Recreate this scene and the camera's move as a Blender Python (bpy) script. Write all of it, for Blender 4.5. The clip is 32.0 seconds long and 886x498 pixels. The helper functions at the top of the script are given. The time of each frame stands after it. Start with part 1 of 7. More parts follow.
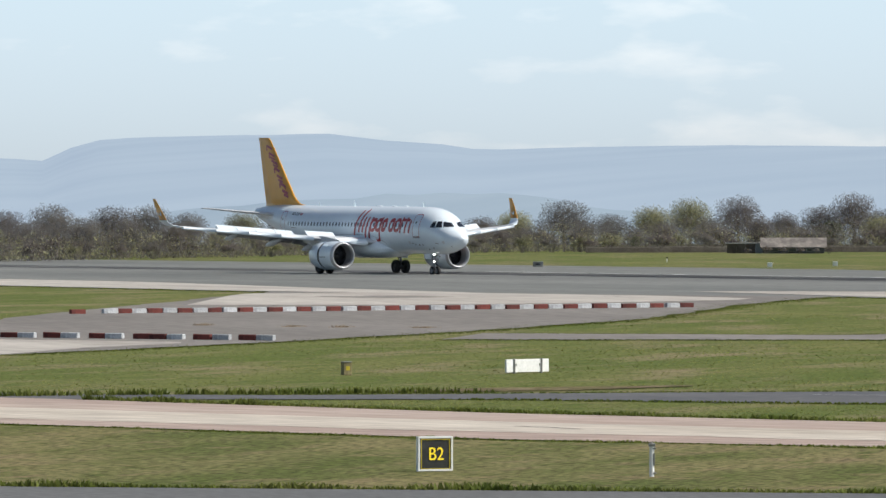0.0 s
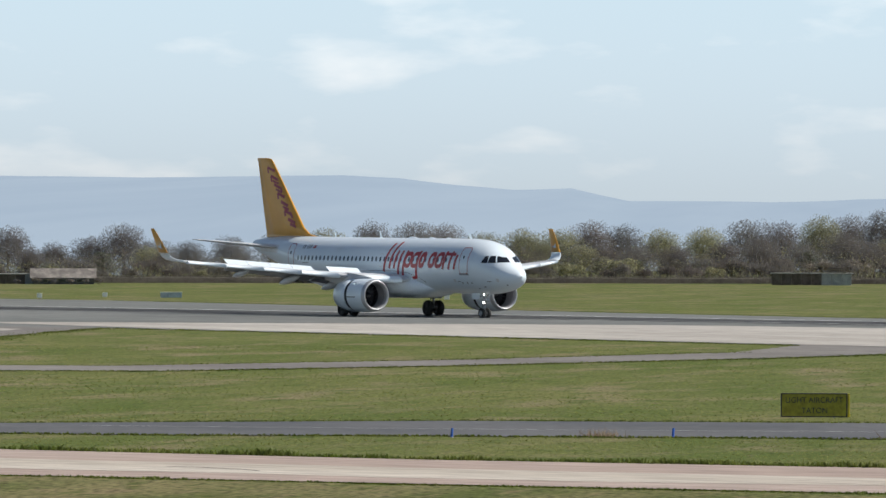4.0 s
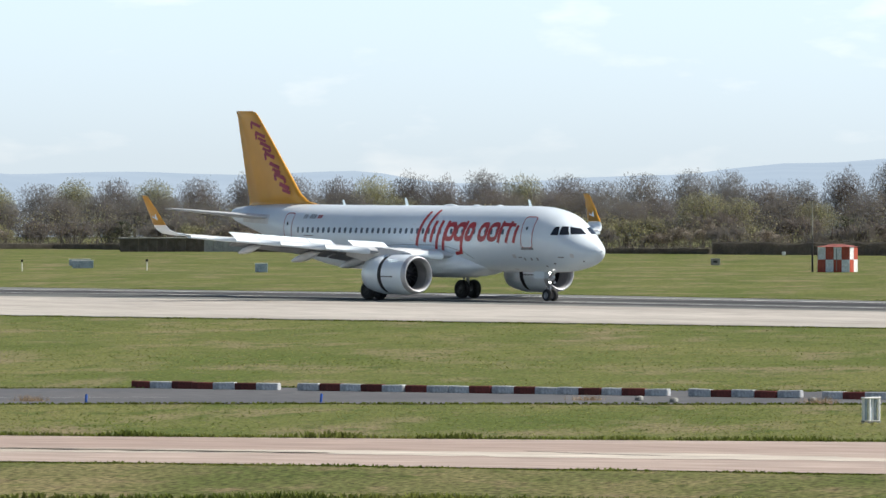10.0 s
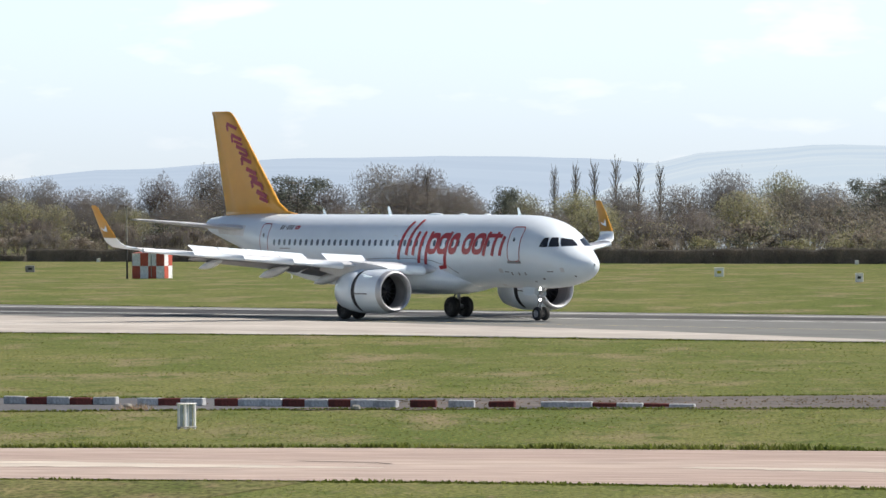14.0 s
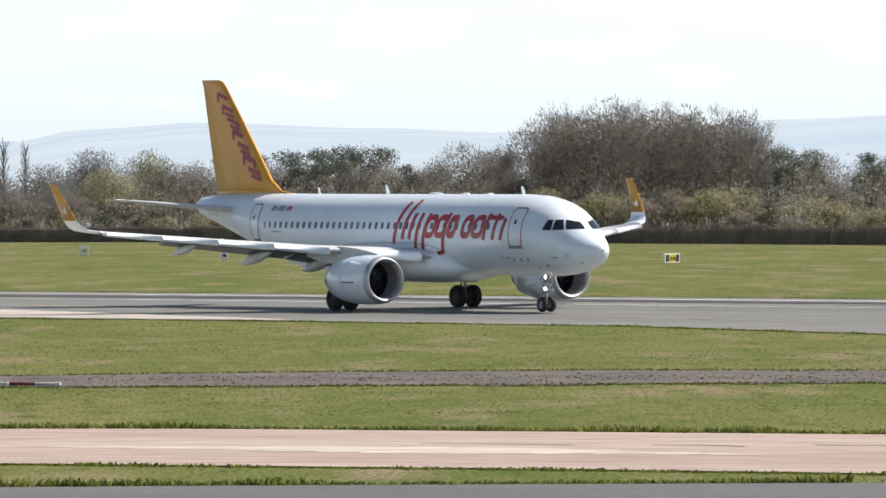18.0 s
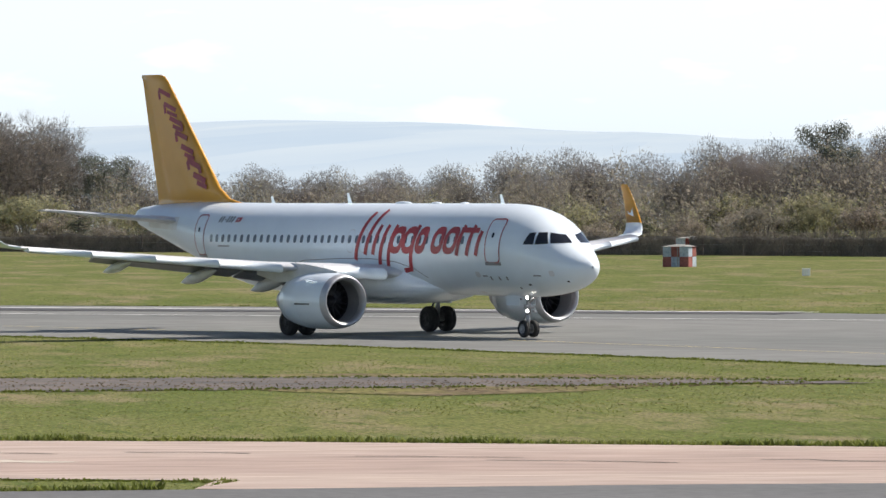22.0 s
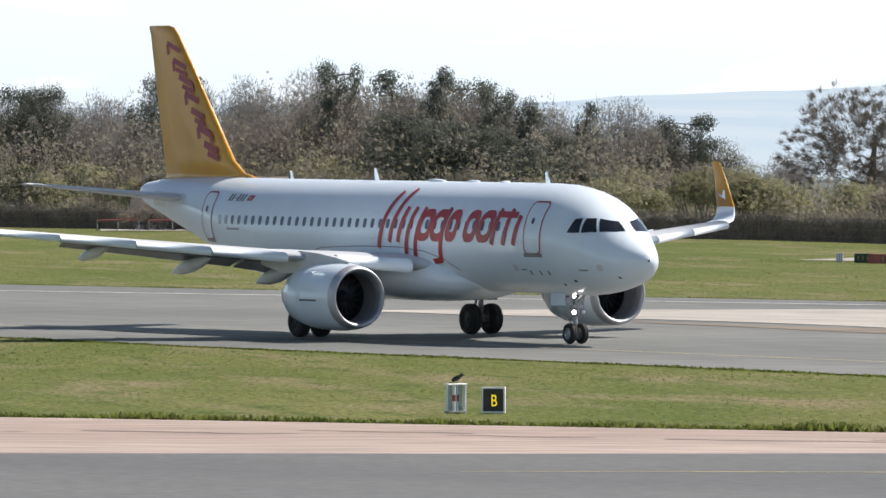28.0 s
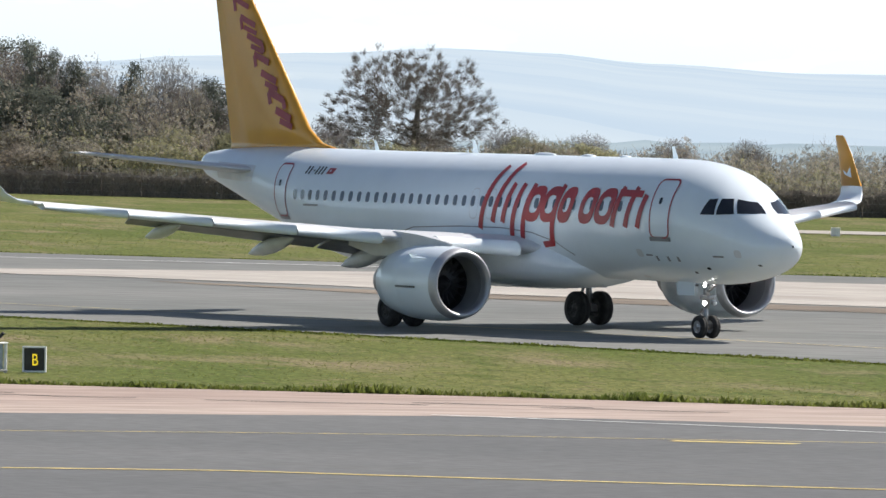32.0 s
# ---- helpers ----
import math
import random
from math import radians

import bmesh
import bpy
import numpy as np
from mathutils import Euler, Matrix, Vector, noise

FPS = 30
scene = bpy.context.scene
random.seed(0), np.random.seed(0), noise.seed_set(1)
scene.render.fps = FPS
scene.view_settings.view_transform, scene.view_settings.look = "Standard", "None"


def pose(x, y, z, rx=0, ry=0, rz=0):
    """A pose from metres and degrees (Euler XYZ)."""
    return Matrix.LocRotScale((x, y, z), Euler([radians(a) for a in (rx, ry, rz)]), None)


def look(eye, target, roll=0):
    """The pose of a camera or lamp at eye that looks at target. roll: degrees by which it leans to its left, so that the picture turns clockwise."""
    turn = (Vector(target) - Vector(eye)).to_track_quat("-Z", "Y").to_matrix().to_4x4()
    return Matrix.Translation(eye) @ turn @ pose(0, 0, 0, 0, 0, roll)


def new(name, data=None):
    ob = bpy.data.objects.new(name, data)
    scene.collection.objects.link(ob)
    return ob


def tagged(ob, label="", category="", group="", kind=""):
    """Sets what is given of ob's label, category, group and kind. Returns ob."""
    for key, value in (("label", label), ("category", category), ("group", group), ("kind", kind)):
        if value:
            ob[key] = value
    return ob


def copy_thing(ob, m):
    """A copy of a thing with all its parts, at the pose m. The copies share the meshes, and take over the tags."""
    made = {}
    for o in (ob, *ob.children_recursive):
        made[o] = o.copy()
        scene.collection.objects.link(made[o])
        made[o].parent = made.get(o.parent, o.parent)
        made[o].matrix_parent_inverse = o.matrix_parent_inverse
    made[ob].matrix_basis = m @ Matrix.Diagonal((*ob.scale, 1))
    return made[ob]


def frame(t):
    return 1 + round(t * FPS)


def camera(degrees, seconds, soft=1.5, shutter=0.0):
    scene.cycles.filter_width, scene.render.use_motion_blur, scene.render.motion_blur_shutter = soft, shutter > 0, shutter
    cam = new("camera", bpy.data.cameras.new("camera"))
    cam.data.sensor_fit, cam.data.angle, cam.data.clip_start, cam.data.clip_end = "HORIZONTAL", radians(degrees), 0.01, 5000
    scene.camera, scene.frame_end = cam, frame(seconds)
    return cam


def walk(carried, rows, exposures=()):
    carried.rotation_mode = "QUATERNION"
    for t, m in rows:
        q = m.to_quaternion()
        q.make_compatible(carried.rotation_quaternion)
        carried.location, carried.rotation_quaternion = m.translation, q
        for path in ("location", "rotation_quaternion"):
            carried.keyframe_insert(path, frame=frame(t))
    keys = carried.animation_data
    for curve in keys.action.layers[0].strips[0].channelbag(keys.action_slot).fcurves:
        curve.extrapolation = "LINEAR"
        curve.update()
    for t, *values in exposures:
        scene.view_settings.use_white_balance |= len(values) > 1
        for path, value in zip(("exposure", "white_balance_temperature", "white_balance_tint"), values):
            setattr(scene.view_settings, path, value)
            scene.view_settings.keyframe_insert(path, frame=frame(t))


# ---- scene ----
EYE = 8.78            # height of the viewing mound's camera over the airfield
TURN0 = 61.5


def drop(d):
    """Height of the airfield at d metres from the viewpoint: level, then gently falling."""
    return -0.0058 * max(0.0, min(d, 1500.0) - 530.0)


def lie(x, y, up=0.0):
    return Vector((x, y, drop(math.hypot(x, y)) + up))


def polar(bearing, d, up=0.0):
    """A place by its bearing in degrees, clockwise from the first view, and its distance."""
    a = radians(bearing - TURN0)
    return lie(d * math.sin(a), d * math.cos(a), up)


# ---- camera: a tripod pan with a long lens; seconds, tilt, turn, lean ----
cam = camera(6.19, 32.0, soft=1.5)
PAN = (
    (0, 89.383, 61.500, -0.01), (0.5, 89.416, 60.990, 0.05), (1, 89.393, 60.375, -0.12), (1.5, 89.392, 59.847, -0.28),
    (2, 89.434, 59.272, -0.53), (2.5, 89.475, 58.681, -0.55), (3, 89.526, 58.029, -0.46), (3.5, 89.581, 57.344, -0.26),
    (4, 89.608, 56.397, -0.21), (4.5, 89.596, 55.693, -0.10), (6.5, 89.432, 53.333, -0.41), (7, 89.506, 52.742, -0.14),
    (7.5, 89.507, 52.166, 0.10), (8, 89.506, 51.478, 0.07), (8.5, 89.505, 50.843, 0.09), (9, 89.453, 50.197, 0.17),
    (9.5, 89.415, 49.584, 0.12), (10, 89.373, 48.882, 0.06), (10.5, 89.364, 48.237, 0.27), (11, 89.399, 47.656, 0.36),
    (11.5, 89.501, 47.106, 0.28), (12, 89.555, 46.519, 0.23), (12.5, 89.537, 45.935, 0.26), (13, 89.482, 45.241, 0.31),
    (13.5, 89.413, 44.661, 0.41), (14, 89.402, 44.091, 0.36), (14.5, 89.422, 43.550, 0.23), (16.5, 89.393, 41.290, 0.32),
    (17, 89.246, 40.663, 0.40), (17.5, 89.169, 40.181, 0.37), (18, 89.219, 39.655, 0.47), (18.5, 89.288, 39.169, 0.39),
    (19, 89.264, 38.550, 0.09), (19.5, 89.207, 37.907, 0.00), (20, 89.108, 37.144, 0.05), (20.5, 89.034, 36.560, 0.12),
    (21, 89.036, 35.995, 0.15), (21.5, 89.106, 35.502, 0.34), (22, 89.227, 34.839, 0.58), (22.5, 89.362, 34.183, 0.71),
    (23, 89.333, 33.746, 0.54), (23.5, 89.267, 33.084, 0.18), (24, 89.189, 32.357, -0.30), (24.5, 89.123, 31.852, -0.52),
    (25, 89.084, 31.291, -0.28), (25.5, 89.106, 30.698, -0.34), (26, 89.153, 30.241, -0.42), (26.5, 89.127, 29.846, -0.24),
    (28.5, 88.990, 28.047, -0.05), (29, 88.998, 27.603, -0.04), (29.5, 88.910, 27.109, -0.22), (30, 88.887, 26.438, -0.48),
    (30.5, 88.911, 25.892, -0.51), (31, 88.899, 25.339, -0.51), (31.5, 88.848, 25.121, -0.51), (32, 88.736, 25.306, -0.69),
)
walk(cam, [(t, pose(0, 0, EYE, tilt, 0, turn) @ pose(0, 0, 0, 0, 0, -lean)) for t, tilt, turn, lean in PAN],
     exposures=((0, 0.14, 6500, 10), (1, 0.19, 6500, 10), (2, 0.12, 6480, 10), (3, 0.15, 6480, 10), (4, 0.05, 6480, 10), (7, 0.17, 6500, 10), (8, 0.14, 6480, 10), (9, 0.20, 6480, 10), (10, 0.34, 6580, 10), (11, 0.36, 6580, 10), (12, 0.20, 6490, 10), (13, 0.18, 6530, 10), (14, 0.41, 6700, 13), (17, 0.44, 6780, 13.8), (18, 0.52, 6780, 13.8), (19, 0.54, 6780, 13.8), (21, 0.48, 6790, 13.8), (22, 0.47, 6720, 13.8), (23, 0.39, 6640, 13.8), (24, 0.43, 6680, 13.8), (26, 0.48, 6620, 13.8), (29, 0.45, 6580, 12.5), (30, 0.46, 6570, 12.5), (31, 0.34, 6530, 12.5), (32, 0.46, 6580, 12.5)))

# ---- light ----
SUN_TURN, SUN_UP = 34.0, 46.0     # clockwise from +y, over the horizon
world = bpy.data.worlds.new("sky")
scene.world = world
world.use_nodes = True
wn, wl = world.node_tree.nodes, world.node_tree.links
wn.clear()
sky = wn.new("ShaderNodeTexSky")
sky.sky_type, sky.sun_disc = "NISHITA", False
sky.sun_elevation, sky.sun_rotation = radians(SUN_UP), radians(SUN_TURN)
sky.altitude, sky.air_density, sky.dust_density, sky.ozone_density = 80, 1.0, 0.6, 2.0
tc = wn.new("ShaderNodeTexCoord")


def sky_mix(fac, a, b, blend="MIX"):
    """A colour mix in the sky; sockets or plain colours."""
    n = wn.new("ShaderNodeMix")
    n.data_type, n.blend_type = "RGBA", blend
    for k, v in ((0, fac), (6, a), (7, b)):
        if isinstance(v, (float, tuple)):
            n.inputs[k].default_value = v
        else:
            wl.new(v, n.inputs[k])
    return n.outputs[2]


bw = wn.new("ShaderNodeRGBToBW")
wl.new(sky.outputs["Color"], bw.inputs["Color"])
xyz = wn.new("ShaderNodeSeparateXYZ")
wl.new(tc.outputs["Generated"], xyz.inputs["Vector"])
height = wn.new("ShaderNodeMapRange")       # 0 on the horizon, 1 from about 12 degrees up
height.inputs["From Max"].default_value = 0.2
wl.new(xyz.outputs["Z"], height.inputs["Value"])
low = wn.new("ShaderNodeMapRange")          # the milky last two degrees over the horizon
low.inputs["From Max"].default_value = 0.045
wl.new(xyz.outputs["Z"], low.inputs["Value"])
milky = sky_mix(low.outputs["Result"], (0.87, 1.0, 1.09, 1), (0.71, 0.97, 1.15, 1))
band = sky_mix(1.0, bw.outputs["Val"], milky, "MULTIPLY")
dome = sky_mix(1.0, sky_mix(0.10, sky.outputs["Color"], bw.outputs["Val"]), (0.42, 0.42, 0.42, 1), "MULTIPLY")
clear = sky_mix(height.outputs["Result"], band, dome)
mp = wn.new("ShaderNodeMapping")
mp.inputs["Scale"].default_value = (19, 19, 62)
mp.inputs["Location"].default_value = (2.3, 0.7, 0.4)
wl.new(tc.outputs["Generated"], mp.inputs["Vector"])
cl = wn.new("ShaderNodeTexNoise")
cl.inputs["Scale"].default_value, cl.inputs["Detail"].default_value, cl.inputs["Roughness"].default_value = 2.4, 5, 0.5
wl.new(mp.outputs["Vector"], cl.inputs["Vector"])
ramp = wn.new("ShaderNodeValToRGB")
ramp.color_ramp.elements[0].position, ramp.color_ramp.elements[1].position = 0.56, 0.76
ramp.color_ramp.elements[1].color = (0.48, 0.48, 0.48, 1)
wl.new(cl.outputs["Fac"], ramp.inputs["Fac"])
bright = sky_mix(1.0, bw.outputs["Val"], (1.32, 1.32, 1.30, 1), "MULTIPLY")
bg = wn.new("ShaderNodeBackground")
bg.inputs["Strength"].default_value = 0.163
wo = wn.new("ShaderNodeOutputWorld")
wl.new(sky_mix(ramp.outputs["Color"], clear, bright), bg.inputs["Color"])
wl.new(bg.outputs["Background"], wo.inputs["Surface"])
sun_data = bpy.data.lights.new("sun", "SUN")
sun_data.energy, sun_data.angle, sun_data.color = 5.0, radians(0.6), (1.0, 0.95, 0.87)
sun = new("sun", sun_data)
sun_way = Vector((math.sin(radians(SUN_TURN)) * math.cos(radians(SUN_UP)), math.cos(radians(SUN_TURN)) * math.cos(radians(SUN_UP)), math.sin(radians(SUN_UP))))
sun.matrix_world = look(sun_way * 300, (0, 0, 0))


# ---- materials ----
def principled(name, color, rough=0.6, metal=0.0, emit=None, power=0.0, coat=0.0):
    m = bpy.data.materials.new(name)
    m.use_nodes = True
    b = m.node_tree.nodes["Principled BSDF"]
    b.inputs["Base Color"].default_value = (*color, 1)
    b.inputs["Roughness"].default_value, b.inputs["Metallic"].default_value = rough, metal
    b.inputs["Coat Weight"].default_value = coat
    if emit:
        b.inputs["Emission Color"].default_value = (*emit, 1)
        b.inputs["Emission Strength"].default_value = power
    return m


def mottled(name, c1, c2, scale=1.0, rough=0.7, metal=0.0, fine=None, bump=0.0, bump_scale=20.0, island=0.0, stretch=(1, 1, 1), coords="Object", lo=0.35, hi=0.65, coat=0.0, turn=0.0, ob_random=0.0, grain=(0.72, 1.22), spots=(), sheen=0.5):
    """A surface of two colours in patches, with a finer grain, and relief."""
    m = principled(name, c1, rough, metal, coat=coat)
    n, l = m.node_tree.nodes, m.node_tree.links
    b = n["Principled BSDF"]
    b.inputs["Specular IOR Level"].default_value = sheen
    t = n.new("ShaderNodeTexCoord")
    tn = n.new("ShaderNodeMapping")
    tn.inputs["Rotation"].default_value = (0, 0, radians(turn))
    l.new(t.outputs[coords], tn.inputs["Vector"])
    mp = n.new("ShaderNodeMapping")
    mp.inputs["Scale"].default_value = stretch
    l.new(tn.outputs["Vector"], mp.inputs["Vector"])
    a = n.new("ShaderNodeTexNoise")
    a.inputs["Scale"].default_value, a.inputs["Detail"].default_value = scale, 6
    l.new(mp.outputs["Vector"], a.inputs["Vector"])
    r = n.new("ShaderNodeValToRGB")
    r.color_ramp.elements[0].position, r.color_ramp.elements[1].position = lo, hi
    r.color_ramp.elements[0].color, r.color_ramp.elements[1].color = (*c1, 1), (*c2, 1)
    l.new(a.outputs["Fac"], r.inputs["Fac"])
    out = r.outputs["Color"]
    for color, size, s0, s1 in spots:
        sn = n.new("ShaderNodeTexNoise")
        sn.inputs["Scale"].default_value, sn.inputs["Detail"].default_value = size, 5
        l.new(mp.outputs["Vector"], sn.inputs["Vector"])
        sr = n.new("ShaderNodeMapRange")
        sr.inputs["From Min"].default_value, sr.inputs["From Max"].default_value = s0, s1
        l.new(sn.outputs["Fac"], sr.inputs["Value"])
        sm = n.new("ShaderNodeMix")
        sm.data_type = "RGBA"
        l.new(sr.outputs["Result"], sm.inputs[0])
        l.new(out, sm.inputs[6])
        sm.inputs[7].default_value = (*color, 1)
        out = sm.outputs[2]
    f = n.new("ShaderNodeTexNoise")
    f.inputs["Scale"].default_value, f.inputs["Detail"].default_value = (fine or scale * 9), 4
    l.new(mp.outputs["Vector"], f.inputs["Vector"])
    mr = n.new("ShaderNodeMapRange")
    mr.inputs["From Min"].default_value, mr.inputs["From Max"].default_value = 0.3, 0.7
    mr.inputs["To Min"].default_value, mr.inputs["To Max"].default_value = grain
    l.new(f.outputs["Fac"], mr.inputs["Value"])
    vm = n.new("ShaderNodeVectorMath")
    vm.operation = "SCALE"
    l.new(out, vm.inputs[0])
    l.new(mr.outputs["Result"], vm.inputs["Scale"])
    out = vm.outputs["Vector"]
    for amount, node, socket in ((island, "ShaderNodeNewGeometry", "Random Per Island"), (ob_random, "ShaderNodeObjectInfo", "Random")):
        if amount:
            g = n.new(node)
            q = n.new("ShaderNodeMapRange")
            q.inputs["To Min"].default_value, q.inputs["To Max"].default_value = 1 - amount, 1 + amount
            l.new(g.outputs[socket], q.inputs["Value"])
            v2 = n.new("ShaderNodeVectorMath")
            v2.operation = "SCALE"
            l.new(out, v2.inputs[0])
            l.new(q.outputs["Result"], v2.inputs["Scale"])
            out = v2.outputs["Vector"]
    l.new(out, b.inputs["Base Color"])
    if bump:
        bp = n.new("ShaderNodeBump")
        bp.inputs["Strength"].default_value = bump
        bt = n.new("ShaderNodeTexNoise")
        bt.inputs["Scale"].default_value, bt.inputs["Detail"].default_value = bump_scale, 5
        l.new(t.outputs[coords], bt.inputs["Vector"])
        l.new(bt.outputs["Fac"], bp.inputs["Height"])
        l.new(bp.outputs["Normal"], b.inputs["Normal"])
    return m


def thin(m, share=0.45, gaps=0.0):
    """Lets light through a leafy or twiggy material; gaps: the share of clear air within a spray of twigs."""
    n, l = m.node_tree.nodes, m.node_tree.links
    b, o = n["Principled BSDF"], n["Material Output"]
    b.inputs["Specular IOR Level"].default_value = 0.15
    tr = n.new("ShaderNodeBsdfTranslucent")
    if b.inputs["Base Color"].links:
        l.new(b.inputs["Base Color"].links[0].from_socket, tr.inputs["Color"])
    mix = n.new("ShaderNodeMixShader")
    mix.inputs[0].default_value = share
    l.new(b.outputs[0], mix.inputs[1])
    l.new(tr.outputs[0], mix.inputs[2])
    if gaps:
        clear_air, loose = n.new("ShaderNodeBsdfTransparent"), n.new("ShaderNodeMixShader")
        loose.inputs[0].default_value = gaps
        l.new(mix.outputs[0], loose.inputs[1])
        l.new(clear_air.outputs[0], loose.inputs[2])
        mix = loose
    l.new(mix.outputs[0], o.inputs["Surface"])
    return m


M = dict(
    grass=mottled("grass", (0.090, 0.116, 0.030), (0.142, 0.147, 0.052), 0.10, 0.9, fine=6.0, bump=0.6, bump_scale=3.0, stretch=(1, 0.30, 1), turn=-43, lo=0.36, hi=0.66, grain=(0.48, 1.5), sheen=0.05, spots=(((0.200, 0.168, 0.098), 0.22, 0.50, 0.70), ((0.066, 0.095, 0.022), 0.8, 0.52, 0.68), ((0.180, 0.150, 0.085), 1.6, 0.58, 0.74))),
    dry=mottled("dry_grass", (0.088, 0.102, 0.032), (0.168, 0.150, 0.070), 0.16, 0.9, fine=5.0, bump=0.8, bump_scale=3.0, stretch=(1, 0.30, 1), turn=-43, lo=0.38, hi=0.62, grain=(0.35, 1.6), sheen=0.05, spots=(((0.175, 0.140, 0.078), 0.7, 0.54, 0.70), ((0.060, 0.080, 0.018), 1.1, 0.56, 0.70))),
    worn=mottled("worn_grass", (0.125, 0.098, 0.062), (0.150, 0.140, 0.055), 0.22, 0.95, fine=3.0, bump=0.5, bump_scale=3.0, stretch=(1, 0.35, 1), turn=-43, lo=0.40, hi=0.60, grain=(0.5, 1.45), sheen=0.05, spots=(((0.205, 0.165, 0.105), 0.5, 0.52, 0.68),)),
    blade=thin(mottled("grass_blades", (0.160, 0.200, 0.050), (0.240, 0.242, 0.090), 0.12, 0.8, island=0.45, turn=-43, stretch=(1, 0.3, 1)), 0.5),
    asphalt=mottled("asphalt", (0.118, 0.124, 0.116), (0.168, 0.170, 0.158), 0.035, 0.85, fine=0.8, bump=0.15, bump_scale=9, stretch=(0.35, 1.6, 1)),
    dark_asphalt=mottled("dark_asphalt", (0.070, 0.072, 0.078), (0.105, 0.104, 0.105), 0.12, 0.85, fine=1.5, bump=0.15, bump_scale=9),
    apron=mottled("apron_asphalt", (0.090, 0.093, 0.092), (0.124, 0.126, 0.123), 0.06, 0.8, fine=3.0, bump=0.15, bump_scale=9, stretch=(0.6, 1.4, 1)),
    side=mottled("brownish_asphalt", (0.145, 0.130, 0.117), (0.195, 0.178, 0.160), 0.05, 0.85, fine=1.2, bump=0.15, bump_scale=9, stretch=(0.4, 1.4, 1)),
    concrete=mottled("pale_concrete", (0.33, 0.30, 0.265), (0.46, 0.43, 0.385), 0.06, 0.85, fine=0.9, bump=0.1, bump_scale=6, stretch=(0.3, 1.8, 1)),
    pink=mottled("pink_concrete", (0.325, 0.245, 0.205), (0.395, 0.318, 0.270), 0.05, 0.85, fine=0.8, bump=0.1, bump_scale=6, stretch=(0.35, 1.8, 1), turn=-25),
    dirt=mottled("dirt", (0.062, 0.056, 0.052), (0.125, 0.104, 0.088), 0.35, 0.95, fine=2.5, bump=0.4, bump_scale=3),
    white_line=mottled("white_line_paint", (0.45, 0.45, 0.44), (0.7, 0.7, 0.68), 0.3, 0.7, fine=2.0),
    yellow_line=mottled("yellow_line_paint", (0.52, 0.40, 0.14), (0.66, 0.52, 0.20), 0.3, 0.7, fine=2.0),
    paint=mottled("white_aircraft_paint", (0.71, 0.79, 0.85), (0.75, 0.825, 0.88), 0.3, 0.30, fine=1.1, coat=0.4, grain=(0.975, 1.02)),
    yellow=mottled("yellow_aircraft_paint", (0.62, 0.29, 0.025), (0.70, 0.335, 0.035), 0.3, 0.35, fine=1.5, coat=0.2, grain=(0.975, 1.02)),
    red=mottled("red_aircraft_paint", (0.36, 0.030, 0.034), (0.43, 0.042, 0.044), 1.0, 0.35, fine=5, grain=(0.975, 1.02)),
    maroon=mottled("dark_red_aircraft_paint", (0.28, 0.022, 0.045), (0.34, 0.03, 0.055), 1.0, 0.4, fine=5, grain=(0.975, 1.02)),
    pale_grey=mottled("pale_grey_aircraft_paint", (0.56, 0.575, 0.595), (0.64, 0.655, 0.67), 0.4, 0.35, fine=2, grain=(0.92, 1.06)),
    mid_grey=mottled("grey_aircraft_paint", (0.20, 0.205, 0.215), (0.28, 0.285, 0.295), 0.5, 0.4, fine=2, grain=(0.92, 1.06)),
    metal=mottled("bare_metal", (0.44, 0.45, 0.47), (0.56, 0.57, 0.59), 0.8, 0.55, 0.8, fine=3, grain=(0.92, 1.06)),
    dark_rim=mottled("brake_grey_rim", (0.035, 0.034, 0.033), (0.07, 0.068, 0.066), 3, 0.6, 0.3, fine=9),
    steel=mottled("gear_steel", (0.30, 0.30, 0.31), (0.45, 0.45, 0.46), 3, 0.4, 0.6, fine=9),
    black=principled("soft_black", (0.022, 0.022, 0.026), 0.6),
    tyre=mottled("tyre_rubber", (0.016, 0.016, 0.017), (0.035, 0.034, 0.033), 3, 0.85, fine=12),
    glass=principled("dark_glass", (0.012, 0.014, 0.018), 0.06, coat=0.5),
    cabin_glass=principled("cabin_window_glass", (0.10, 0.12, 0.15), 0.1, coat=0.5),
    fan=mottled("fan_metal", (0.040, 0.040, 0.044), (0.075, 0.075, 0.080), 3, 0.5, 0.5, fine=9),
    lamp=principled("landing_lamp", (1, 1, 1), 0.3, emit=(1.0, 0.98, 0.92), power=14.0),
)


# ---- mesh helpers ----
def mesh_ob(name, bm, material, parent=None, label="", smooth=False):
    me = bpy.data.meshes.new(name)
    bm.to_mesh(me)
    bm.free()
    for k in (material if isinstance(material, (list, tuple)) else [material]):
        me.materials.append(k)
    if smooth:
        me.polygons.foreach_set("use_smooth", [True] * len(me.polygons))
    ob = new(name, me)
    if parent:
        ob.parent = parent
    if label:
        ob["label"] = label
    return ob


def part(name, bm, material, parent, label="", smooth=False):
    return mesh_ob(name, bm, material, parent, label, smooth)


def raw(name, verts, faces, material, parent=None, label="", smooth=False):
    me = bpy.data.meshes.new(name)
    me.from_pydata(verts, [], faces)
    me.materials.append(material)
    if smooth:
        me.polygons.foreach_set("use_smooth", [True] * len(me.polygons))
    ob = new(name, me)
    if parent:
        ob.parent = parent
    if label:
        ob["label"] = label
    return ob


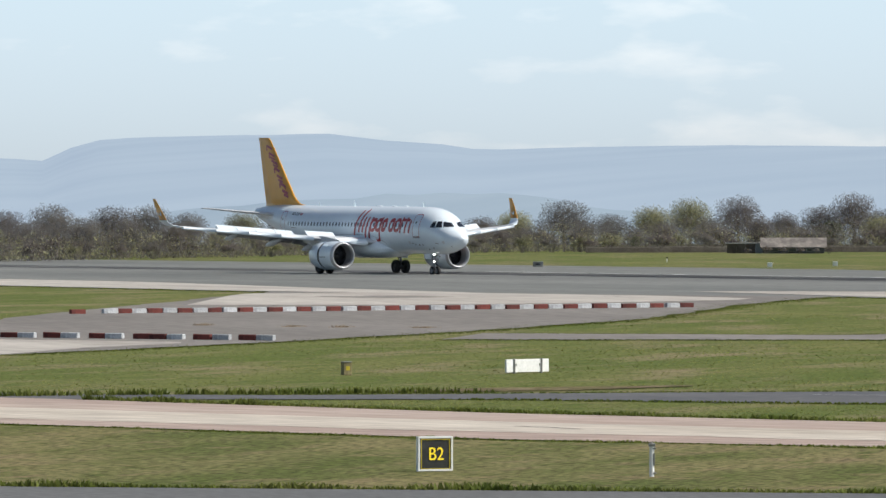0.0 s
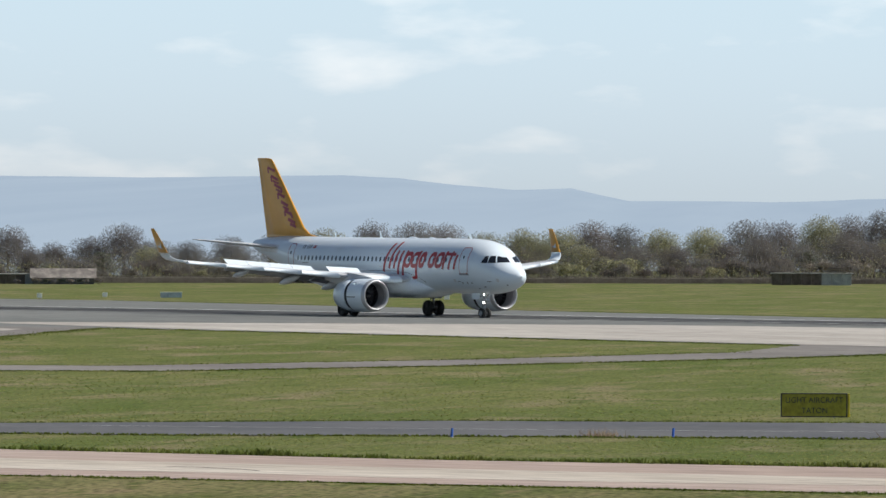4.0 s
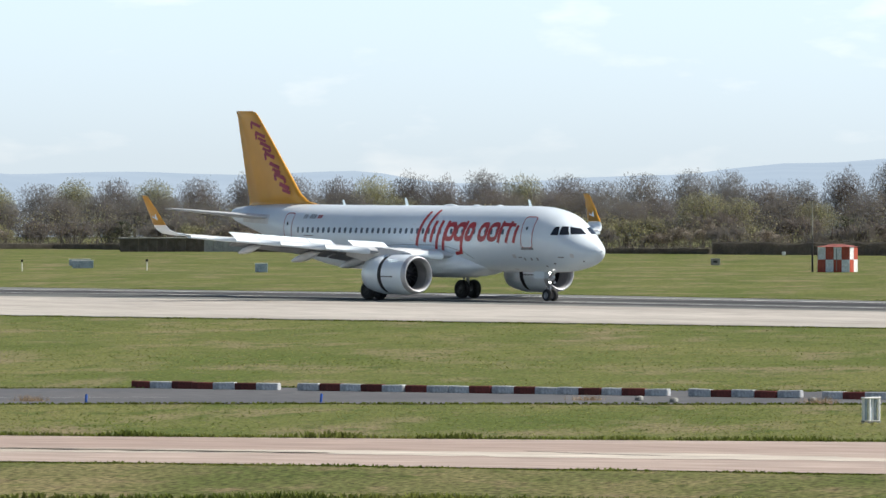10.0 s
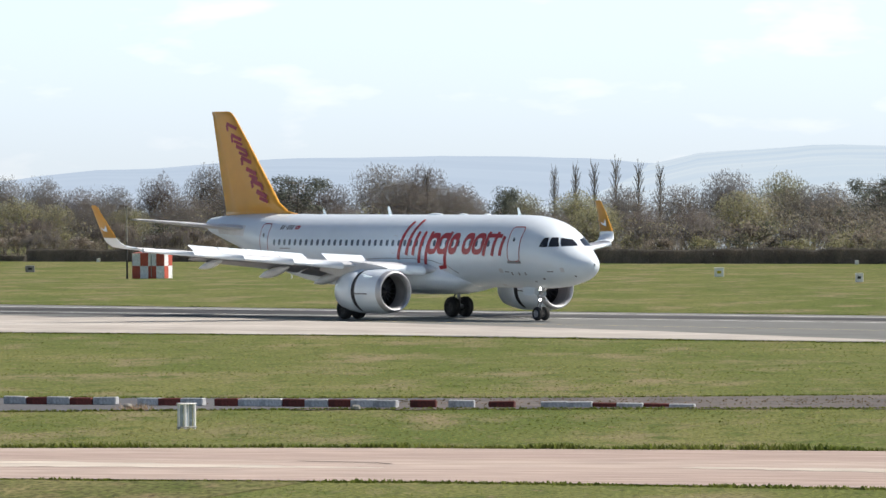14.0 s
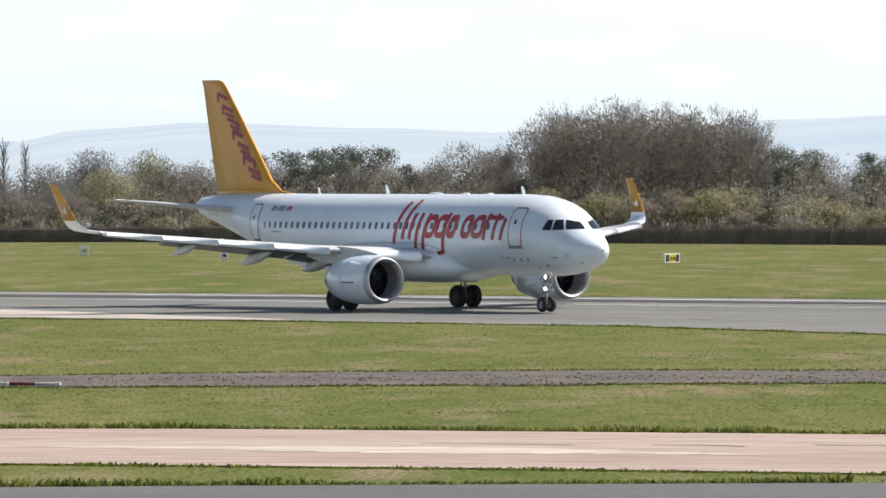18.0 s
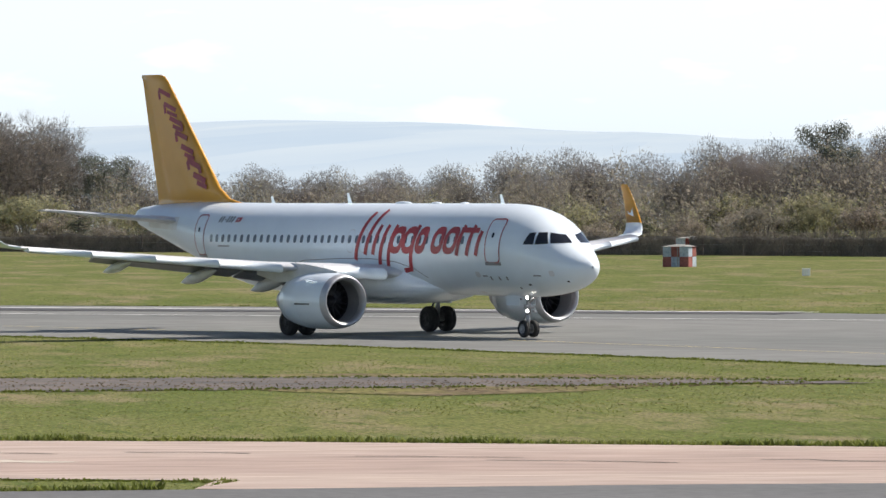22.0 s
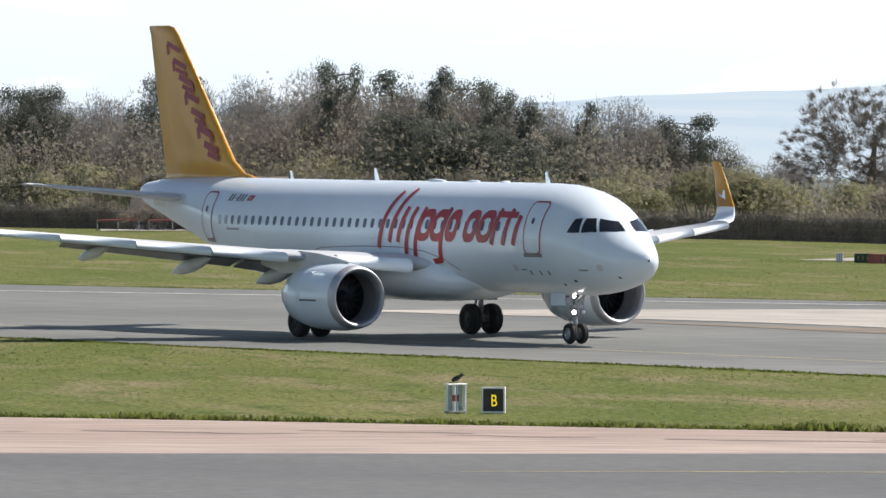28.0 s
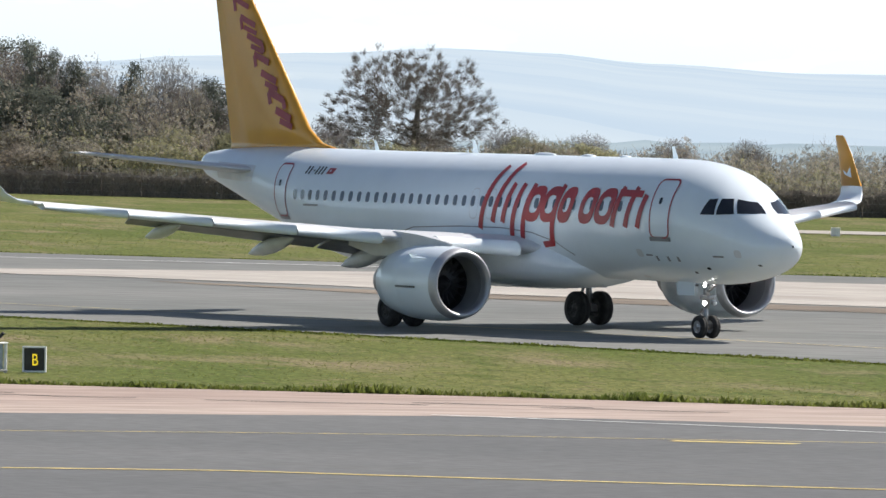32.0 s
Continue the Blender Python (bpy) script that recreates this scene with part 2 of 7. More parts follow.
def box(bm, x, y, z, sx, sy, sz, bevel=0.0, m=None):
    """A box of the given size round the centre (x, y, z)."""
    g = bmesh.ops.create_cube(bm, size=1.0, matrix=Matrix.Translation((x, y, z)) @ Matrix.Diagonal((sx, sy, sz, 1)))
    if bevel:
        es = list({e for v in g["verts"] for e in v.link_edges})
        g = bmesh.ops.bevel(bm, geom=es, offset=bevel, segments=1, affect="EDGES", profile=0.5)
    if m is not None:
        bmesh.ops.transform(bm, matrix=m, verts=g["verts"])
    return bm


def tube(bm, a, b, ra, rb=None, sides=8, caps=True):
    """A straight tapered tube from a to b."""
    a, b = Vector(a), Vector(b)
    rb = ra if rb is None else rb
    q = (b - a).to_track_quat("Z", "Y").to_matrix().to_4x4()
    bmesh.ops.create_cone(bm, cap_ends=caps, segments=sides, radius1=ra, radius2=max(rb, 1e-4), depth=(b - a).length, matrix=Matrix.Translation((a + b) / 2) @ q)
    return bm


def lathe(bm, profile, origin, axis=(1, 0, 0), seg=28, closed=False):
    """Turns (along, radius) rows about an axis through origin."""
    q = Vector(axis).to_track_quat("Z", "Y").to_matrix()
    o = Vector(origin)
    rings = []
    for s, r in profile:
        rings.append([bm.verts.new(o + q @ Vector((r * math.cos(2 * math.pi * k / seg), r * math.sin(2 * math.pi * k / seg), s))) for k in range(seg)])
    for i in range(len(rings) - 1 + closed):
        p, n = rings[i], rings[(i + 1) % len(rings)]
        for k in range(seg):
            bm.faces.new((p[k], p[(k + 1) % seg], n[(k + 1) % seg], n[k]))
    return rings


def along(points, s):
    """The place at the share s of a polyline's length."""
    ls = [math.dist(p, q) for p, q in zip(points, points[1:])]
    d = s * sum(ls)
    for p, q, n in zip(points, points[1:], ls):
        if d <= n or q is points[-1]:
            k = min(1.0, d / n)
            return tuple(a + (b - a) * k for a, b in zip(p, q))
        d -= n


def at_x(points, x):
    for p, q in zip(points, points[1:]):
        if x <= q[0] or q is points[-1]:
            return p[1] + (q[1] - p[1]) * (x - p[0]) / (q[0] - p[0])


PAVED = []


def paved(x, y):
    """Whether a place lies on a paved or bare strip."""
    for x0, x1, poly in PAVED:
        if x0 <= x <= x1:
            inside = False
            for (ax, ay), (bx, by) in zip(poly, poly[1:] + poly[:1]):
                if (ay > y) != (by > y) and x < ax + (bx - ax) * (y - ay) / (by - ay):
                    inside = not inside
            if inside:
                return True
    return False


def sheet(name, far, near, material, up, n=60, m=6, wobble=0.0, label="", by_x=False, kind="structure"):
    """A strip of ground between two edges, laid on the airfield."""
    rng = random.Random(len(name) * 7 + n)
    verts, faces = [], []
    poly = list(far) + list(near)[::-1]
    PAVED.append((min(p[0] for p in poly), max(p[0] for p in poly), poly))
    for i in range(n + 1):
        s = i / n
        if by_x:
            x = far[0][0] + (far[-1][0] - far[0][0]) * s
            a, b = (x, at_x(far, x)), (x, at_x(near, x))
        else:
            a, b = along(far, s), along(near, s)
        wa, wb = rng.uniform(-wobble, wobble), rng.uniform(-wobble, wobble)
        for j in range(m + 1):
            k = j / m
            x, y = a[0] + (b[0] - a[0]) * k, a[1] + (b[1] - a[1]) * k
            y += wa * (1 - k) + wb * k
            verts.append(lie(x, y, up))
    for i in range(n):
        for j in range(m):
            p = i * (m + 1) + j
            faces.append((p, p + 1, p + m + 2, p + m + 1))
    ob = raw(name, verts, faces, material)
    return tagged(ob, label or name.replace("_", " "), name.split("_")[-1], kind=kind)


# ---- the ground ----
rings = [0.0] + [20 * 1.07 ** k for k in range(82)]
rings = [r for r in rings if r < 4700] + [530.0, 1500.0, 4700.0]
rings.sort()
gv, gf, seg = [Vector((0, 0, 0))], [], 240
for r in rings[1:]:
    for k in range(seg):
        a = 2 * math.pi * k / seg
        gv.append(lie(r * math.sin(a), r * math.cos(a)))
for k in range(seg):
    gf.append((0, 1 + (k + 1) % seg, 1 + k))
for i in range(len(rings) - 2):
    for k in range(seg):
        p, q = 1 + i * seg, 1 + (i + 1) * seg
        gf.append((p + k, p + (k + 1) % seg, q + (k + 1) % seg, q + k))
tagged(raw("ground", gv, gf, M["grass"]), "short green airfield grass with dry patches", "grass", kind="structure")

TARMAC_NEAR = [(-1400, 262), (-540, 257), (-490, 254), (-452, 273), (-384, 280), (-343, 288), (-297, 297), (-258, 298), (-235, 296), (-206, 285), (-176, 270), (-149, 256), (-127, 246), (-95, 230), (-50, 205), (0, 180), (200, 90)]
TARMAC_FAR = [(-1400, 410), (-650, 395), (-530, 370), (-430, 356), (-340, 351), (-250, 348), (-195, 336), (-135, 326), (0, 318), (200, 310)]
sheet("runway", TARMAC_FAR, TARMAC_NEAR, M["asphalt"], 0.03, 320, 14, label="grey asphalt runway with dark tyre streaks", by_x=True)
sheet("runway_shoulder", [(-482, 285), (-450, 320), (-392, 326), (-334, 327), (-290, 313), (-258, 300)], [(-482, 281), (-450, 275), (-384, 281), (-334, 291), (-290, 298.6), (-258, 298.8)], M["concrete"], 0.05, 60, 6, label="pale concrete runway shoulder", by_x=True)
sheet("runway_shoulder", [(-1400, 302), (-566, 281), (-520, 271), (-470, 262)], [(-1400, 264), (-540, 258.5), (-500, 256), (-470, 259)], M["concrete"], 0.05, 60, 4, label="pale concrete strip beside the runway", by_x=True)
sheet("runway_strip", [(-170, 303.2), (-150, 317), (-100, 312), (100, 300)], [(-170, 302.2), (-150, 297), (-134, 288), (-100, 280), (100, 262)], M["concrete"], 0.05, 60, 3, wobble=0.6, label="pale concrete band across the runway", by_x=True)
sheet("side_taxiway", [(-493, 254), (-463, 234), (-424, 205), (-407, 193), (-345, 150), (-290, 108)], [(-452, 274), (-430, 254), (-394, 227), (-372, 205), (-350, 180), (-333, 158), (-280, 112)], M["side"], 0.036, 60, 6, wobble=0.6, label="grey asphalt side taxiway closed by kerb blocks")
sheet("taxiway_patch", [(-483.9, 248.0), (-489.1, 261.9), (-471.2, 265.0), (-448.7, 265.9)], [(-443.8, 223.2), (-438.0, 234.6), (-438.3, 246.5), (-443.7, 261.8)], M["concrete"], 0.046, 30, 3, wobble=0.3, label="pale concrete wedge behind the kerb blocks")
sheet("taxiway_patch", [(-364.2, 171.1), (-358.4, 174.7), (-353.0, 177.3)], [(-329.8, 155.0), (-344.3, 167.9), (-350.8, 176.2)], M["concrete"], 0.046, 20, 2, wobble=0.3, label="pale concrete patch beside the kerb blocks")
sheet("service_path", [(-364, 200), (-352, 214), (-357, 237), (-368, 264), (-386, 282)], [(-352, 191), (-341, 210), (-345, 229), (-354, 256), (-366, 280)], M["side"], 0.042, 60, 3, wobble=0.5, label="narrow grey asphalt service path in the grass")
sheet("old_taxiway", [(-300, 110), (-272, 140), (-268, 155), (-262, 175), (-250, 190), (-240, 203), (-209, 222)], [(-285, 105), (-264, 144), (-252, 154), (-246, 163), (-236, 175), (-228, 186), (-207, 207)], M["dark_asphalt"], 0.03, 90, 4, wobble=0.5, label="dark worn asphalt taxiway out of use")
sheet("dirt_edge", [polar(b, d)[:2] for b, d in ((-0.4, 311.5), (0.3, 315.5), (0.9, 317.5), (1.75, 319.5))], [polar(b, d)[:2] for b, d in ((-0.4, 310.5), (0.3, 311.5), (0.9, 312.5), (1.75, 318.5))], M["worn"], 0.036, 30, 2, label="bare brown soil along the edge of the old taxiway")
sheet("dirt_strip", [(-212, 220), (-200, 233), (-190, 240), (-174, 246.5), (-160, 248), (-153, 246)], [(-208, 206), (-196, 215), (-181, 225), (-166, 236), (-158, 242), (-152, 245.6)], M["dirt"], 0.034, 80, 4, wobble=1.1, label="bare brown dirt strip with weeds")
sheet("worn_grass", [polar(b, d)[:2] for b, d in ((24.6, 304), (25.6, 307), (26.6, 306), (27.6, 303), (28.7, 297))], [polar(b, d)[:2] for b, d in ((24.6, 296), (25.6, 285), (26.6, 279), (27.6, 282), (28.7, 295))], M["worn"], 0.022, 60, 4, wobble=0.0, label="worn brownish grass beside the dirt strip")
PAVED.pop()
PINK_FAR = [(-330, 108), (-271, 131), (-249, 137), (-224, 148), (-199, 164), (-178, 179), (-163, 186), (-140, 192), (-117, 195.5), (-91, 198), (-60, 198), (60, 186)]
PINK_NEAR = [(-330, 82), (-271, 107), (-244, 118), (-226, 124), (-205, 136), (-182, 150), (-156, 162), (-136, 167.5), (-124.6, 169.8), (-122.4, 164.4), (-112, 171.4), (-86, 186.4), (-60, 188), (60, 178)]
sheet("taxiway", PINK_FAR, PINK_NEAR, M["pink"], 0.04, 160, 8, label="pinkish concrete taxiway with pale worn bands", by_x=True)
APRON_FAR = [(-300, 5), (-260, 40), (-198, 95), (-184, 112), (-160, 137), (-136, 155.4), (-122, 165), (-112, 172.2), (-94, 182), (-86, 187), (-60, 189), (0, 184), (60, 179)]
sheet("near_taxiway", APRON_FAR, [(-300, -60), (-198, 20), (-150, 60), (-122, 90), (-86, 100), (-60, 100), (60, 100)], M["apron"], 0.05, 90, 8, label="grey asphalt taxiway with yellow guide lines", by_x=True)
sheet("dry_grass", [(-300, 92), (-271, 106), (-244, 117), (-226, 123), (-205, 135), (-182, 149), (-160, 160)], [(-262, 40), (-230, 67), (-205, 89), (-190, 105), (-180, 116), (-165, 133), (-152, 147)], M["dry"], 0.016, 60, 6, wobble=1.2, label="drier yellowish grass between the taxiways")
PAVED.pop()

M["stain"] = mottled("brown_stained_asphalt", (0.150, 0.118, 0.085), (0.205, 0.165, 0.122), 0.10, 0.9, fine=0.7, stretch=(0.3, 1.6, 1))
sheet("stained_strip", [(-152, 294.0), (-134, 287.2), (-100, 279.2), (100, 261.2)], [(-152, 293.6), (-134, 282.6), (-100, 272.6), (100, 254)], M["stain"], 0.047, 60, 2, wobble=0.5, label="brown stained strip along the pale concrete band", by_x=True)
# guide lines and edge lines
for name, pts, w, mat, lab in (
        ("runway_line", [(-640, 352), (-500, 349), (-340, 346), (-215, 341)], 0.9, "white_line", "white painted runway edge line"),
        ("runway_line", [(-470, 336.5), (-300, 334), (-140, 322)], 0.5, "white_line", "worn white runway centre line"),
        ("taxi_line", [(-84.0, 155.5), (-79.6, 157.5), (-74.6, 157.9), (-70.6, 158.4), (-64.9, 159.2), (-51.0, 161.1)], 0.34, "yellow_line", "yellow taxiway guide line"),
        ("taxi_line", [(-92.5, 171.2), (-87.8, 173.9), (-83.2, 176.0), (-73.1, 179.3), (-59.8, 183.6)], 0.15, "yellow_line", "thin worn yellow taxiway line"),
        ("taxi_line", [(-88.3, 186.2), (-83.2, 185.6), (-75.7, 184.6), (-60, 182.6)], 0.22, "white_line", "thin pale line near the taxiway edge"),
        ("taxi_line", [(-77.6, 176.9), (-74.6, 177.4)], 0.55, "yellow_line", "short pale yellow taxiway line"),
        ("taxi_line", [(-330, 325), (-260, 316), (-210, 297), (-160, 271), (-110, 247), (-60, 222)], 0.14, "yellow_line", "faint yellow exit guide line"),
        ("taxiway_line", [(-262, 158), (-250, 170), (-241, 181), (-233, 190)], 0.16, "white_line", "worn white edge line")):
    sheet(name, [(x, y + w / 2) for x, y in pts], [(x, y - w / 2) for x, y in pts], M[mat], 0.062, 40, 1, label=lab)
# dark rubber streaks along the runway
M["rubber"] = mottled("rubber_streak", (0.032, 0.033, 0.036), (0.070, 0.071, 0.073), 0.05, 0.85, fine=0.4, stretch=(0.3, 2, 1))
for y0, w, a, b in ((339.5, 4.5, -1200, -215), (345.0, 2.6, -900, -330), (332.0, 2.0, -640, -330)):
    sheet("rubber_streak", [(a, y0 + w / 2 + 6), (b, y0 + w / 2)], [(a, y0 - w / 2 + 6), (b, y0 - w / 2)], M["rubber"], 0.056, 90, 3, wobble=0.5, label="dark rubber streak left by tyres", by_x=True)
M["patch"] = mottled("pale_concrete_patch", (0.40, 0.35, 0.29), (0.52, 0.47, 0.40), 0.1, 0.85, fine=0.9, stretch=(0.4, 2, 1), turn=-20)
for pts, w, lab in (([(-330, 96), (-271, 117), (-235, 130), (-205, 145), (-186, 158)], 9.0, "pale worn band on the pink taxiway"), ([(-196, 153), (-178, 163), (-165, 168)], 5.0, "pale patch on the pink taxiway"), ([(-158, 173), (-146, 176), (-136, 178)], 4.6, "pale patch on the pink taxiway")):
    n = len(pts) - 1
    sheet("pale_patch", [(x, y + (w / 2 if 0 < i < n else 0.3)) for i, (x, y) in enumerate(pts)], [(x, y - (w / 2 if 0 < i < n else 0.3)) for i, (x, y) in enumerate(pts)], M["patch"], 0.048, 40, 2, wobble=0.35, label=lab)
M["crack"] = principled("dark_crack", (0.06, 0.055, 0.05), 0.9)
rng = random.Random(4)
for x, y, l in ((-236, 131, 4), (-222, 137, 5), (-183, 163, 6), (-171, 170, 4), (-150, 180, 5), (-143, 182, 3), (-139, 184, 4), (-131, 184, 5), (-126, 183, 6), (-119, 186, 5), (-113, 188, 6), (-108, 191, 5), (-103, 190, 4), (-97, 191, 6), (-92, 193, 5), (-88, 192, 5)):
    pts = [(x + l * k / 4, y + 0.10 * l * k / 4 + rng.uniform(-0.35, 0.35)) for k in range(5)]
    sheet("pavement_crack", [(a, b + 0.10) for a, b in pts], [(a, b - 0.10) for a, b in pts], M["crack"], 0.052, 8, 1, label="dark crack in the concrete")

# ---- distant hills ----
def table(rows, b):
    if b <= rows[0][0]:
        return rows[0][1]
    for p, q in zip(rows, rows[1:]):
        if b <= q[0]:
            return p[1] + (q[1] - p[1]) * (b - p[0]) / (q[0] - p[0])
    return rows[-1][1]


RIDGE_FAR = ((-12, 0.40), (-3.1, 0.02), (-2.8, 0.0), (-2.6, 0.09), (-2.3, 0.16), (-1.3, 0.18), (-0.9, 0.19), (-0.2, 0.13), (0.3, 0.08), (1.2, 0.10), (2.0, 0.11), (3.0, 0.10), (3.6, 0.11), (4.4, 0.12), (4.8, 0.10), (5.2, 0.055), (5.7, 0.02),
         (5.95, 0.04), (6.4, -0.05), (7.5, -0.055), (8.2, -0.03), (8.7, -0.025), (9.1, -0.05), (9.6, -0.10), (10.4, -0.085), (11.2, -0.105), (12.0, -0.08), (12.7, -0.17))
RIDGE_NEAR = ((14.1, -0.115), (15.1, -0.03), (16.5, 0.045), (17.6, 0.05), (18.7, 0.03),
         (19.6, 0.085), (20.1, 0.118), (21.3, 0.07), (22.3, 0.03), (23.4, 0.055), (24.2, 0.105), (25.4, 0.142), (26.3, 0.12), (27.9, 0.035), (29.0, -0.03), (33.8, 0.02), (34.3, 0.065), (35.4, 0.10), (36.2, 0.14), (36.9, 0.115), (37.6, 0.05), (38.8, -0.01), (45, 0.10))
RIDGE = RIDGE_FAR + RIDGE_NEAR


def ridge(b):
    for p, q in zip(RIDGE, RIDGE[1:]):
        if b <= q[0]:
            k = (b - p[0]) / (q[0] - p[0])
            k = k * k * (3 - 2 * k)
            return p[1] + (q[1] - p[1]) * k
    return RIDGE[-1][1]


def hazed_hill_material(name, near, far, fields, middle=10.0):
    """Far moor and fields as a plain backdrop, blue haze painted into a glow."""
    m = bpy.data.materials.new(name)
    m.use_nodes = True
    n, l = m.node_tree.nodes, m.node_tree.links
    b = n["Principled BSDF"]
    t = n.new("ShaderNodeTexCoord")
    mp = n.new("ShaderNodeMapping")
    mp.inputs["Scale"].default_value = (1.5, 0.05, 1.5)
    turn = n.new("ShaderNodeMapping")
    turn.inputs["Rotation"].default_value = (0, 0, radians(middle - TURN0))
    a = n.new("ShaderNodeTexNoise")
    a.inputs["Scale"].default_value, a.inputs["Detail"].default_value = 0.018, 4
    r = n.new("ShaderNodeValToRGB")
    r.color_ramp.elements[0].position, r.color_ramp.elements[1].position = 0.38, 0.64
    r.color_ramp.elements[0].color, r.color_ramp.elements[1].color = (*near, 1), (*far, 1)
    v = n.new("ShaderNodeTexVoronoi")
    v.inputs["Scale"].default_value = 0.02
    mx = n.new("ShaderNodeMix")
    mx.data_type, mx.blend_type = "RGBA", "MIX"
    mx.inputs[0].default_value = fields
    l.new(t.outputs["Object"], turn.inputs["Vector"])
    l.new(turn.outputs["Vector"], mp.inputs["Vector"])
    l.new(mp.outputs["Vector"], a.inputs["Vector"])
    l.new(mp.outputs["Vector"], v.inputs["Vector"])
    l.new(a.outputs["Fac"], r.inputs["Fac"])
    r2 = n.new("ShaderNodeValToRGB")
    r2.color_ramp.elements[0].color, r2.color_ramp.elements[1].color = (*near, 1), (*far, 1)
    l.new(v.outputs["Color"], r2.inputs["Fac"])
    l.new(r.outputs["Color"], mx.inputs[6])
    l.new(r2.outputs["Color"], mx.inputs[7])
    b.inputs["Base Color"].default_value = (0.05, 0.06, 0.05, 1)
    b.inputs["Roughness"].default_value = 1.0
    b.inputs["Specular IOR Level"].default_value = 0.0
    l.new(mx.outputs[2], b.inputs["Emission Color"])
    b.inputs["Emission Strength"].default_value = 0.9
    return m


# hill colours with the distance haze mixed in
M["moor"] = hazed_hill_material("far_moor", (0.355, 0.445, 0.58), (0.39, 0.48, 0.61), 0.10, 8.0)
M["fields"] = hazed_hill_material("far_fields", (0.395, 0.50, 0.625), (0.515, 0.595, 0.67), 0.6, 30.0)


def hills(name, b0, b1, d0, d1, top, material, label):
    nb, nd = int((b1 - b0) * 5), 10
    verts, faces = [], []
    for i in range(nb + 1):
        b = b0 + (b1 - b0) * i / nb
        e = top(b)
        for j in range(nd + 1):
            k = j / nd
            d = d0 + (d1 - d0) * k
            zt = EYE + math.tan(radians(e)) * d1
            z0 = drop(d0) + 0.2
            z = z0 + (zt - z0) * (k ** 0.8)
            z += 2.0 * noise.noise(Vector((b * 0.9, d * 0.004, 3.0))) * k * (1 - k)
            z = max(z, drop(d) + 0.3)
            a = radians(b - TURN0)
            verts.append((d * math.sin(a), d * math.cos(a), z))
        a = radians(b - TURN0)
        verts.append(((d1 + 60) * math.sin(a), (d1 + 60) * math.cos(a), -30))
    w = nd + 2
    for i in range(nb):
        for j in range(w - 1):
            p = i * w + j
            faces.append((p, p + w, p + w + 1, p + 1))
    return tagged(raw(name, verts, faces, material, smooth=True), label, "hills", kind="structure")


def jag(b, a):
    return a * (noise.noise(Vector((b * 6.0, 1.7, 0))) + 0.5 * noise.noise(Vector((b * 17.0, 5.1, 0))))


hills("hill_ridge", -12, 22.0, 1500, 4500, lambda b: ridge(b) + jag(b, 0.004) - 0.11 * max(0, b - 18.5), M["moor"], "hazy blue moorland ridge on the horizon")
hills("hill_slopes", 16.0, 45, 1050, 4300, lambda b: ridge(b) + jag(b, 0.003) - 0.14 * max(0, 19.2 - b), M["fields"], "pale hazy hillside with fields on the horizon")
# rise and woods take their blue from painted haze
M["far_rise"] = hazed_hill_material("far_wooded_rise", (0.29, 0.375, 0.49), (0.34, 0.425, 0.535), 0.0)
M["wooded"] = hazed_hill_material("far_woods", (0.27, 0.355, 0.435), (0.335, 0.42, 0.485), 0.0)
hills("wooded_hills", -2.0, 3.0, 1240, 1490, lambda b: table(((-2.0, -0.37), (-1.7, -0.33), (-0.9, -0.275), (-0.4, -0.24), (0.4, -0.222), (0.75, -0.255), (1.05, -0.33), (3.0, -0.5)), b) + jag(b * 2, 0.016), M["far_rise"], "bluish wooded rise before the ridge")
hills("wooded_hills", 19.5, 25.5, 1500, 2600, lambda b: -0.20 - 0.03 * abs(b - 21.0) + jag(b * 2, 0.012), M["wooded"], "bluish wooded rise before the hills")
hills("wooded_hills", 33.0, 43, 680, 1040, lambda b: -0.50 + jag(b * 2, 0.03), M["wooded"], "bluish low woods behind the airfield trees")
M["round"] = hazed_hill_material("far_country", (0.30, 0.37, 0.40), (0.40, 0.46, 0.47), 0.3)
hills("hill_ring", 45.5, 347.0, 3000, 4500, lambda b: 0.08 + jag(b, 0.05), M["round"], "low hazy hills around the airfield")

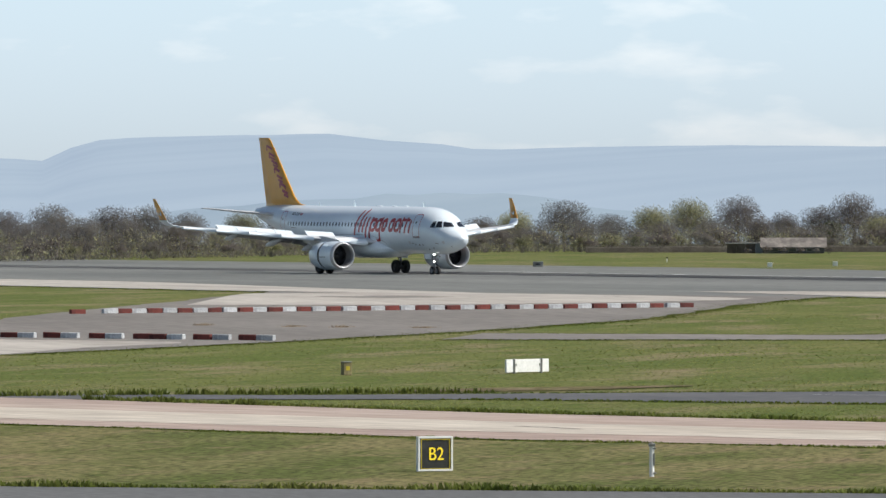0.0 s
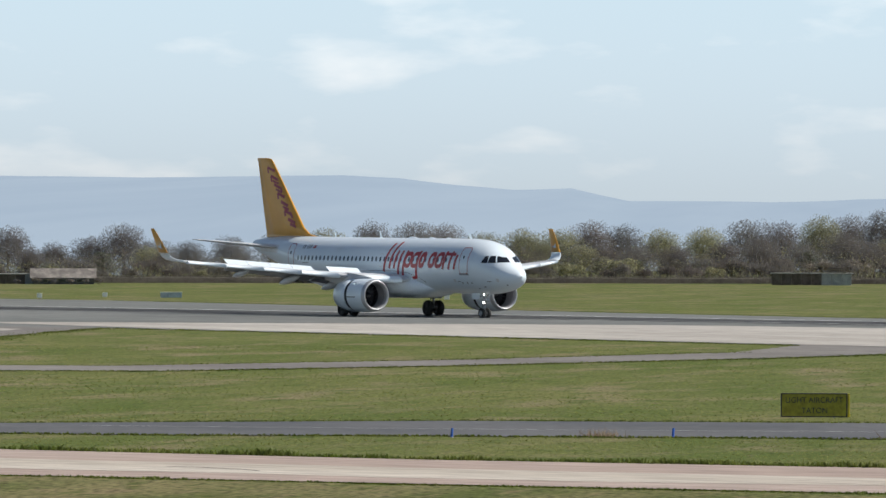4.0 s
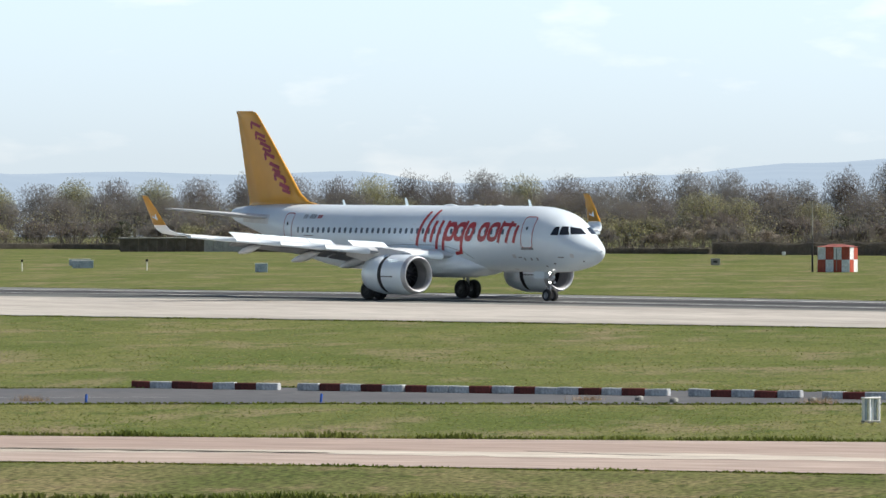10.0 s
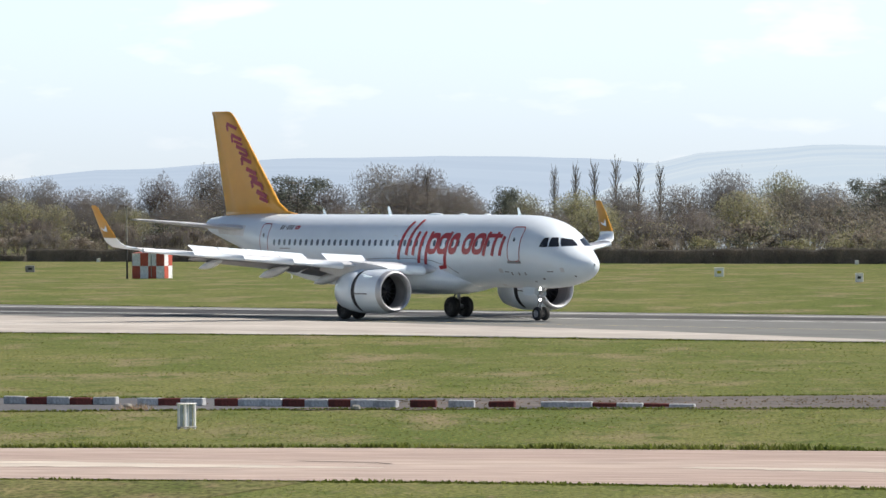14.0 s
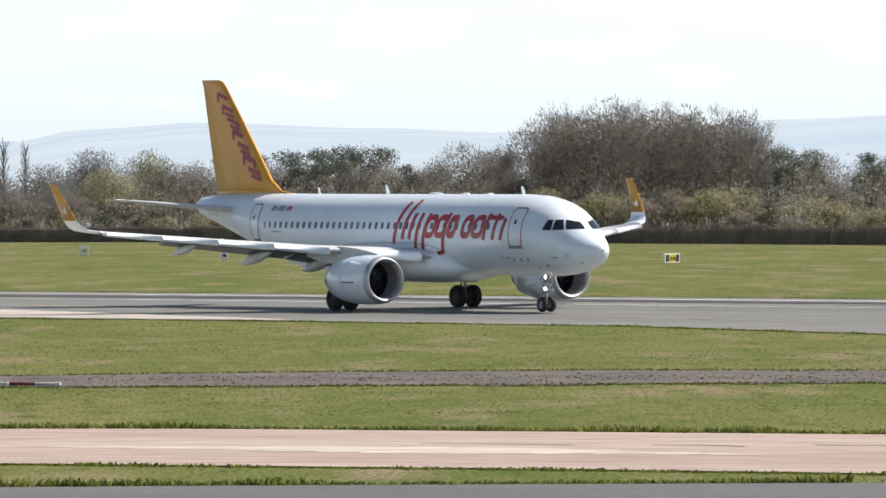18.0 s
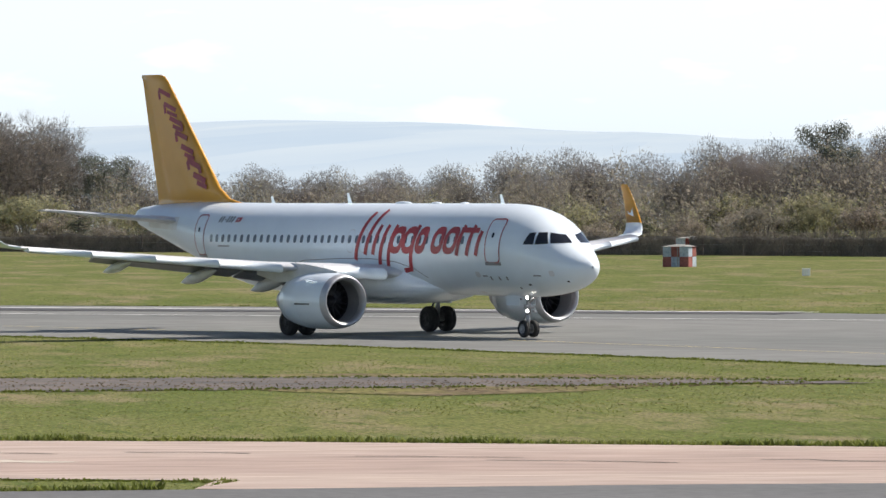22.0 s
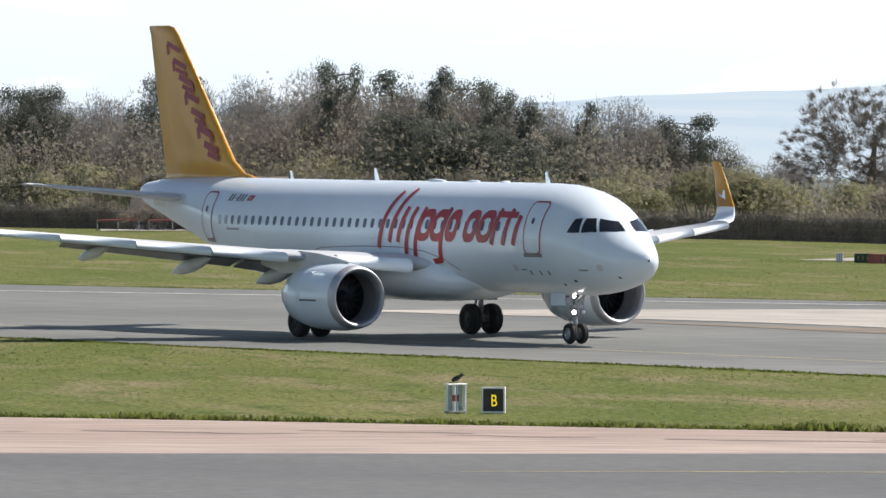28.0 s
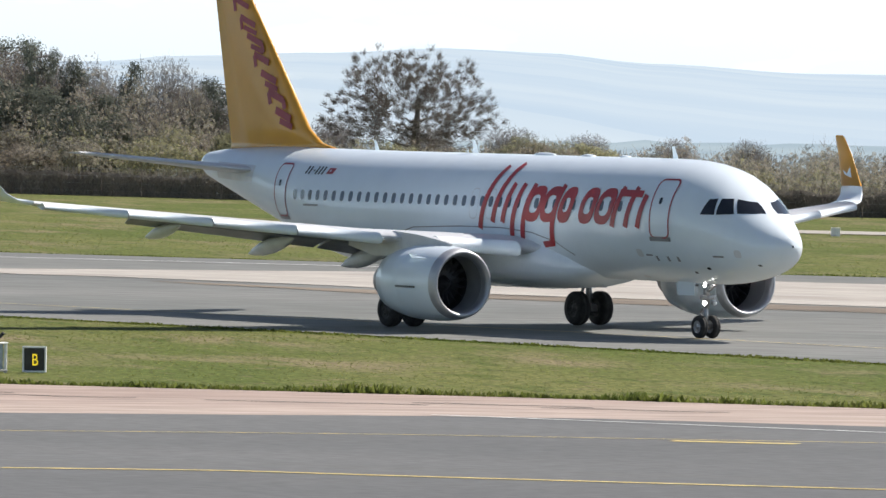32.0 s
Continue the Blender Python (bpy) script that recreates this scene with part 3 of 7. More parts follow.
# ---- trees ----
# twig and foliage tones lightened to carry the haze over the wood
BARK = dict(
    bark=mottled("bark", (0.13, 0.115, 0.098), (0.21, 0.19, 0.165), 3, 0.9, fine=14, bump=0.4),
    twig=mottled("bare_twigs", (0.178, 0.165, 0.150), (0.230, 0.214, 0.194), 0.5, 0.9, island=0.12, ob_random=0.18),
    brown=mottled("brown_twigs", (0.172, 0.150, 0.137), (0.220, 0.195, 0.176), 0.4, 0.9, island=0.12, ob_random=0.18),
    grove=mottled("dark_brown_twigs", (0.150, 0.133, 0.116), (0.205, 0.183, 0.158), 0.4, 0.9, island=0.12, ob_random=0.10),
    olive=mottled("budding_twigs", (0.265, 0.262, 0.155), (0.350, 0.340, 0.205), 0.4, 0.9, island=0.15, ob_random=0.2),
    bloom=mottled("blossom_twigs", (0.20, 0.17, 0.135), (0.48, 0.44, 0.39), 0.8, 0.9, island=0.2, lo=0.46, hi=0.72),
    # lighter copies of the twigs, to offset the brush's own shade
    stalk=mottled("lightened_grey_stalks", (0.245, 0.228, 0.188), (0.335, 0.315, 0.250), 0.5, 0.9, island=0.14, ob_random=0.2),
    rust=mottled("lightened_brown_stalks", (0.232, 0.204, 0.170), (0.305, 0.272, 0.222), 0.4, 0.9, island=0.14, ob_random=0.2),
    needle=mottled("evergreen_foliage", (0.098, 0.112, 0.092), (0.145, 0.160, 0.125), 0.7, 0.8, island=0.18, ob_random=0.15),
    oak=mottled("oak_twigs", (0.112, 0.099, 0.086), (0.150, 0.134, 0.116), 0.4, 0.9, island=0.10),
    hedge=mottled("dense_hedge_twigs", (0.150, 0.136, 0.118), (0.210, 0.192, 0.164), 0.6, 0.9, island=0.2),
    ivy=mottled("ivy_leaves", (0.070, 0.085, 0.052), (0.115, 0.132, 0.078), 0.7, 0.7, island=0.2, ob_random=0.2),
)
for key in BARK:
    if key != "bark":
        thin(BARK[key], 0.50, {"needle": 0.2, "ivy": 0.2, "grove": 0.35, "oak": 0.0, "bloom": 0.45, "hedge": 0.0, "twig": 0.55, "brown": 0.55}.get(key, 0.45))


def limb(bm_v, bm_f, a, b, ra, rb, sides=4):
    a, b = Vector(a), Vector(b)
    q = (b - a).to_track_quat("Z", "Y")
    i0 = len(bm_v)
    for p, r in ((a, ra), (b, rb)):
        for k in range(sides):
            t = 2 * math.pi * k / sides
            bm_v.append(p + q @ Vector((r * math.cos(t), r * math.sin(t), 0)))
    for k in range(sides):
        bm_f.append((i0 + k, i0 + (k + 1) % sides, i0 + sides + (k + 1) % sides, i0 + sides + k))


def blade(vs, fs, p, way, length, width, rng, out=None):
    """A tapering twig; with out its flat side lies roughly across that direction."""
    side = way.cross(Vector((rng.uniform(-1, 1), rng.uniform(-1, 1), rng.uniform(-1, 1))) * (1.0 if out is None else 0.6) + (out or Vector((0, 0, 0))))
    if side.length < 1e-3:
        return
    side = side.normalized() * (width / 2)
    i = len(vs)
    vs += [p - side, p + side, p + way * length]
    fs.append((i, i + 1, i + 2))


def leaf(vs, fs, p, size, rng, out=None, loose=0.55):
    """A small leaf or spray; with out it lies roughly across that direction."""
    if out is None:
        n = Vector((rng.gauss(0, 1), rng.gauss(0, 1), rng.gauss(0, 1)))
    else:
        n = out + Vector((rng.gauss(0, loose), rng.gauss(0, loose), rng.gauss(0, loose)))
    a = n.cross(Vector((rng.gauss(0, 1), rng.gauss(0, 1), rng.gauss(0, 1))))
    if a.length < 1e-4:
        return
    a.normalize()
    b = n.cross(a).normalized()
    i = len(vs)
    a, b = a * size * rng.uniform(0.6, 1.2) / 2, b * size * rng.uniform(0.4, 0.9) / 2
    vs += [p - a, p + b, p + a, p - b]
    fs.append((i, i + 1, i + 2, i + 3))


def ball(rng, flat=1.0):
    return Vector((rng.gauss(0, 1), rng.gauss(0, 1), flat * rng.gauss(0, 1))).normalized()


def branch_out(rng, vs, fs, h, spread, bole, ends, thick, low=-0.55, inner=0.5):
    """Grows limbs from the trunk to end points spread over an egg-shaped crown; gives back the end points and their outward ways."""
    cz, ch, cw = h * (bole + 1.0) / 2, h * (1.0 - bole) / 2, h * spread
    fork = h * (bole + 0.10)
    lean = Vector((rng.uniform(-0.02, 0.02) * h, rng.uniform(-0.02, 0.02) * h, 0))
    trunk = [(Vector((0, 0, -0.3)), 0.030 * h * thick), (Vector((lean.x * 0.5, lean.y * 0.5, fork)), 0.022 * h * thick), (Vector((lean.x, lean.y, h * 0.42)), 0.013 * h * thick), (Vector((lean.x * 2.5, lean.y * 2.5, h * 0.62)), 0.004 * h * thick)]
    for (a, ra), (b, rb) in zip(trunk, trunk[1:]):
        limb(vs, fs, a, b, ra, rb, 7)
    nodes = []
    for (a, ra), (b, rb) in zip(trunk[1:], trunk[2:]):
        for k in range(4):
            nodes.append((a.lerp(b, k / 4), (ra + (rb - ra) * k / 4) * 0.8))
    targets = []
    for k in range(ends):
        v = ball(rng, 0.9)
        while v.z < low:
            v = ball(rng, 0.9)
        dent = 0.93 + 0.26 * noise.noise(v * 1.9 + Vector((ends * 0.37, spread * 9.0, h)))
        f = min(1.0, (inner + (1.0 - inner) * rng.random() ** 0.5) * dent)
        targets.append((f, Vector((v.x * cw * f, v.y * cw * f, cz + v.z * ch * f))))
    targets.sort(key=lambda q: q[0])
    made = []
    for f, p in targets:
        best, cost = None, 1e9
        for q, r in nodes:
            d = p - q
            c = d.length + max(0.0, -d.z) * 1.6
            if c < cost:
                best, cost = (q, r), c
        q, r = best
        d = p - q
        r0 = min(r * 0.72, 0.0075 * h * thick)
        way = d.normalized()
        m1 = q.lerp(p, 0.38) + Vector((rng.gauss(0, 0.05), rng.gauss(0, 0.05), rng.gauss(-0.06, 0.05))) * d.length
        m2 = q.lerp(p, 0.72) + Vector((rng.gauss(0, 0.04), rng.gauss(0, 0.04), rng.gauss(-0.02, 0.05))) * d.length
        limb(vs, fs, q, m1, r0, r0 * 0.75, 4)
        limb(vs, fs, m1, m2, r0 * 0.75, r0 * 0.5, 4)
        limb(vs, fs, m2, p, r0 * 0.5, r0 * 0.25, 3)
        nodes += [(m1, r0 * 0.75), (m2, r0 * 0.5), (p, r0 * 0.35)]
        o = Vector((p.x / cw, p.y / cw, (p.z - cz) / ch))
        made.append((p, (way * 0.6 + o * 0.8 + Vector((0, 0, 0.25))).normalized(), o.length))
    return made


def bare_tree(seed, height=10.0, spread=0.42, bole=0.10, mat="twig", name="bare_tree", thick=1.0, label="bare winter tree with brown twigs", ends=60, sprays=46, fill=12500, wide=1.0, reach=1.0, low=-0.55, inner=0.5):
    """A leafless tree 10 m high: trunk, forking limbs, and at each end a tuft of fine twigs."""
    rng = random.Random(seed)
    root = new(name)
    tagged(root, label, "tree")
    vs, fs, tv, tf = [], [], [], []
    h = height
    tuft_r = h * spread * 1.9 / math.sqrt(ends)
    for p, way, o in branch_out(rng, vs, fs, h, spread, bole, ends, thick, low, inner):
        for k in range(sprays):
            w = (way + Vector((rng.gauss(0, 0.55), rng.gauss(0, 0.55), rng.gauss(0.1, 0.45)))).normalized()
            q = p - way * tuft_r * 0.5 + ball(rng) * tuft_r * rng.random() * 0.8
            blade(tv, tf, q, w, h * reach * rng.uniform(0.025, 0.062), wide * h * rng.uniform(0.0016, 0.0032), rng)
    cz, ch, cw = h * (bole + 1.0) / 2, h * (1.0 - bole) / 2, h * spread
    for k in range(fill):
        v = ball(rng)
        f = 0.93 * rng.uniform(0.25, 1.0) ** 0.8 * (0.90 + 0.24 * noise.noise(v * 2.1 + Vector((seed, 0, 0))))
        q = Vector((v.x * cw * f, v.y * cw * f, cz + v.z * ch * f))
        w = (v * 0.5 + Vector((rng.gauss(0, 0.35), rng.gauss(0, 0.35), 0.75))).normalized()
        if k % 5 < 3:
            leaf(tv, tf, q, wide * h * rng.uniform(0.019, 0.034), rng, v + Vector((0, 0, 0.3)))
        else:
            blade(tv, tf, q, w, h * rng.uniform(0.02, 0.045), wide * h * rng.uniform(0.008, 0.016), rng, v)
    raw("trunk", vs, fs, BARK["bark"], root, "grey-brown trunk and limbs")
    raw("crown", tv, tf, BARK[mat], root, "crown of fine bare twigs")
    return root


def shrub(seed, mat, name="shrub", label="bare brown thicket of stems", twigs=2500, h=4.0, w=2.3, thick=1.0):
    """A rounded thicket of fine stems, 4 m high."""
    rng = random.Random(seed)
    root = new(name)
    tagged(root, label, "shrub")
    vs, fs, tv, tf = [], [], [], []
    for k in range(14):
        a, r = rng.uniform(0, 6.283), w * math.sqrt(rng.random()) * 0.8
        q = Vector((math.cos(a) * r, math.sin(a) * r, h * rng.uniform(0.5, 0.8)))
        limb(vs, fs, (q.x * 0.25, q.y * 0.25, -0.2), q, 0.05, 0.012, 4)
    lobes = []
    for _ in range(13):
        a, r = rng.uniform(0, 6.283), w * math.sqrt(rng.random()) * 0.72
        lobes.append((Vector((math.cos(a) * r, math.sin(a) * r, h * (0.66 - 0.40 * (r / w) ** 2) * rng.uniform(0.8, 1.0))), rng.uniform(0.28, 0.46)))
    for k in range(twigs):
        c, r = rng.choice(lobes)
        v = ball(rng)
        if v.z < -0.5:
            v.z = -v.z
        p = c + Vector((v.x * r * w, v.y * r * w, v.z * r * h * 0.62)) * rng.uniform(0.55, 1.0)
        p.z = max(0.05, p.z)
        if k % 5 < 3:
            leaf(tv, tf, p, thick * rng.uniform(0.20, 0.36), rng, v + Vector((0, 0, 0.3)))
        else:
            d = (v * 0.7 + Vector((rng.gauss(0, 0.35), rng.gauss(0, 0.35), 0.6))).normalized()
            blade(tv, tf, p, d, rng.uniform(0.2, 0.5), thick * rng.uniform(0.018, 0.032), rng)
    raw("stem", vs, fs, BARK["bark"], root)
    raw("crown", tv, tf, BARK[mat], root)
    return root


def evergreen(seed, h=10.0, spread=0.44, n=9000, mat="needle", low=0.12, name="evergreen_tree", label="dark green evergreen tree in the wood", pads=64, taper=0.75):
    """An evergreen of many small tufts in tiers, 10 m high."""
    rng = random.Random(seed)
    root = new(name)
    tagged(root, label, "tree")
    vs, fs, tv, tf = [], [], [], []
    limb(vs, fs, (0, 0, -0.3), (0.1, 0, h * 0.55), 0.24, 0.15, 7)
    limb(vs, fs, (0.1, 0, h * 0.55), (0, 0.1, h * 0.92), 0.15, 0.04, 7)
    clumps = []
    for k in range(pads):
        z = h * (low + (0.94 - low) * rng.random())
        s = (z / h - low) / (0.95 - low)
        r = h * spread * (1.0 - taper * s ** 1.6) * rng.uniform(0.30, 1.0)
        a = rng.uniform(0, 6.283)
        c = Vector((math.cos(a) * r, math.sin(a) * r, z))
        limb(vs, fs, (0, 0, z - 0.10 * h * rng.random()), c, 0.06, 0.02, 4)
        clumps.append((c, h * rng.uniform(0.08, 0.15)))
    for k in range(n):
        c, r = rng.choice(clumps)
        v = ball(rng)
        p = c + Vector((v.x, v.y, v.z * 0.62)) * r * rng.uniform(0.55, 1.05)
        leaf(tv, tf, p, h * rng.uniform(0.018, 0.032), rng, v + Vector((0, 0, 0.35)), 0.45)
    raw("trunk", vs, fs, BARK["bark"], root)
    raw("crown", tv, tf, BARK[mat], root)
    return root


def poplar(seed):
    rng = random.Random(seed)
    root = new("poplar_tree")
    tagged(root, "tall narrow bare poplar tree", "tree")
    vs, fs, tv, tf = [], [], [], []
    limb(vs, fs, (0, 0, -0.3), (0, 0, 9.2), 0.2, 0.03, 6)
    for k in range(80):
        z = 1.2 + 7.9 * (k / 80)
        a = k * 2.4
        r = 1.05 * (1 - 0.85 * abs(z / 10 - 0.38)) * rng.uniform(0.5, 1.0)
        p, q = Vector((0, 0, z)), Vector((math.cos(a) * r, math.sin(a) * r, z + 1.3 * rng.uniform(0.7, 1.2)))
        limb(vs, fs, p, q, 0.03, 0.01, 3)
        for m in range(34):
            d = ((q - p).normalized() + Vector((rng.gauss(0, 0.3), rng.gauss(0, 0.3), 0.9))).normalized()
            blade(tv, tf, p.lerp(q, rng.uniform(0.15, 1)), d, rng.uniform(0.2, 0.55), 0.05, rng)
    raw("trunk", vs, fs, BARK["bark"], root)
    raw("crown", tv, tf, BARK["twig"], root)
    return root


FRONT = ((-14, 820), (-3.2, 850), (0.4, 1050), (5.1, 1100), (9.9, 1130), (11.5, 1040), (13.6, 1005), (16.2, 945), (18.8, 875), (20.3, 850), (22.7, 795), (25.3, 730), (27.7, 672), (30.2, 620), (33.3, 569), (36.4, 521), (39.1, 505), (48, 490))
CROWNS = ((-14, 0.35), (-3.2, 0.37), (-2.5, 0.335), (-1.8, 0.38), (0.3, 0.40), (0.9, 0.305), (1.2, 0.41), (1.6, 0.30), (2.1, 0.29), (2.4, 0.40), (2.9, 0.27), (3.1, 0.38), (4.9, 0.24), (5.4, 0.29), (6.4, 0.235), (6.7, 0.30), (7.2, 0.235), (8.3, 0.175), (8.8, 0.13), (9.2, 0.14), (9.6, 0.21),
          (10.1, 0.135), (11.0, 0.145), (11.6, 0.10), (12.2, 0.145), (13.3, 0.09), (13.8, 0.14), (14.4, 0.055), (14.8, 0.14), (15.3, 0.13), (15.8, 0.04), (16.2, 0.075), (16.6, 0.115))
CROWNS2 = ((16.8, 0.0), (17.3, 0.03), (17.6, 0.17), (19.1, 0.13), (19.6, 0.04), (20.2, 0.15), (20.9, 0.09), (21.3, 0.07), (21.7, 0.22), (22.0, 0.0), (22.3, 0.10), (22.6, -0.20), (23.0, -0.29), (23.6, -0.25), (24.0, -0.17), (24.3, 0.11), (25.1, 0.15), (25.6, 0.18), (26.0, 0.20), (26.6, 0.17),
           (27.6, 0.06), (28.3, 0.08), (29.1, -0.03), (29.6, -0.10), (30.2, -0.10), (30.5, -0.02), (31.0, -0.17), (31.6, -0.19), (32.0, -0.26), (32.6, -0.29), (33.0, -0.25), (33.4, -0.08), (33.9, 0.0), (34.3, -0.04), (34.7, 0.08), (35.1, 0.26), (35.8, 0.28), (36.6, 0.36), (37.2, 0.42), (38.6, 0.48), (48, 0.5))


def crown_height(b, d):
    """How tall a tree at this bearing and distance stands to reach the wood's outline."""
    below = table(CROWNS if b < 16.7 else CROWNS2, b)
    return EYE - math.tan(radians(below)) * d - drop(d)


rng = random.Random(11)
proto = dict(
    bare=[bare_tree(k, mat=m, spread=sp) for k, m, sp in ((1, "twig", 0.46), (2, "brown", 0.42), (3, "twig", 0.52), (4, "brown", 0.46), (5, "twig", 0.38))],
    far=[bare_tree(k, mat=m, spread=sp, ends=40, sprays=44, fill=9000, wide=1.25) for k, m, sp in ((11, "twig", 0.46), (12, "brown", 0.42), (13, "twig", 0.54), (14, "brown", 0.48), (15, "olive", 0.46))],
    far_shrub=[shrub(27, "brown", twigs=1500, thick=1.5), shrub(28, "olive", label="budding olive-green shrub of fine stems", twigs=1500, thick=1.5), shrub(29, "twig", label="bare grey-brown thicket of stems", twigs=1500, thick=1.5)],
    shrub=[shrub(21, "rust"), shrub(22, "olive", label="budding olive-green shrub of fine stems"), shrub(23, "stalk", label="bare grey-brown thicket of stems"), shrub(24, "olive", label="budding yellowish shrub of fine stems")],
    bloom=[shrub(25, "bloom", "blackthorn", "blackthorn bush in pale blossom", 2600), shrub(26, "bloom", "blackthorn", "blackthorn bush in pale blossom", 2600)],
    green=[evergreen(31), evergreen(32, spread=0.50, low=0.60, n=5200, pads=28, taper=0.35, label="dark green pine with a flat high crown"), evergreen(33, spread=0.40, low=0.1)],
    ivy=[evergreen(34, h=4.0, spread=0.5, n=3600, mat="ivy", low=0.12, name="ivy_bush", label="dark green leafy bush in the wood")],
    poplar=[poplar(41), poplar(42)],
    grove=[bare_tree(k, mat="grove", spread=sp, bole=0.2, ends=130, sprays=60, fill=2600, label="tall spreading bare tree of the grove") for k, sp in ((51, 0.42), (52, 0.48))],
)
used = set()


def plant(kind, b, d, height, k=None, wide=1.0, yard=False):
    """Sets a tree of a kind at bearing b and distance d; its first use is the built one, later ones are copies."""
    if 30.75 < b < 31.95 and d < 616 and not yard:
        d += 22.0
    if b < 20 and kind in ("bare", "shrub") and k is None:
        kind = "far" if kind == "bare" else "far_shrub"
    src = proto[kind][rng.randrange(len(proto[kind])) if k is None else k]
    base = 4.0 if kind in ("shrub", "far_shrub", "bloom", "ivy") else 10.0
    s = height / base
    p = polar(b, d)
    size = Vector((s * wide, s * wide, s))
    turned = Euler((0, 0, rng.uniform(0, 6.283)))
    m = Matrix.LocRotScale(p, turned, size)
    if src.name in used:
        ob = copy_thing(src, Matrix.LocRotScale(p, turned, Vector(a / b for a, b in zip(size, src.scale))))
    else:
        used.add(src.name)
        ob = src
        ob.matrix_basis = m
    tagged(ob, group="trees of the wood" if base > 5 else "shrubs of the wood")
    return ob


def in_gap(b):
    """Where the wood is low and single trees stand free."""
    return 34.6 < b < 39


b = -4.2
while b < 40.5:
    d0 = table(FRONT, b)
    step = math.degrees((5.2 if b < 20 else 5.4) / d0)
    if not in_gap(b):
        d = d0 + rng.uniform(55, 95)
        h = crown_height(b, d) * rng.uniform(1.0, 1.12)
        if h > 3:
            kind = "green" if rng.random() < (0.12 if 29.3 < b < 34.5 else 0.02) else "bare"
            h *= 1.14 if b < 9 else 1.05 if b < 16 else 1.0
            plant(kind, b, d, h * (0.92 if kind == "green" else 1.0), wide=max(0.75, min(1.25, 9 / h)))
        d = d0 + rng.uniform(22, 50)
        h = crown_height(b, d) * rng.uniform(0.70, 0.95)
        if h > 2.5:
            plant("bare", b + step * rng.uniform(0.2, 0.7), d, max(h, 3.2), wide=1.15)
        if 28.3 < b < 34.5:
            d = d0 + rng.uniform(38, 62)
            plant("green" if rng.random() < 0.1 else "bare", b + step * 0.4, d, max(3.0, crown_height(b, d) * rng.uniform(0.8, 1.0)), wide=1.1)
    else:
        d = d0 + rng.uniform(60, 130)
        plant("bare", b, d, max(3.5, crown_height(b, d) * rng.uniform(0.9, 1.1)), wide=1.2)
    b += step * rng.uniform(0.75, 1.25)
b = -4.2
while b < 40.5:
    d0 = table(FRONT, b)
    step = math.degrees(3.6 / d0)
    for lo, hi, f0, f1 in ((4, 14, 0.30, 0.50), (14, 34, 0.40, 0.66)):
        d = d0 + rng.uniform(lo, hi)
        h = max(2.0, min(6.5, crown_height(b, d) * rng.uniform(f0, f1)))
        q = rng.random()
        kind = "shrub"
        if lo == 4 and ((7.5 < b < 21 and q < 0.42) or (q < 0.05)):
            kind = "bloom"
        elif q > 0.94:
            kind = "ivy"
        if in_gap(b) and h > 2.5:
            h = rng.uniform(4.0, 5.9) if b < 36.6 else rng.uniform(3.8, 5.6) if b < 37.6 else rng.uniform(2.8, 3.9)
        plant(kind, b + rng.uniform(-0.5, 0.5) * step, d, h, wide=rng.uniform(1.0, 1.5))
    b += step * rng.uniform(0.8, 1.3)
# the dark evergreen thicket
for k in range(24):
    bb = 32.68 + 1.24 * (k + rng.random()) / 24
    d = table(FRONT, bb) + rng.uniform(14, 34)
    plant("green", bb, d, max(3.0, crown_height(bb, d) * rng.uniform(0.5, 0.76)), 0 if k % 2 else 2, wide=1.2)
# single trees that stand out
for bb, top in ((18.19, 0.04), (18.34, 0.02), (18.47, 0.01), (18.62, -0.02), (18.78, 0.01), (18.93, 0.03), (17.3, 0.05)):
    d = 960.0
    plant("poplar", bb, d, EYE - math.tan(radians(top)) * d - drop(d), wide=0.9)
for bb, k, wide in ((16.4, 1, 1.1), (17.85, 2, 0.9), (20.46, 1, 1.0), (20.9, 1, 1.0), (21.28, 1, 1.1), (21.62, 0, 0.8), (22.28, 2, 0.6), (24.3, 1, 0.8), (24.85, 0, 0.9), (29.35, 1, 0.6), (30.05, 1, 0.55), (30.2, 1, 0.5), (31.04, 1, 0.5), (31.3, 0, 0.4),
                    (32.25, 1, 0.42), (32.97, 0, 0.45), (33.35, 1, 0.4), (33.6, 2, 0.5), (34.0, 0, 0.5), (34.72, 1, 0.75), (8.4, 0, 0.9)):
    d = table(FRONT, bb) + 40
    plant("green", bb, d, 1.02 * crown_height(bb, d), k, wide=wide)
for bb, top, k, wide in ((22.6, -0.20, 2, 1.1), (22.85, -0.26, 0, 1.0), (23.05, -0.30, 2, 1.1), (23.35, -0.27, 0, 1.05), (23.6, -0.26, 2, 1.1), (23.85, -0.20, 0, 1.1), (22.0, 0.0, 3, 1.0)):
    d = table(FRONT, bb) + 30
    plant("grove", bb, d, EYE - math.tan(radians(top)) * d - drop(d), k // 2, wide=wide)
oak = bare_tree(77, spread=0.58, bole=0.06, ends=820, sprays=44, fill=0, wide=1.05, reach=0.85, low=-0.95, inner=0.25, name="oak_tree", mat="oak", thick=1.8, label="large spreading bare oak tree")
od = 610.0
os_ = (EYE - math.tan(radians(-0.20)) * od - drop(od)) / 10
oak.matrix_basis = Matrix.LocRotScale(polar(35.98, od), Euler((0, 0, 0.6)), (os_ * 1.08, os_ * 1.08, os_))


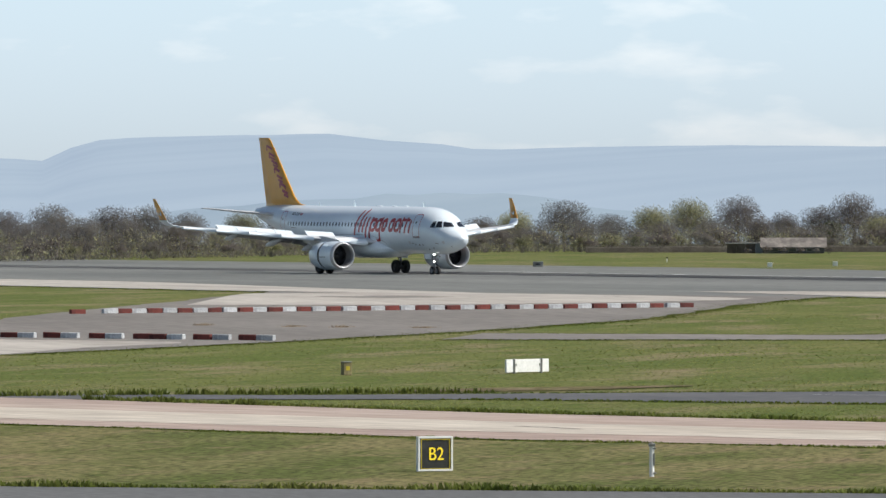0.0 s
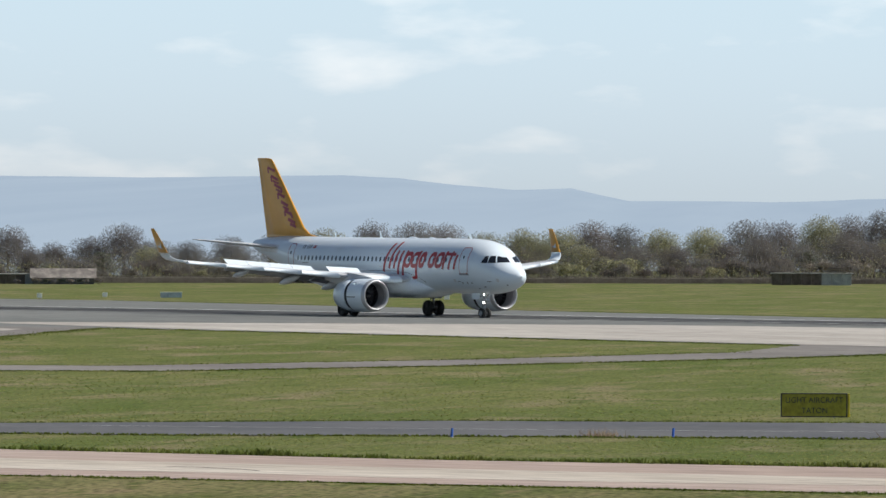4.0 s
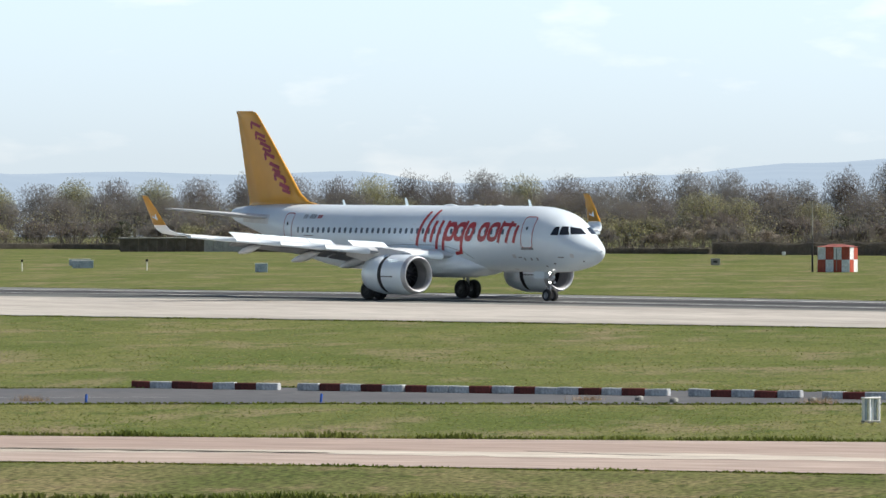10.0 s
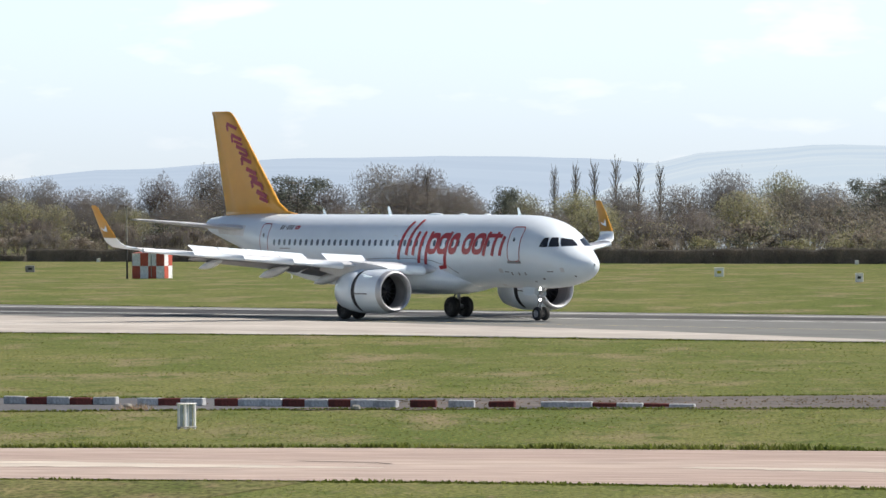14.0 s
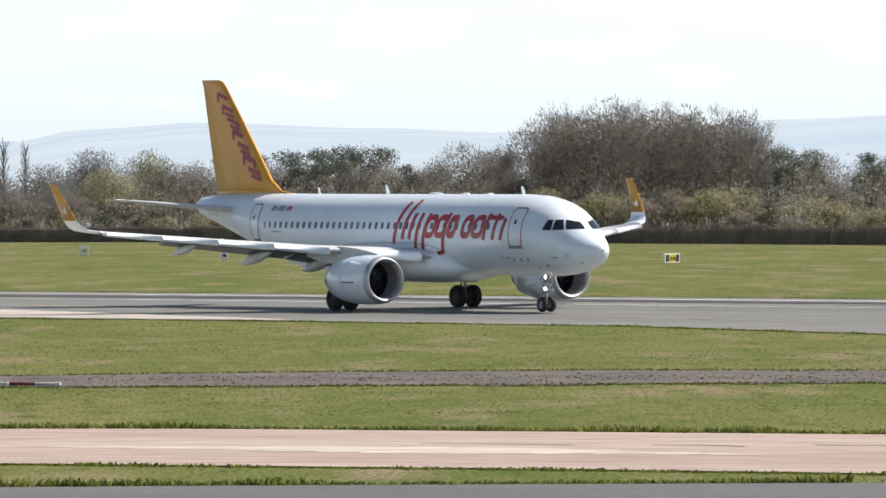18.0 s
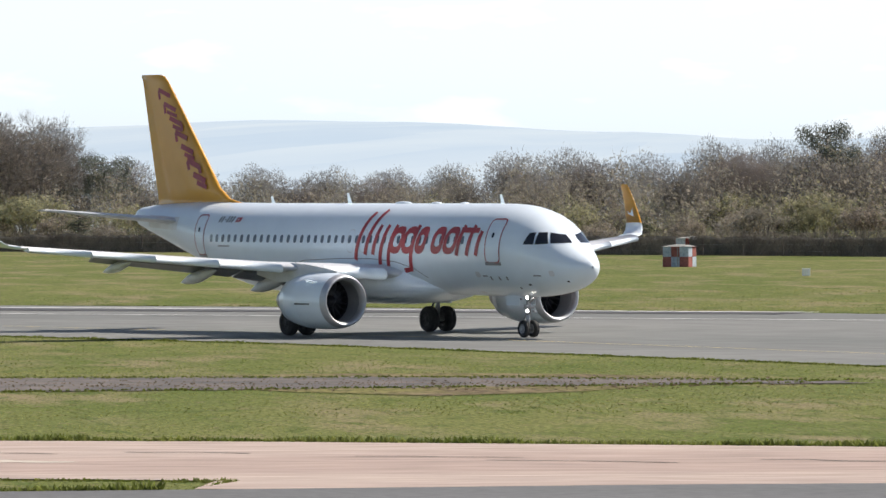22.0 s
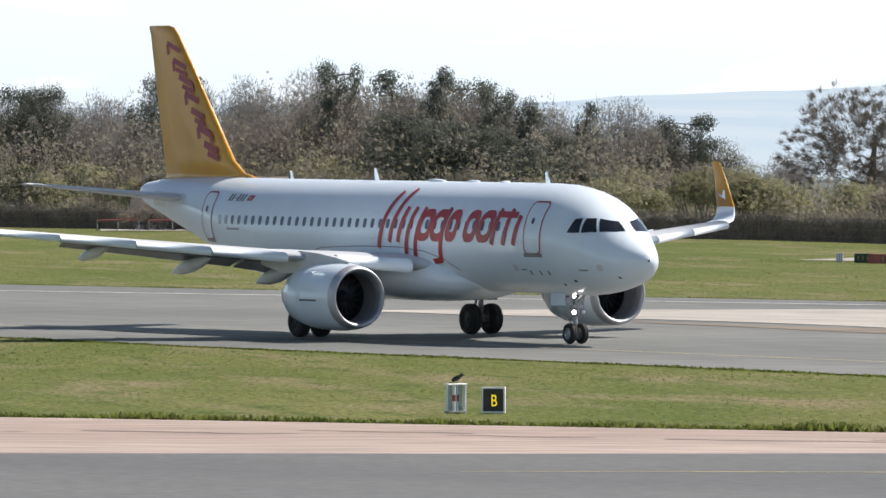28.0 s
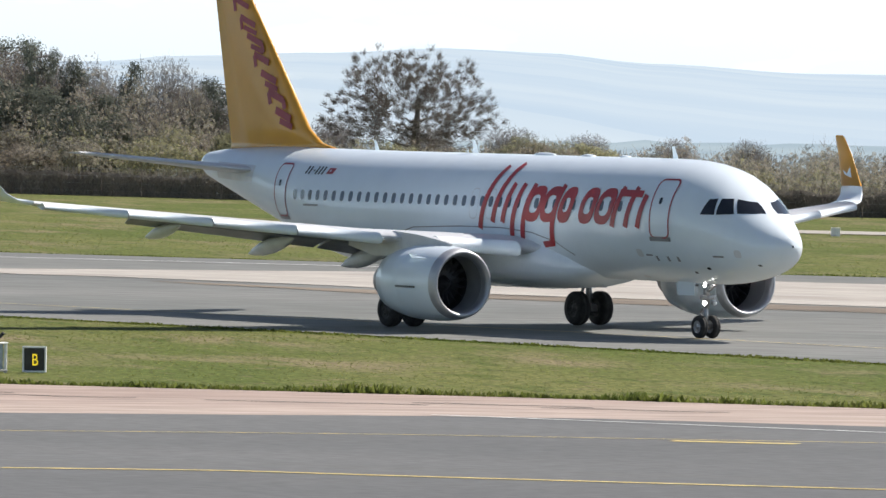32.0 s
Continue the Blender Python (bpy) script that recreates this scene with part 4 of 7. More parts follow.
def brushwood(name, b0, b1, count, mat, seed, share, label):
    """The tangle of stems that fills the wood between its trees."""
    rng = random.Random(seed)
    vs, fs = [], []
    for _ in range(count):
        b = rng.uniform(b0, b1)
        d = table(FRONT, b) + rng.uniform(6, 70)
        hmax = crown_height(b, d) * share
        if 30.75 < b < 31.95 and d < 612:
            d += 16.0
        if 22.2 < b < 24.2:
            hmax *= 0.6
        if in_gap(b):
            hmax = min(hmax, 3.4)
        z = rng.uniform(0, max(1.2, hmax))
        z *= 0.55 + 0.6 * (noise.noise(Vector((b * 3.1, d * 0.05, seed))) + 0.5)
        p = polar(b, d, max(0.1, z))
        if rng.random() < 0.72:
            leaf(vs, fs, p, rng.uniform(0.20, 0.52), rng, Vector((rng.gauss(0, 0.7), rng.gauss(0, 0.7), 0.7)))
        else:
            way = Vector((rng.gauss(0, 0.5), rng.gauss(0, 0.5), 1)).normalized()
            blade(vs, fs, p, way, rng.uniform(0.4, 1.0), rng.uniform(0.05, 0.09), rng)
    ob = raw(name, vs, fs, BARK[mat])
    return tagged(ob, label, "brushwood", kind="stuff")


brushwood("brushwood", -4.3, 19.5, 130000, "twig", 5, 0.74, "tangled grey-brown brushwood of the far wood")
brushwood("brushwood", 19.5, 41, 90000, "stalk", 8, 0.84, "tangled pale grey-brown brushwood of the wood")
brushwood("brushwood", -4.3, 19.5, 130000, "brown", 6, 0.72, "tangled brown brushwood of the far wood")
brushwood("brushwood", 19.5, 41, 90000, "rust", 9, 0.80, "tangled brown brushwood of the wood")
brushwood("undergrowth", -4.3, 41, 130000, "olive", 7, 0.55, "low budding undergrowth of the wood")


def hedge(name, b0, b1, h, off, seed, label):
    rng = random.Random(seed)
    vs, fs = [], []
    n = int((b1 - b0) * 10)
    for i in range(n + 1):
        b = b0 + (b1 - b0) * i / n
        d = table(FRONT, b) + off
        hh = h * rng.uniform(0.85, 1.05)
        for dd, z in ((0.3, -0.1), (0.45, hh * 0.8), (0.8, hh * 0.9), (1.2, hh * 0.75), (1.4, -0.1)):
            vs.append(polar(b, d + dd, z))
    for i in range(n):
        for j in range(4):
            p = i * 5 + j
            fs.append((p, p + 5, p + 6, p + 1))
    ob = raw(name, vs, fs, BARK["hedge"])
    tv, tf = [], []
    for _ in range(int((b1 - b0) * 2600)):
        b = rng.uniform(b0, b1)
        d = table(FRONT, b) + off - 0.1 + 1.2 * rng.random() ** 1.6
        blade(tv, tf, polar(b, d, h * rng.random()), Vector((rng.gauss(0, 0.6), rng.gauss(0, 0.6), 1)).normalized(), rng.uniform(0.15, 0.4), 0.05, rng)
    raw("twig_cover", tv, tf, BARK["hedge"], ob)
    return tagged(ob, label, "hedge", kind="stuff")


hedge("hedge", 14.5, 40.5, 1.75, -6, 3, "clipped dark brown hedge along the airfield edge")
hedge("hedge", 1.0, 14.5, 0.9, -4, 4, "low scrubby hedge along the airfield edge")


# ---- the airliner: x ahead, y to its left, origin on the ground under the main gear ----
NOSE = 17.71
BODY = ((0.35, 0.04, 0.04, 3.12), (0.43, 0.28, 0.25, 3.11), (0.65, 0.56, 0.47, 3.08), (1.1, 0.91, 0.77, 3.08), (1.7, 1.24, 1.09, 3.20), (2.4, 1.52, 1.44, 3.40),
        (3.2, 1.72, 1.745, 3.595), (4.2, 1.88, 1.93, 3.72), (5.4, 1.955, 2.015, 3.805), (7.0, 1.975, 2.03, 3.83), (12.0, 1.975, 2.03, 3.835), (18.0, 1.975, 2.03, 3.835),
        (23.5, 1.975, 2.03, 3.835), (26.0, 1.93, 1.94, 3.935), (28.3, 1.74, 1.72, 4.17), (30.6, 1.42, 1.40, 4.52), (32.9, 1.05, 1.05, 4.82), (34.8, 0.72, 0.74, 5.05),
        (36.1, 0.46, 0.50, 5.18), (36.65, 0.30, 0.33, 5.23), (36.85, 0.05, 0.05, 5.24))


def body_at(s):
    """Half width, half height and middle of the fuselage at s metres behind the nose."""
    k = next((i for i in range(1, len(BODY)) if BODY[i][0] >= s), len(BODY) - 1)
    p0, p1, p2, p3 = BODY[max(k - 2, 0)], BODY[k - 1], BODY[k], BODY[min(k + 1, len(BODY) - 1)]
    h = p2[0] - p1[0]
    u = (s - p1[0]) / h
    out = []
    for c in (1, 2, 3):
        m1 = (p2[c] - p0[c]) / (p2[0] - p0[0]) if p2[0] > p0[0] else 0
        m2 = (p3[c] - p1[c]) / (p3[0] - p1[0]) if p3[0] > p1[0] else 0
        out.append((2 * u**3 - 3 * u**2 + 1) * p1[c] + (u**3 - 2 * u**2 + u) * h * m1 + (-2 * u**3 + 3 * u**2) * p2[c] + (u**3 - u**2) * h * m2)
    return out


def skin(s, z, side, off=0.008):
    """The point of the fuselage's skin at station s and height z; side -1 is its right."""
    w, hh, zc = body_at(s)
    k = max(-0.999, min(0.999, (z - zc) / hh))
    c = math.sqrt(1 - k * k)
    return Vector((NOSE - s, side * (w * c + off * c), z + off * k))


def decal(bm, corners, side, off=0.008, nu=2, nv=2):
    """A patch on the fuselage between four (station, height) corners."""
    g = []
    for i in range(nu + 1):
        row = []
        for j in range(nv + 1):
            u, v = i / nu, j / nv
            (a, b), (c, d), (e, f), (p, q) = corners
            s = (a * (1 - u) + c * u) * (1 - v) + (p * (1 - u) + e * u) * v
            z = (b * (1 - u) + d * u) * (1 - v) + (q * (1 - u) + f * u) * v
            row.append(bm.verts.new(skin(s, z, side, off)))
        g.append(row)
    for i in range(nu):
        for j in range(nv):
            f = (g[i][j], g[i + 1][j], g[i + 1][j + 1], g[i][j + 1])
            bm.faces.new(f if side < 0 else f[::-1])


def stroke(bm, pts, width, side, off=0.008):
    """A painted line through (station, height) points on the fuselage."""
    for (a, b), (c, d) in zip(pts, pts[1:]):
        n = max(1, int(math.hypot(c - a, d - b) / 0.13))
        px, pz = -(d - b), (c - a)
        k = width / 2 / math.hypot(px, pz)
        px, pz = px * k, pz * k
        ex, ez = (c - a) * 0.25 * width / math.hypot(c - a, d - b), (d - b) * 0.25 * width / math.hypot(c - a, d - b)
        decal(bm, ((a - ex + px, b - ez + pz), (c + ex + px, d + ez + pz), (c + ex - px, d + ez - pz), (a - ex - px, b - ez - pz)), side, off, n, 1)


def foil(bm, sections, up_side=1, cap=True):
    """A wing through sections of (leading edge x, y, z), chord, thickness and cant in degrees."""
    prof = ((0, 0), (0.02, 0.30), (0.08, 0.62), (0.2, 0.92), (0.4, 1.0), (0.65, 0.72), (0.85, 0.32), (1, 0.03), (1, -0.03), (0.85, -0.12), (0.65, -0.36), (0.4, -0.6), (0.2, -0.62), (0.08, -0.45), (0.02, -0.24))
    rows = []
    for (x, y, z), chord, thick, cant in sections:
        c = radians(cant) * (1 if y >= 0 else -1)
        up = Vector((0, -math.sin(c), math.cos(c)))
        rows.append([bm.verts.new(Vector((x - u * chord, y, z)) + up * (v * thick / 2)) for u, v in prof])
    n = len(prof)
    flip = sections[-1][0][1] < sections[0][0][1]
    for a, b in zip(rows, rows[1:]):
        for k in range(n):
            f = (a[k], a[(k + 1) % n], b[(k + 1) % n], b[k])
            bm.faces.new(f if flip else f[::-1])
    if cap:
        bm.faces.new(rows[-1] if not flip else rows[-1][::-1])
        bm.faces.new(rows[0] if flip else rows[0][::-1])
    return rows


plane = new("airliner")
tagged(plane, "white twin-engined airliner with a yellow tail rolling on the runway", "airliner")


def build_body():
    bm = bmesh.new()
    st = [0.35, 0.38, 0.43, 0.52, 0.65, 0.85, 1.1, 1.4, 1.7, 2.0, 2.4, 2.8, 3.2, 3.7, 4.2, 4.8, 5.4, 6.2, 7.0] + [8 + k for k in range(16)] + [24.5, 25.5, 26.5, 27.5, 28.5, 29.5, 30.5, 31.5, 32.5, 33.4, 34.2, 34.8, 35.5, 36.1, 36.4, 36.65, 36.78, 36.85]
    seg, prev = 56, None
    for s in st:
        w, hh, zc = body_at(s)
        ring = [bm.verts.new((NOSE - s, w * math.sin(2 * math.pi * k / seg), zc + hh * math.cos(2 * math.pi * k / seg))) for k in range(seg)]
        if prev:
            for k in range(seg):
                bm.faces.new((prev[k], ring[k], ring[(k + 1) % seg], prev[(k + 1) % seg]))
        prev = ring
    fus = part("fuselage", bm, M["paint"], plane, "white fuselage", True)
    # belly fairing
    bm = bmesh.new()
    prev = None
    for s, w, h, zc in ((10.2, 0.9, 0.2, 2.15), (11.2, 1.6, 0.6, 2.2), (12.3, 2.02, 0.85, 2.3), (14, 2.22, 0.95, 2.32), (17.5, 2.22, 0.95, 2.32), (20, 2.05, 0.85, 2.35), (21.6, 1.5, 0.5, 2.3), (22.8, 0.7, 0.15, 2.1)):
        ring = [bm.verts.new((NOSE - s, w * math.copysign(abs(math.sin(a)) ** 0.75, math.sin(a)), zc + h * math.copysign(abs(math.cos(a)) ** 0.8, math.cos(a)))) for a in (2 * math.pi * k / 28 for k in range(28))]
        if prev:
            for k in range(28):
                bm.faces.new((prev[k], ring[k], ring[(k + 1) % 28], prev[(k + 1) % 28]))
        prev = ring
    part("belly_fairing", bm, M["paint"], plane, "", True)
    for sy in (-1, 1):
        bm = bmesh.new()
        stroke(bm, [(21.5, 3.0), (20, 3.32), (17, 3.42), (14.5, 3.42), (12.7, 3.30), (11.4, 3.02), (10.6, 2.6)], 0.035, sy, 0.012)
        part("panel_seam", bm, M["mid_grey"], plane)
    return fus


def ring_patch(bm, s, z, w, h, side, off, lean=0.0, n=12, inner=0.0, power=0.6):
    """A rounded patch (or, with inner, a rounded ring) on the fuselage."""
    def rim(k, f):
        a = 2 * math.pi * k / n
        cx, cz = math.copysign(abs(math.cos(a)) ** power, math.cos(a)) * w / 2 * f, math.copysign(abs(math.sin(a)) ** power, math.sin(a)) * h / 2 * f
        return bm.verts.new(skin(s + cx + lean * cz, z + cz, side, off))
    out = [rim(k, 1) for k in range(n)]
    if inner:
        ins = [rim(k, inner) for k in range(n)]
        for k in range(n):
            f = (out[k], out[(k + 1) % n], ins[(k + 1) % n], ins[k])
            bm.faces.new(f)
    else:
        bm.faces.new(out)


def build_cabin(fus):
    first = None
    zw = 4.28
    for sy in (-1, 1):
        shared = None
        for k in range(42):
            s = 6.9 + k * 0.552
            if s > 28.3:
                continue
            if 24.4 < s:
                bm = bmesh.new()
                ring_patch(bm, s, zw, 0.25, 0.36, sy, 0.010)
                part("cabin_window", bm, M["cabin_glass"], plane)
                continue
            if shared is None:
                bm = bmesh.new()
                ring_patch(bm, s, zw, 0.25, 0.36, sy, 0.010)
                first = part("cabin_window", bm, M["cabin_glass"], plane)
                shared, s0 = first.data, s
            else:
                ob = new("cabin_window", shared)
                ob.parent = plane
                ob.location = (-(s - s0), 0, 0)
        # doors with a red outline, hinged sill and small window
        for s, z, w, h, lean in ((5.18, 4.25, 1.05, 1.92, 0.0), (29.1, 4.42, 0.95, 1.85, 0.0)):
            bm = bmesh.new()
            decal(bm, ((s + w / 2 - 0.06, z - h / 2 + 0.06), (s - w / 2 + 0.06, z - h / 2 + 0.06), (s - w / 2 + 0.06, z + h / 2 - 0.06), (s + w / 2 - 0.06, z + h / 2 - 0.06)), sy, 0.010, 4, 14)
            door = part("door", bm, M["paint"], plane, "white cabin door outlined in dark red")
            bm = bmesh.new()
            r, hw, hh2 = 0.2, w / 2 - 0.02, h / 2 - 0.02
            path = [(s + cx * (hw - r) + r * math.cos(radians(q)), z + cz * (hh2 - r) + r * math.sin(radians(q))) for cx, cz, q0 in ((1, 1, 0), (-1, 1, 90), (-1, -1, 180), (1, -1, 270)) for q in (q0, q0 + 30, q0 + 60, q0 + 90)]
            stroke(bm, path + path[:1], 0.055, sy, 0.018)
            part("outline", bm, M["maroon"] if s > 20 else M["red"], door)
            bm = bmesh.new()
            ring_patch(bm, s + 0.05, z + 0.25, 0.16, 0.22, sy, 0.018)
            part("door_window", bm, M["glass"], door)
            bm = bmesh.new()
            decal(bm, ((s + w / 2 + 0.05, z - h / 2 - 0.10), (s - w / 2 - 0.05, z - h / 2 - 0.10), (s - w / 2 - 0.05, z - h / 2 + 0.04), (s + w / 2 + 0.05, z - h / 2 + 0.04)), sy, 0.02, 2, 1)
            part("sill", bm, M["mid_grey"], door)
        for s in (15.2, 16.2):
            bm = bmesh.new()
            ring_patch(bm, s, 4.2, 0.52, 1.05, sy, 0.009, n=20, inner=0.93)
            part("overwing_exit", bm, M["pale_grey"], plane)
        # flag and registration bars, service hatches
        bm = bmesh.new()
        decal(bm, ((26.15, 5.02), (25.72, 5.02), (25.66, 5.22), (26.09, 5.22)), sy, 0.012, 1, 1)
        flag = part("flag", bm, M["red"], plane, "small red flag with a white spot")
        bm = bmesh.new()
        ring_patch(bm, 25.93, 5.12, 0.09, 0.09, sy, 0.018, n=8)
        part("flag_spot", bm, M["paint"], flag)
        for k in range(6):
            a = 27.55 - k * 0.22 - (0.02 if k > 1 else 0)
            bm = bmesh.new()
            if k == 2:
                stroke(bm, [(a, 5.12), (a - 0.10, 5.12)], 0.045, sy, 0.012)
            else:
                stroke(bm, [(a, 5.02), (a - 0.05, 5.24)], 0.10, sy, 0.012)
            part("registration_bar", bm, M["black"], plane, "dark registration mark")
        bm = bmesh.new()
        for k in range(9):
            stroke(bm, [(27.2 - k * 0.12, 3.93), (27.12 - k * 0.12, 3.93)], 0.07, sy, 0.012)
        for s, z, w, h in ((6.1, 2.72, 0.34, 0.05), (5.72, 2.62, 0.05, 0.16), (5.1, 2.62, 0.05, 0.16), (4.55, 2.62, 0.05, 0.16), (2.55, 2.75, 0.42, 0.06)):
            b2 = bmesh.new()
            stroke(b2, [(s + w / 2, z), (s - w / 2, z)], h, sy, 0.012)
            part("stencil_mark", b2, M["mid_grey"], plane)
        part("stencil_bars", bm, M["mid_grey"], plane)
        for s, z, w, h in ((6.6, 2.78, 0.36, 0.26), (1.75, 2.85, 0.26, 0.26), (7.4, 1.98, 0.36, 0.1), (3.3, 2.35, 0.18, 0.08), (4.1, 2.2, 0.14, 0.07), (1.2, 2.5, 0.10, 0.06)):
            bm = bmesh.new()
            ring_patch(bm, s, z, w, h, sy, 0.011, n=10)
            part("hatch", bm, M["pale_grey"] if w > 0.2 else M["black"], plane)
        # cockpit panes
        for a, b, c, d in (((3.24, 4.10), (2.70, 4.10), (2.84, 4.62), (3.10, 4.60)), ((2.64, 4.10), (2.10, 4.13), (2.44, 4.62), (2.74, 4.62)), ((2.03, 4.14), (1.54, 4.15), (2.00, 4.51), (2.36, 4.61))):
            bm = bmesh.new()
            decal(bm, (a, b, c, d), sy, 0.012, 4, 4)
            part("cockpit_window", bm, M["glass"], plane, "dark cockpit pane")


def build_lettering():
    """The red slanted marks of the livery, as plain slanted bars and rounded frames."""
    base, top, low, lean, wd = 3.66, 4.86, 3.02, -0.30, 0.25
    for sy in (-1, 1):
        def bar(s, z0, z1):
            bm = bmesh.new()
            stroke(bm, [(s + lean * (z0 - base), z0), (s + lean * (z1 - base), z1)], wd, sy, 0.018)
            part("livery_mark", bm, M["red"], plane, "large slanted red livery mark")

        def frame_mark(ds, w, z0, z1):
            """A slanted rounded frame, its left edge ds behind the row's start."""
            zc, hh = (z0 + z1) / 2, z1 - z0
            bm = bmesh.new()
            ring_patch(bm, 15.80 - ds - w / 2 + lean * (zc - base), zc, w, hh, sy, 0.018, lean, 28, 1 - 2 * 0.24 / w, 0.72)
            part("livery_mark", bm, M["red"], plane, "rounded red livery mark")

        for ds, z0, z1 in ((0.10, 3.42, 5.42), (0.82, base, 5.52), (1.42, base, top), (2.02, low, top), (2.66, low, top), (4.42, low, top), (7.95, base, top), (8.72, base, top), (9.42, base, 4.62)):
            bar(15.80 - ds, z0, z1)
        for ds, w in ((2.62, 0.98), (3.56, 0.98), (4.62, 0.80), (5.85, 0.90), (6.78, 1.02)):
            frame_mark(ds, w, base, top)
        for pts, w in (([(13.95, 2.98), (14.35, 2.90)], 0.20), ([(11.55, 2.98), (12.1, 2.92)], 0.20), ([(7.62, 4.72), (6.35, 4.70)], 0.22)):
            bm = bmesh.new()
            stroke(bm, pts, w, sy, 0.021)
            part("livery_mark", bm, M["red"], plane, "short red livery mark")


def build_tail():
    secs = (((NOSE - 27.4, 5.80), 7.7, 0.10), ((NOSE - 28.9, 6.05), 6.15, 0.50), ((NOSE - 29.75, 6.55), 5.42, 0.52), ((NOSE - 31.0, 8.0), 4.52, 0.46), ((NOSE - 32.75, 10.0), 3.22, 0.34), ((NOSE - 34.1, 11.5), 2.20, 0.24), ((NOSE - 34.45, 11.78), 1.98, 0.20), ((NOSE - 34.8, 11.86), 1.60, 0.10))
    prof = ((0, 0), (0.02, 0.4), (0.08, 0.7), (0.25, 1), (0.5, 0.9), (0.75, 0.55), (1, 0.05), (1, -0.05), (0.75, -0.55), (0.5, -0.9), (0.25, -1), (0.08, -0.7), (0.02, -0.4))

    def build(cut0, cut1):
        bm = bmesh.new()
        rows = [[bm.verts.new((x - (cut0 + (cut1 - cut0) * u) * c, v * t / 2, z)) for u, v in prof] for (x, z), c, t in secs]
        n = len(prof)
        for a, b in zip(rows, rows[1:]):
            for k in range(n):
                bm.faces.new((a[k], b[k], b[(k + 1) % n], a[(k + 1) % n]))
        bm.faces.new(rows[-1])
        bm.faces.new(rows[0][::-1])
        return bm
    fin = part("fin", build(0.0, 1.0), M["yellow"], plane, "yellow tail fin", True)
    # dark red marks down the fin, as plain shapes
    for sy in (-1, 1):
        def on_fin(u, z):
            x0 = NOSE - 31.0 - (z - 8.0) * 0.885
            ch = 4.78 - (z - 8.0) * 0.70
            t = 0.5 * (0.46 - (z - 8) * 0.06)
            k = abs(u - 0.28)
            return Vector((x0 - u * ch, sy * (t * (1 - 0.55 * k * k * 4 * 0.5) + 0.012), z))

        def patch(u0, z0, u1, z1, w):
            a, b = on_fin(u0, z0), on_fin(u1, z1)
            d = (b - a)
            nrm = Vector((-d.z, 0, d.x)).normalized() * (w / 2)
            bm = bmesh.new()
            vs = [bm.verts.new(p) for p in (a + nrm, b + nrm, b - nrm, a - nrm)]
            bm.faces.new(vs)
            part("fin_mark", bm, M["maroon"], fin, "dark red mark on the fin")
        zs = [11.0 - 0.66 * k for k in range(7)]
        for k, z in enumerate(zs):
            u = 0.245 - 0.009 * k
            w = 0.20 + 0.012 * k
            g = 0.5 + 0.02 * k
            c4 = 4.78 - (z - 8.0) * 0.70
            du = 0.68 / c4
            patch(u + du * 0.55, z + 0.16, u - du * 0.60, z - 0.16, w)
            if k in (0, 1, 3, 5):
                patch(u + du * 0.55, z + 0.12, u + du * 0.75, z - 0.30, w * 0.9)
            if k in (1, 2, 4, 6):
                patch(u + du * 0.50, z - 0.22, u - du * 0.45, z - 0.44, w * 0.8)
            if k in (2, 5):
                patch(u - du * 0.60, z - 0.14, u - du * 0.42, z - 0.46, w * 0.9)
    # tailplane
    for sy in (-1, 1):
        bm = bmesh.new()
        foil(bm, (((NOSE - 31.2, sy * 0.35, 4.98), 4.0, 0.44, 0), ((NOSE - 31.6, sy * 0.9, 5.03), 3.65, 0.40, 0), ((NOSE - 34.7, sy * 6.1, 5.58), 1.40, 0.14, 0), ((NOSE - 35.1, sy * 6.22, 5.60), 0.9, 0.06, 0)))
        part("tailplane", bm, M["pale_grey"], plane, "pale grey tailplane", True)
        bm = bmesh.new()
        decal(bm, ((34.9, 4.75), (31.6, 4.62), (31.5, 5.22), (34.8, 5.32)), sy, 0.014, 6, 3)
        part("tailplane_seal", bm, M["pale_grey"], plane)


WING = ((12.1, 1.4, 2.72, 7.0, 0.95), (12.45, 2.1, 2.76, 6.7, 0.86), (14.72, 6.4, 3.10, 4.15, 0.52), (17.2, 11.2, 3.56, 2.95, 0.36), (20.1, 16.8, 4.10, 1.62, 0.19))


def wing_at(y):
    """Leading edge station, height, chord and thickness of the wing at y."""
    for p, q in zip(WING, WING[1:]):
        if y <= q[1] or q is WING[-1]:
            k = (y - p[1]) / (q[1] - p[1])
            return tuple(p[i] + (q[i] - p[i]) * k for i in (0, 2, 3, 4))


SPOILERS, SLEEVES, WHEELS, FANS = [], [], [], []


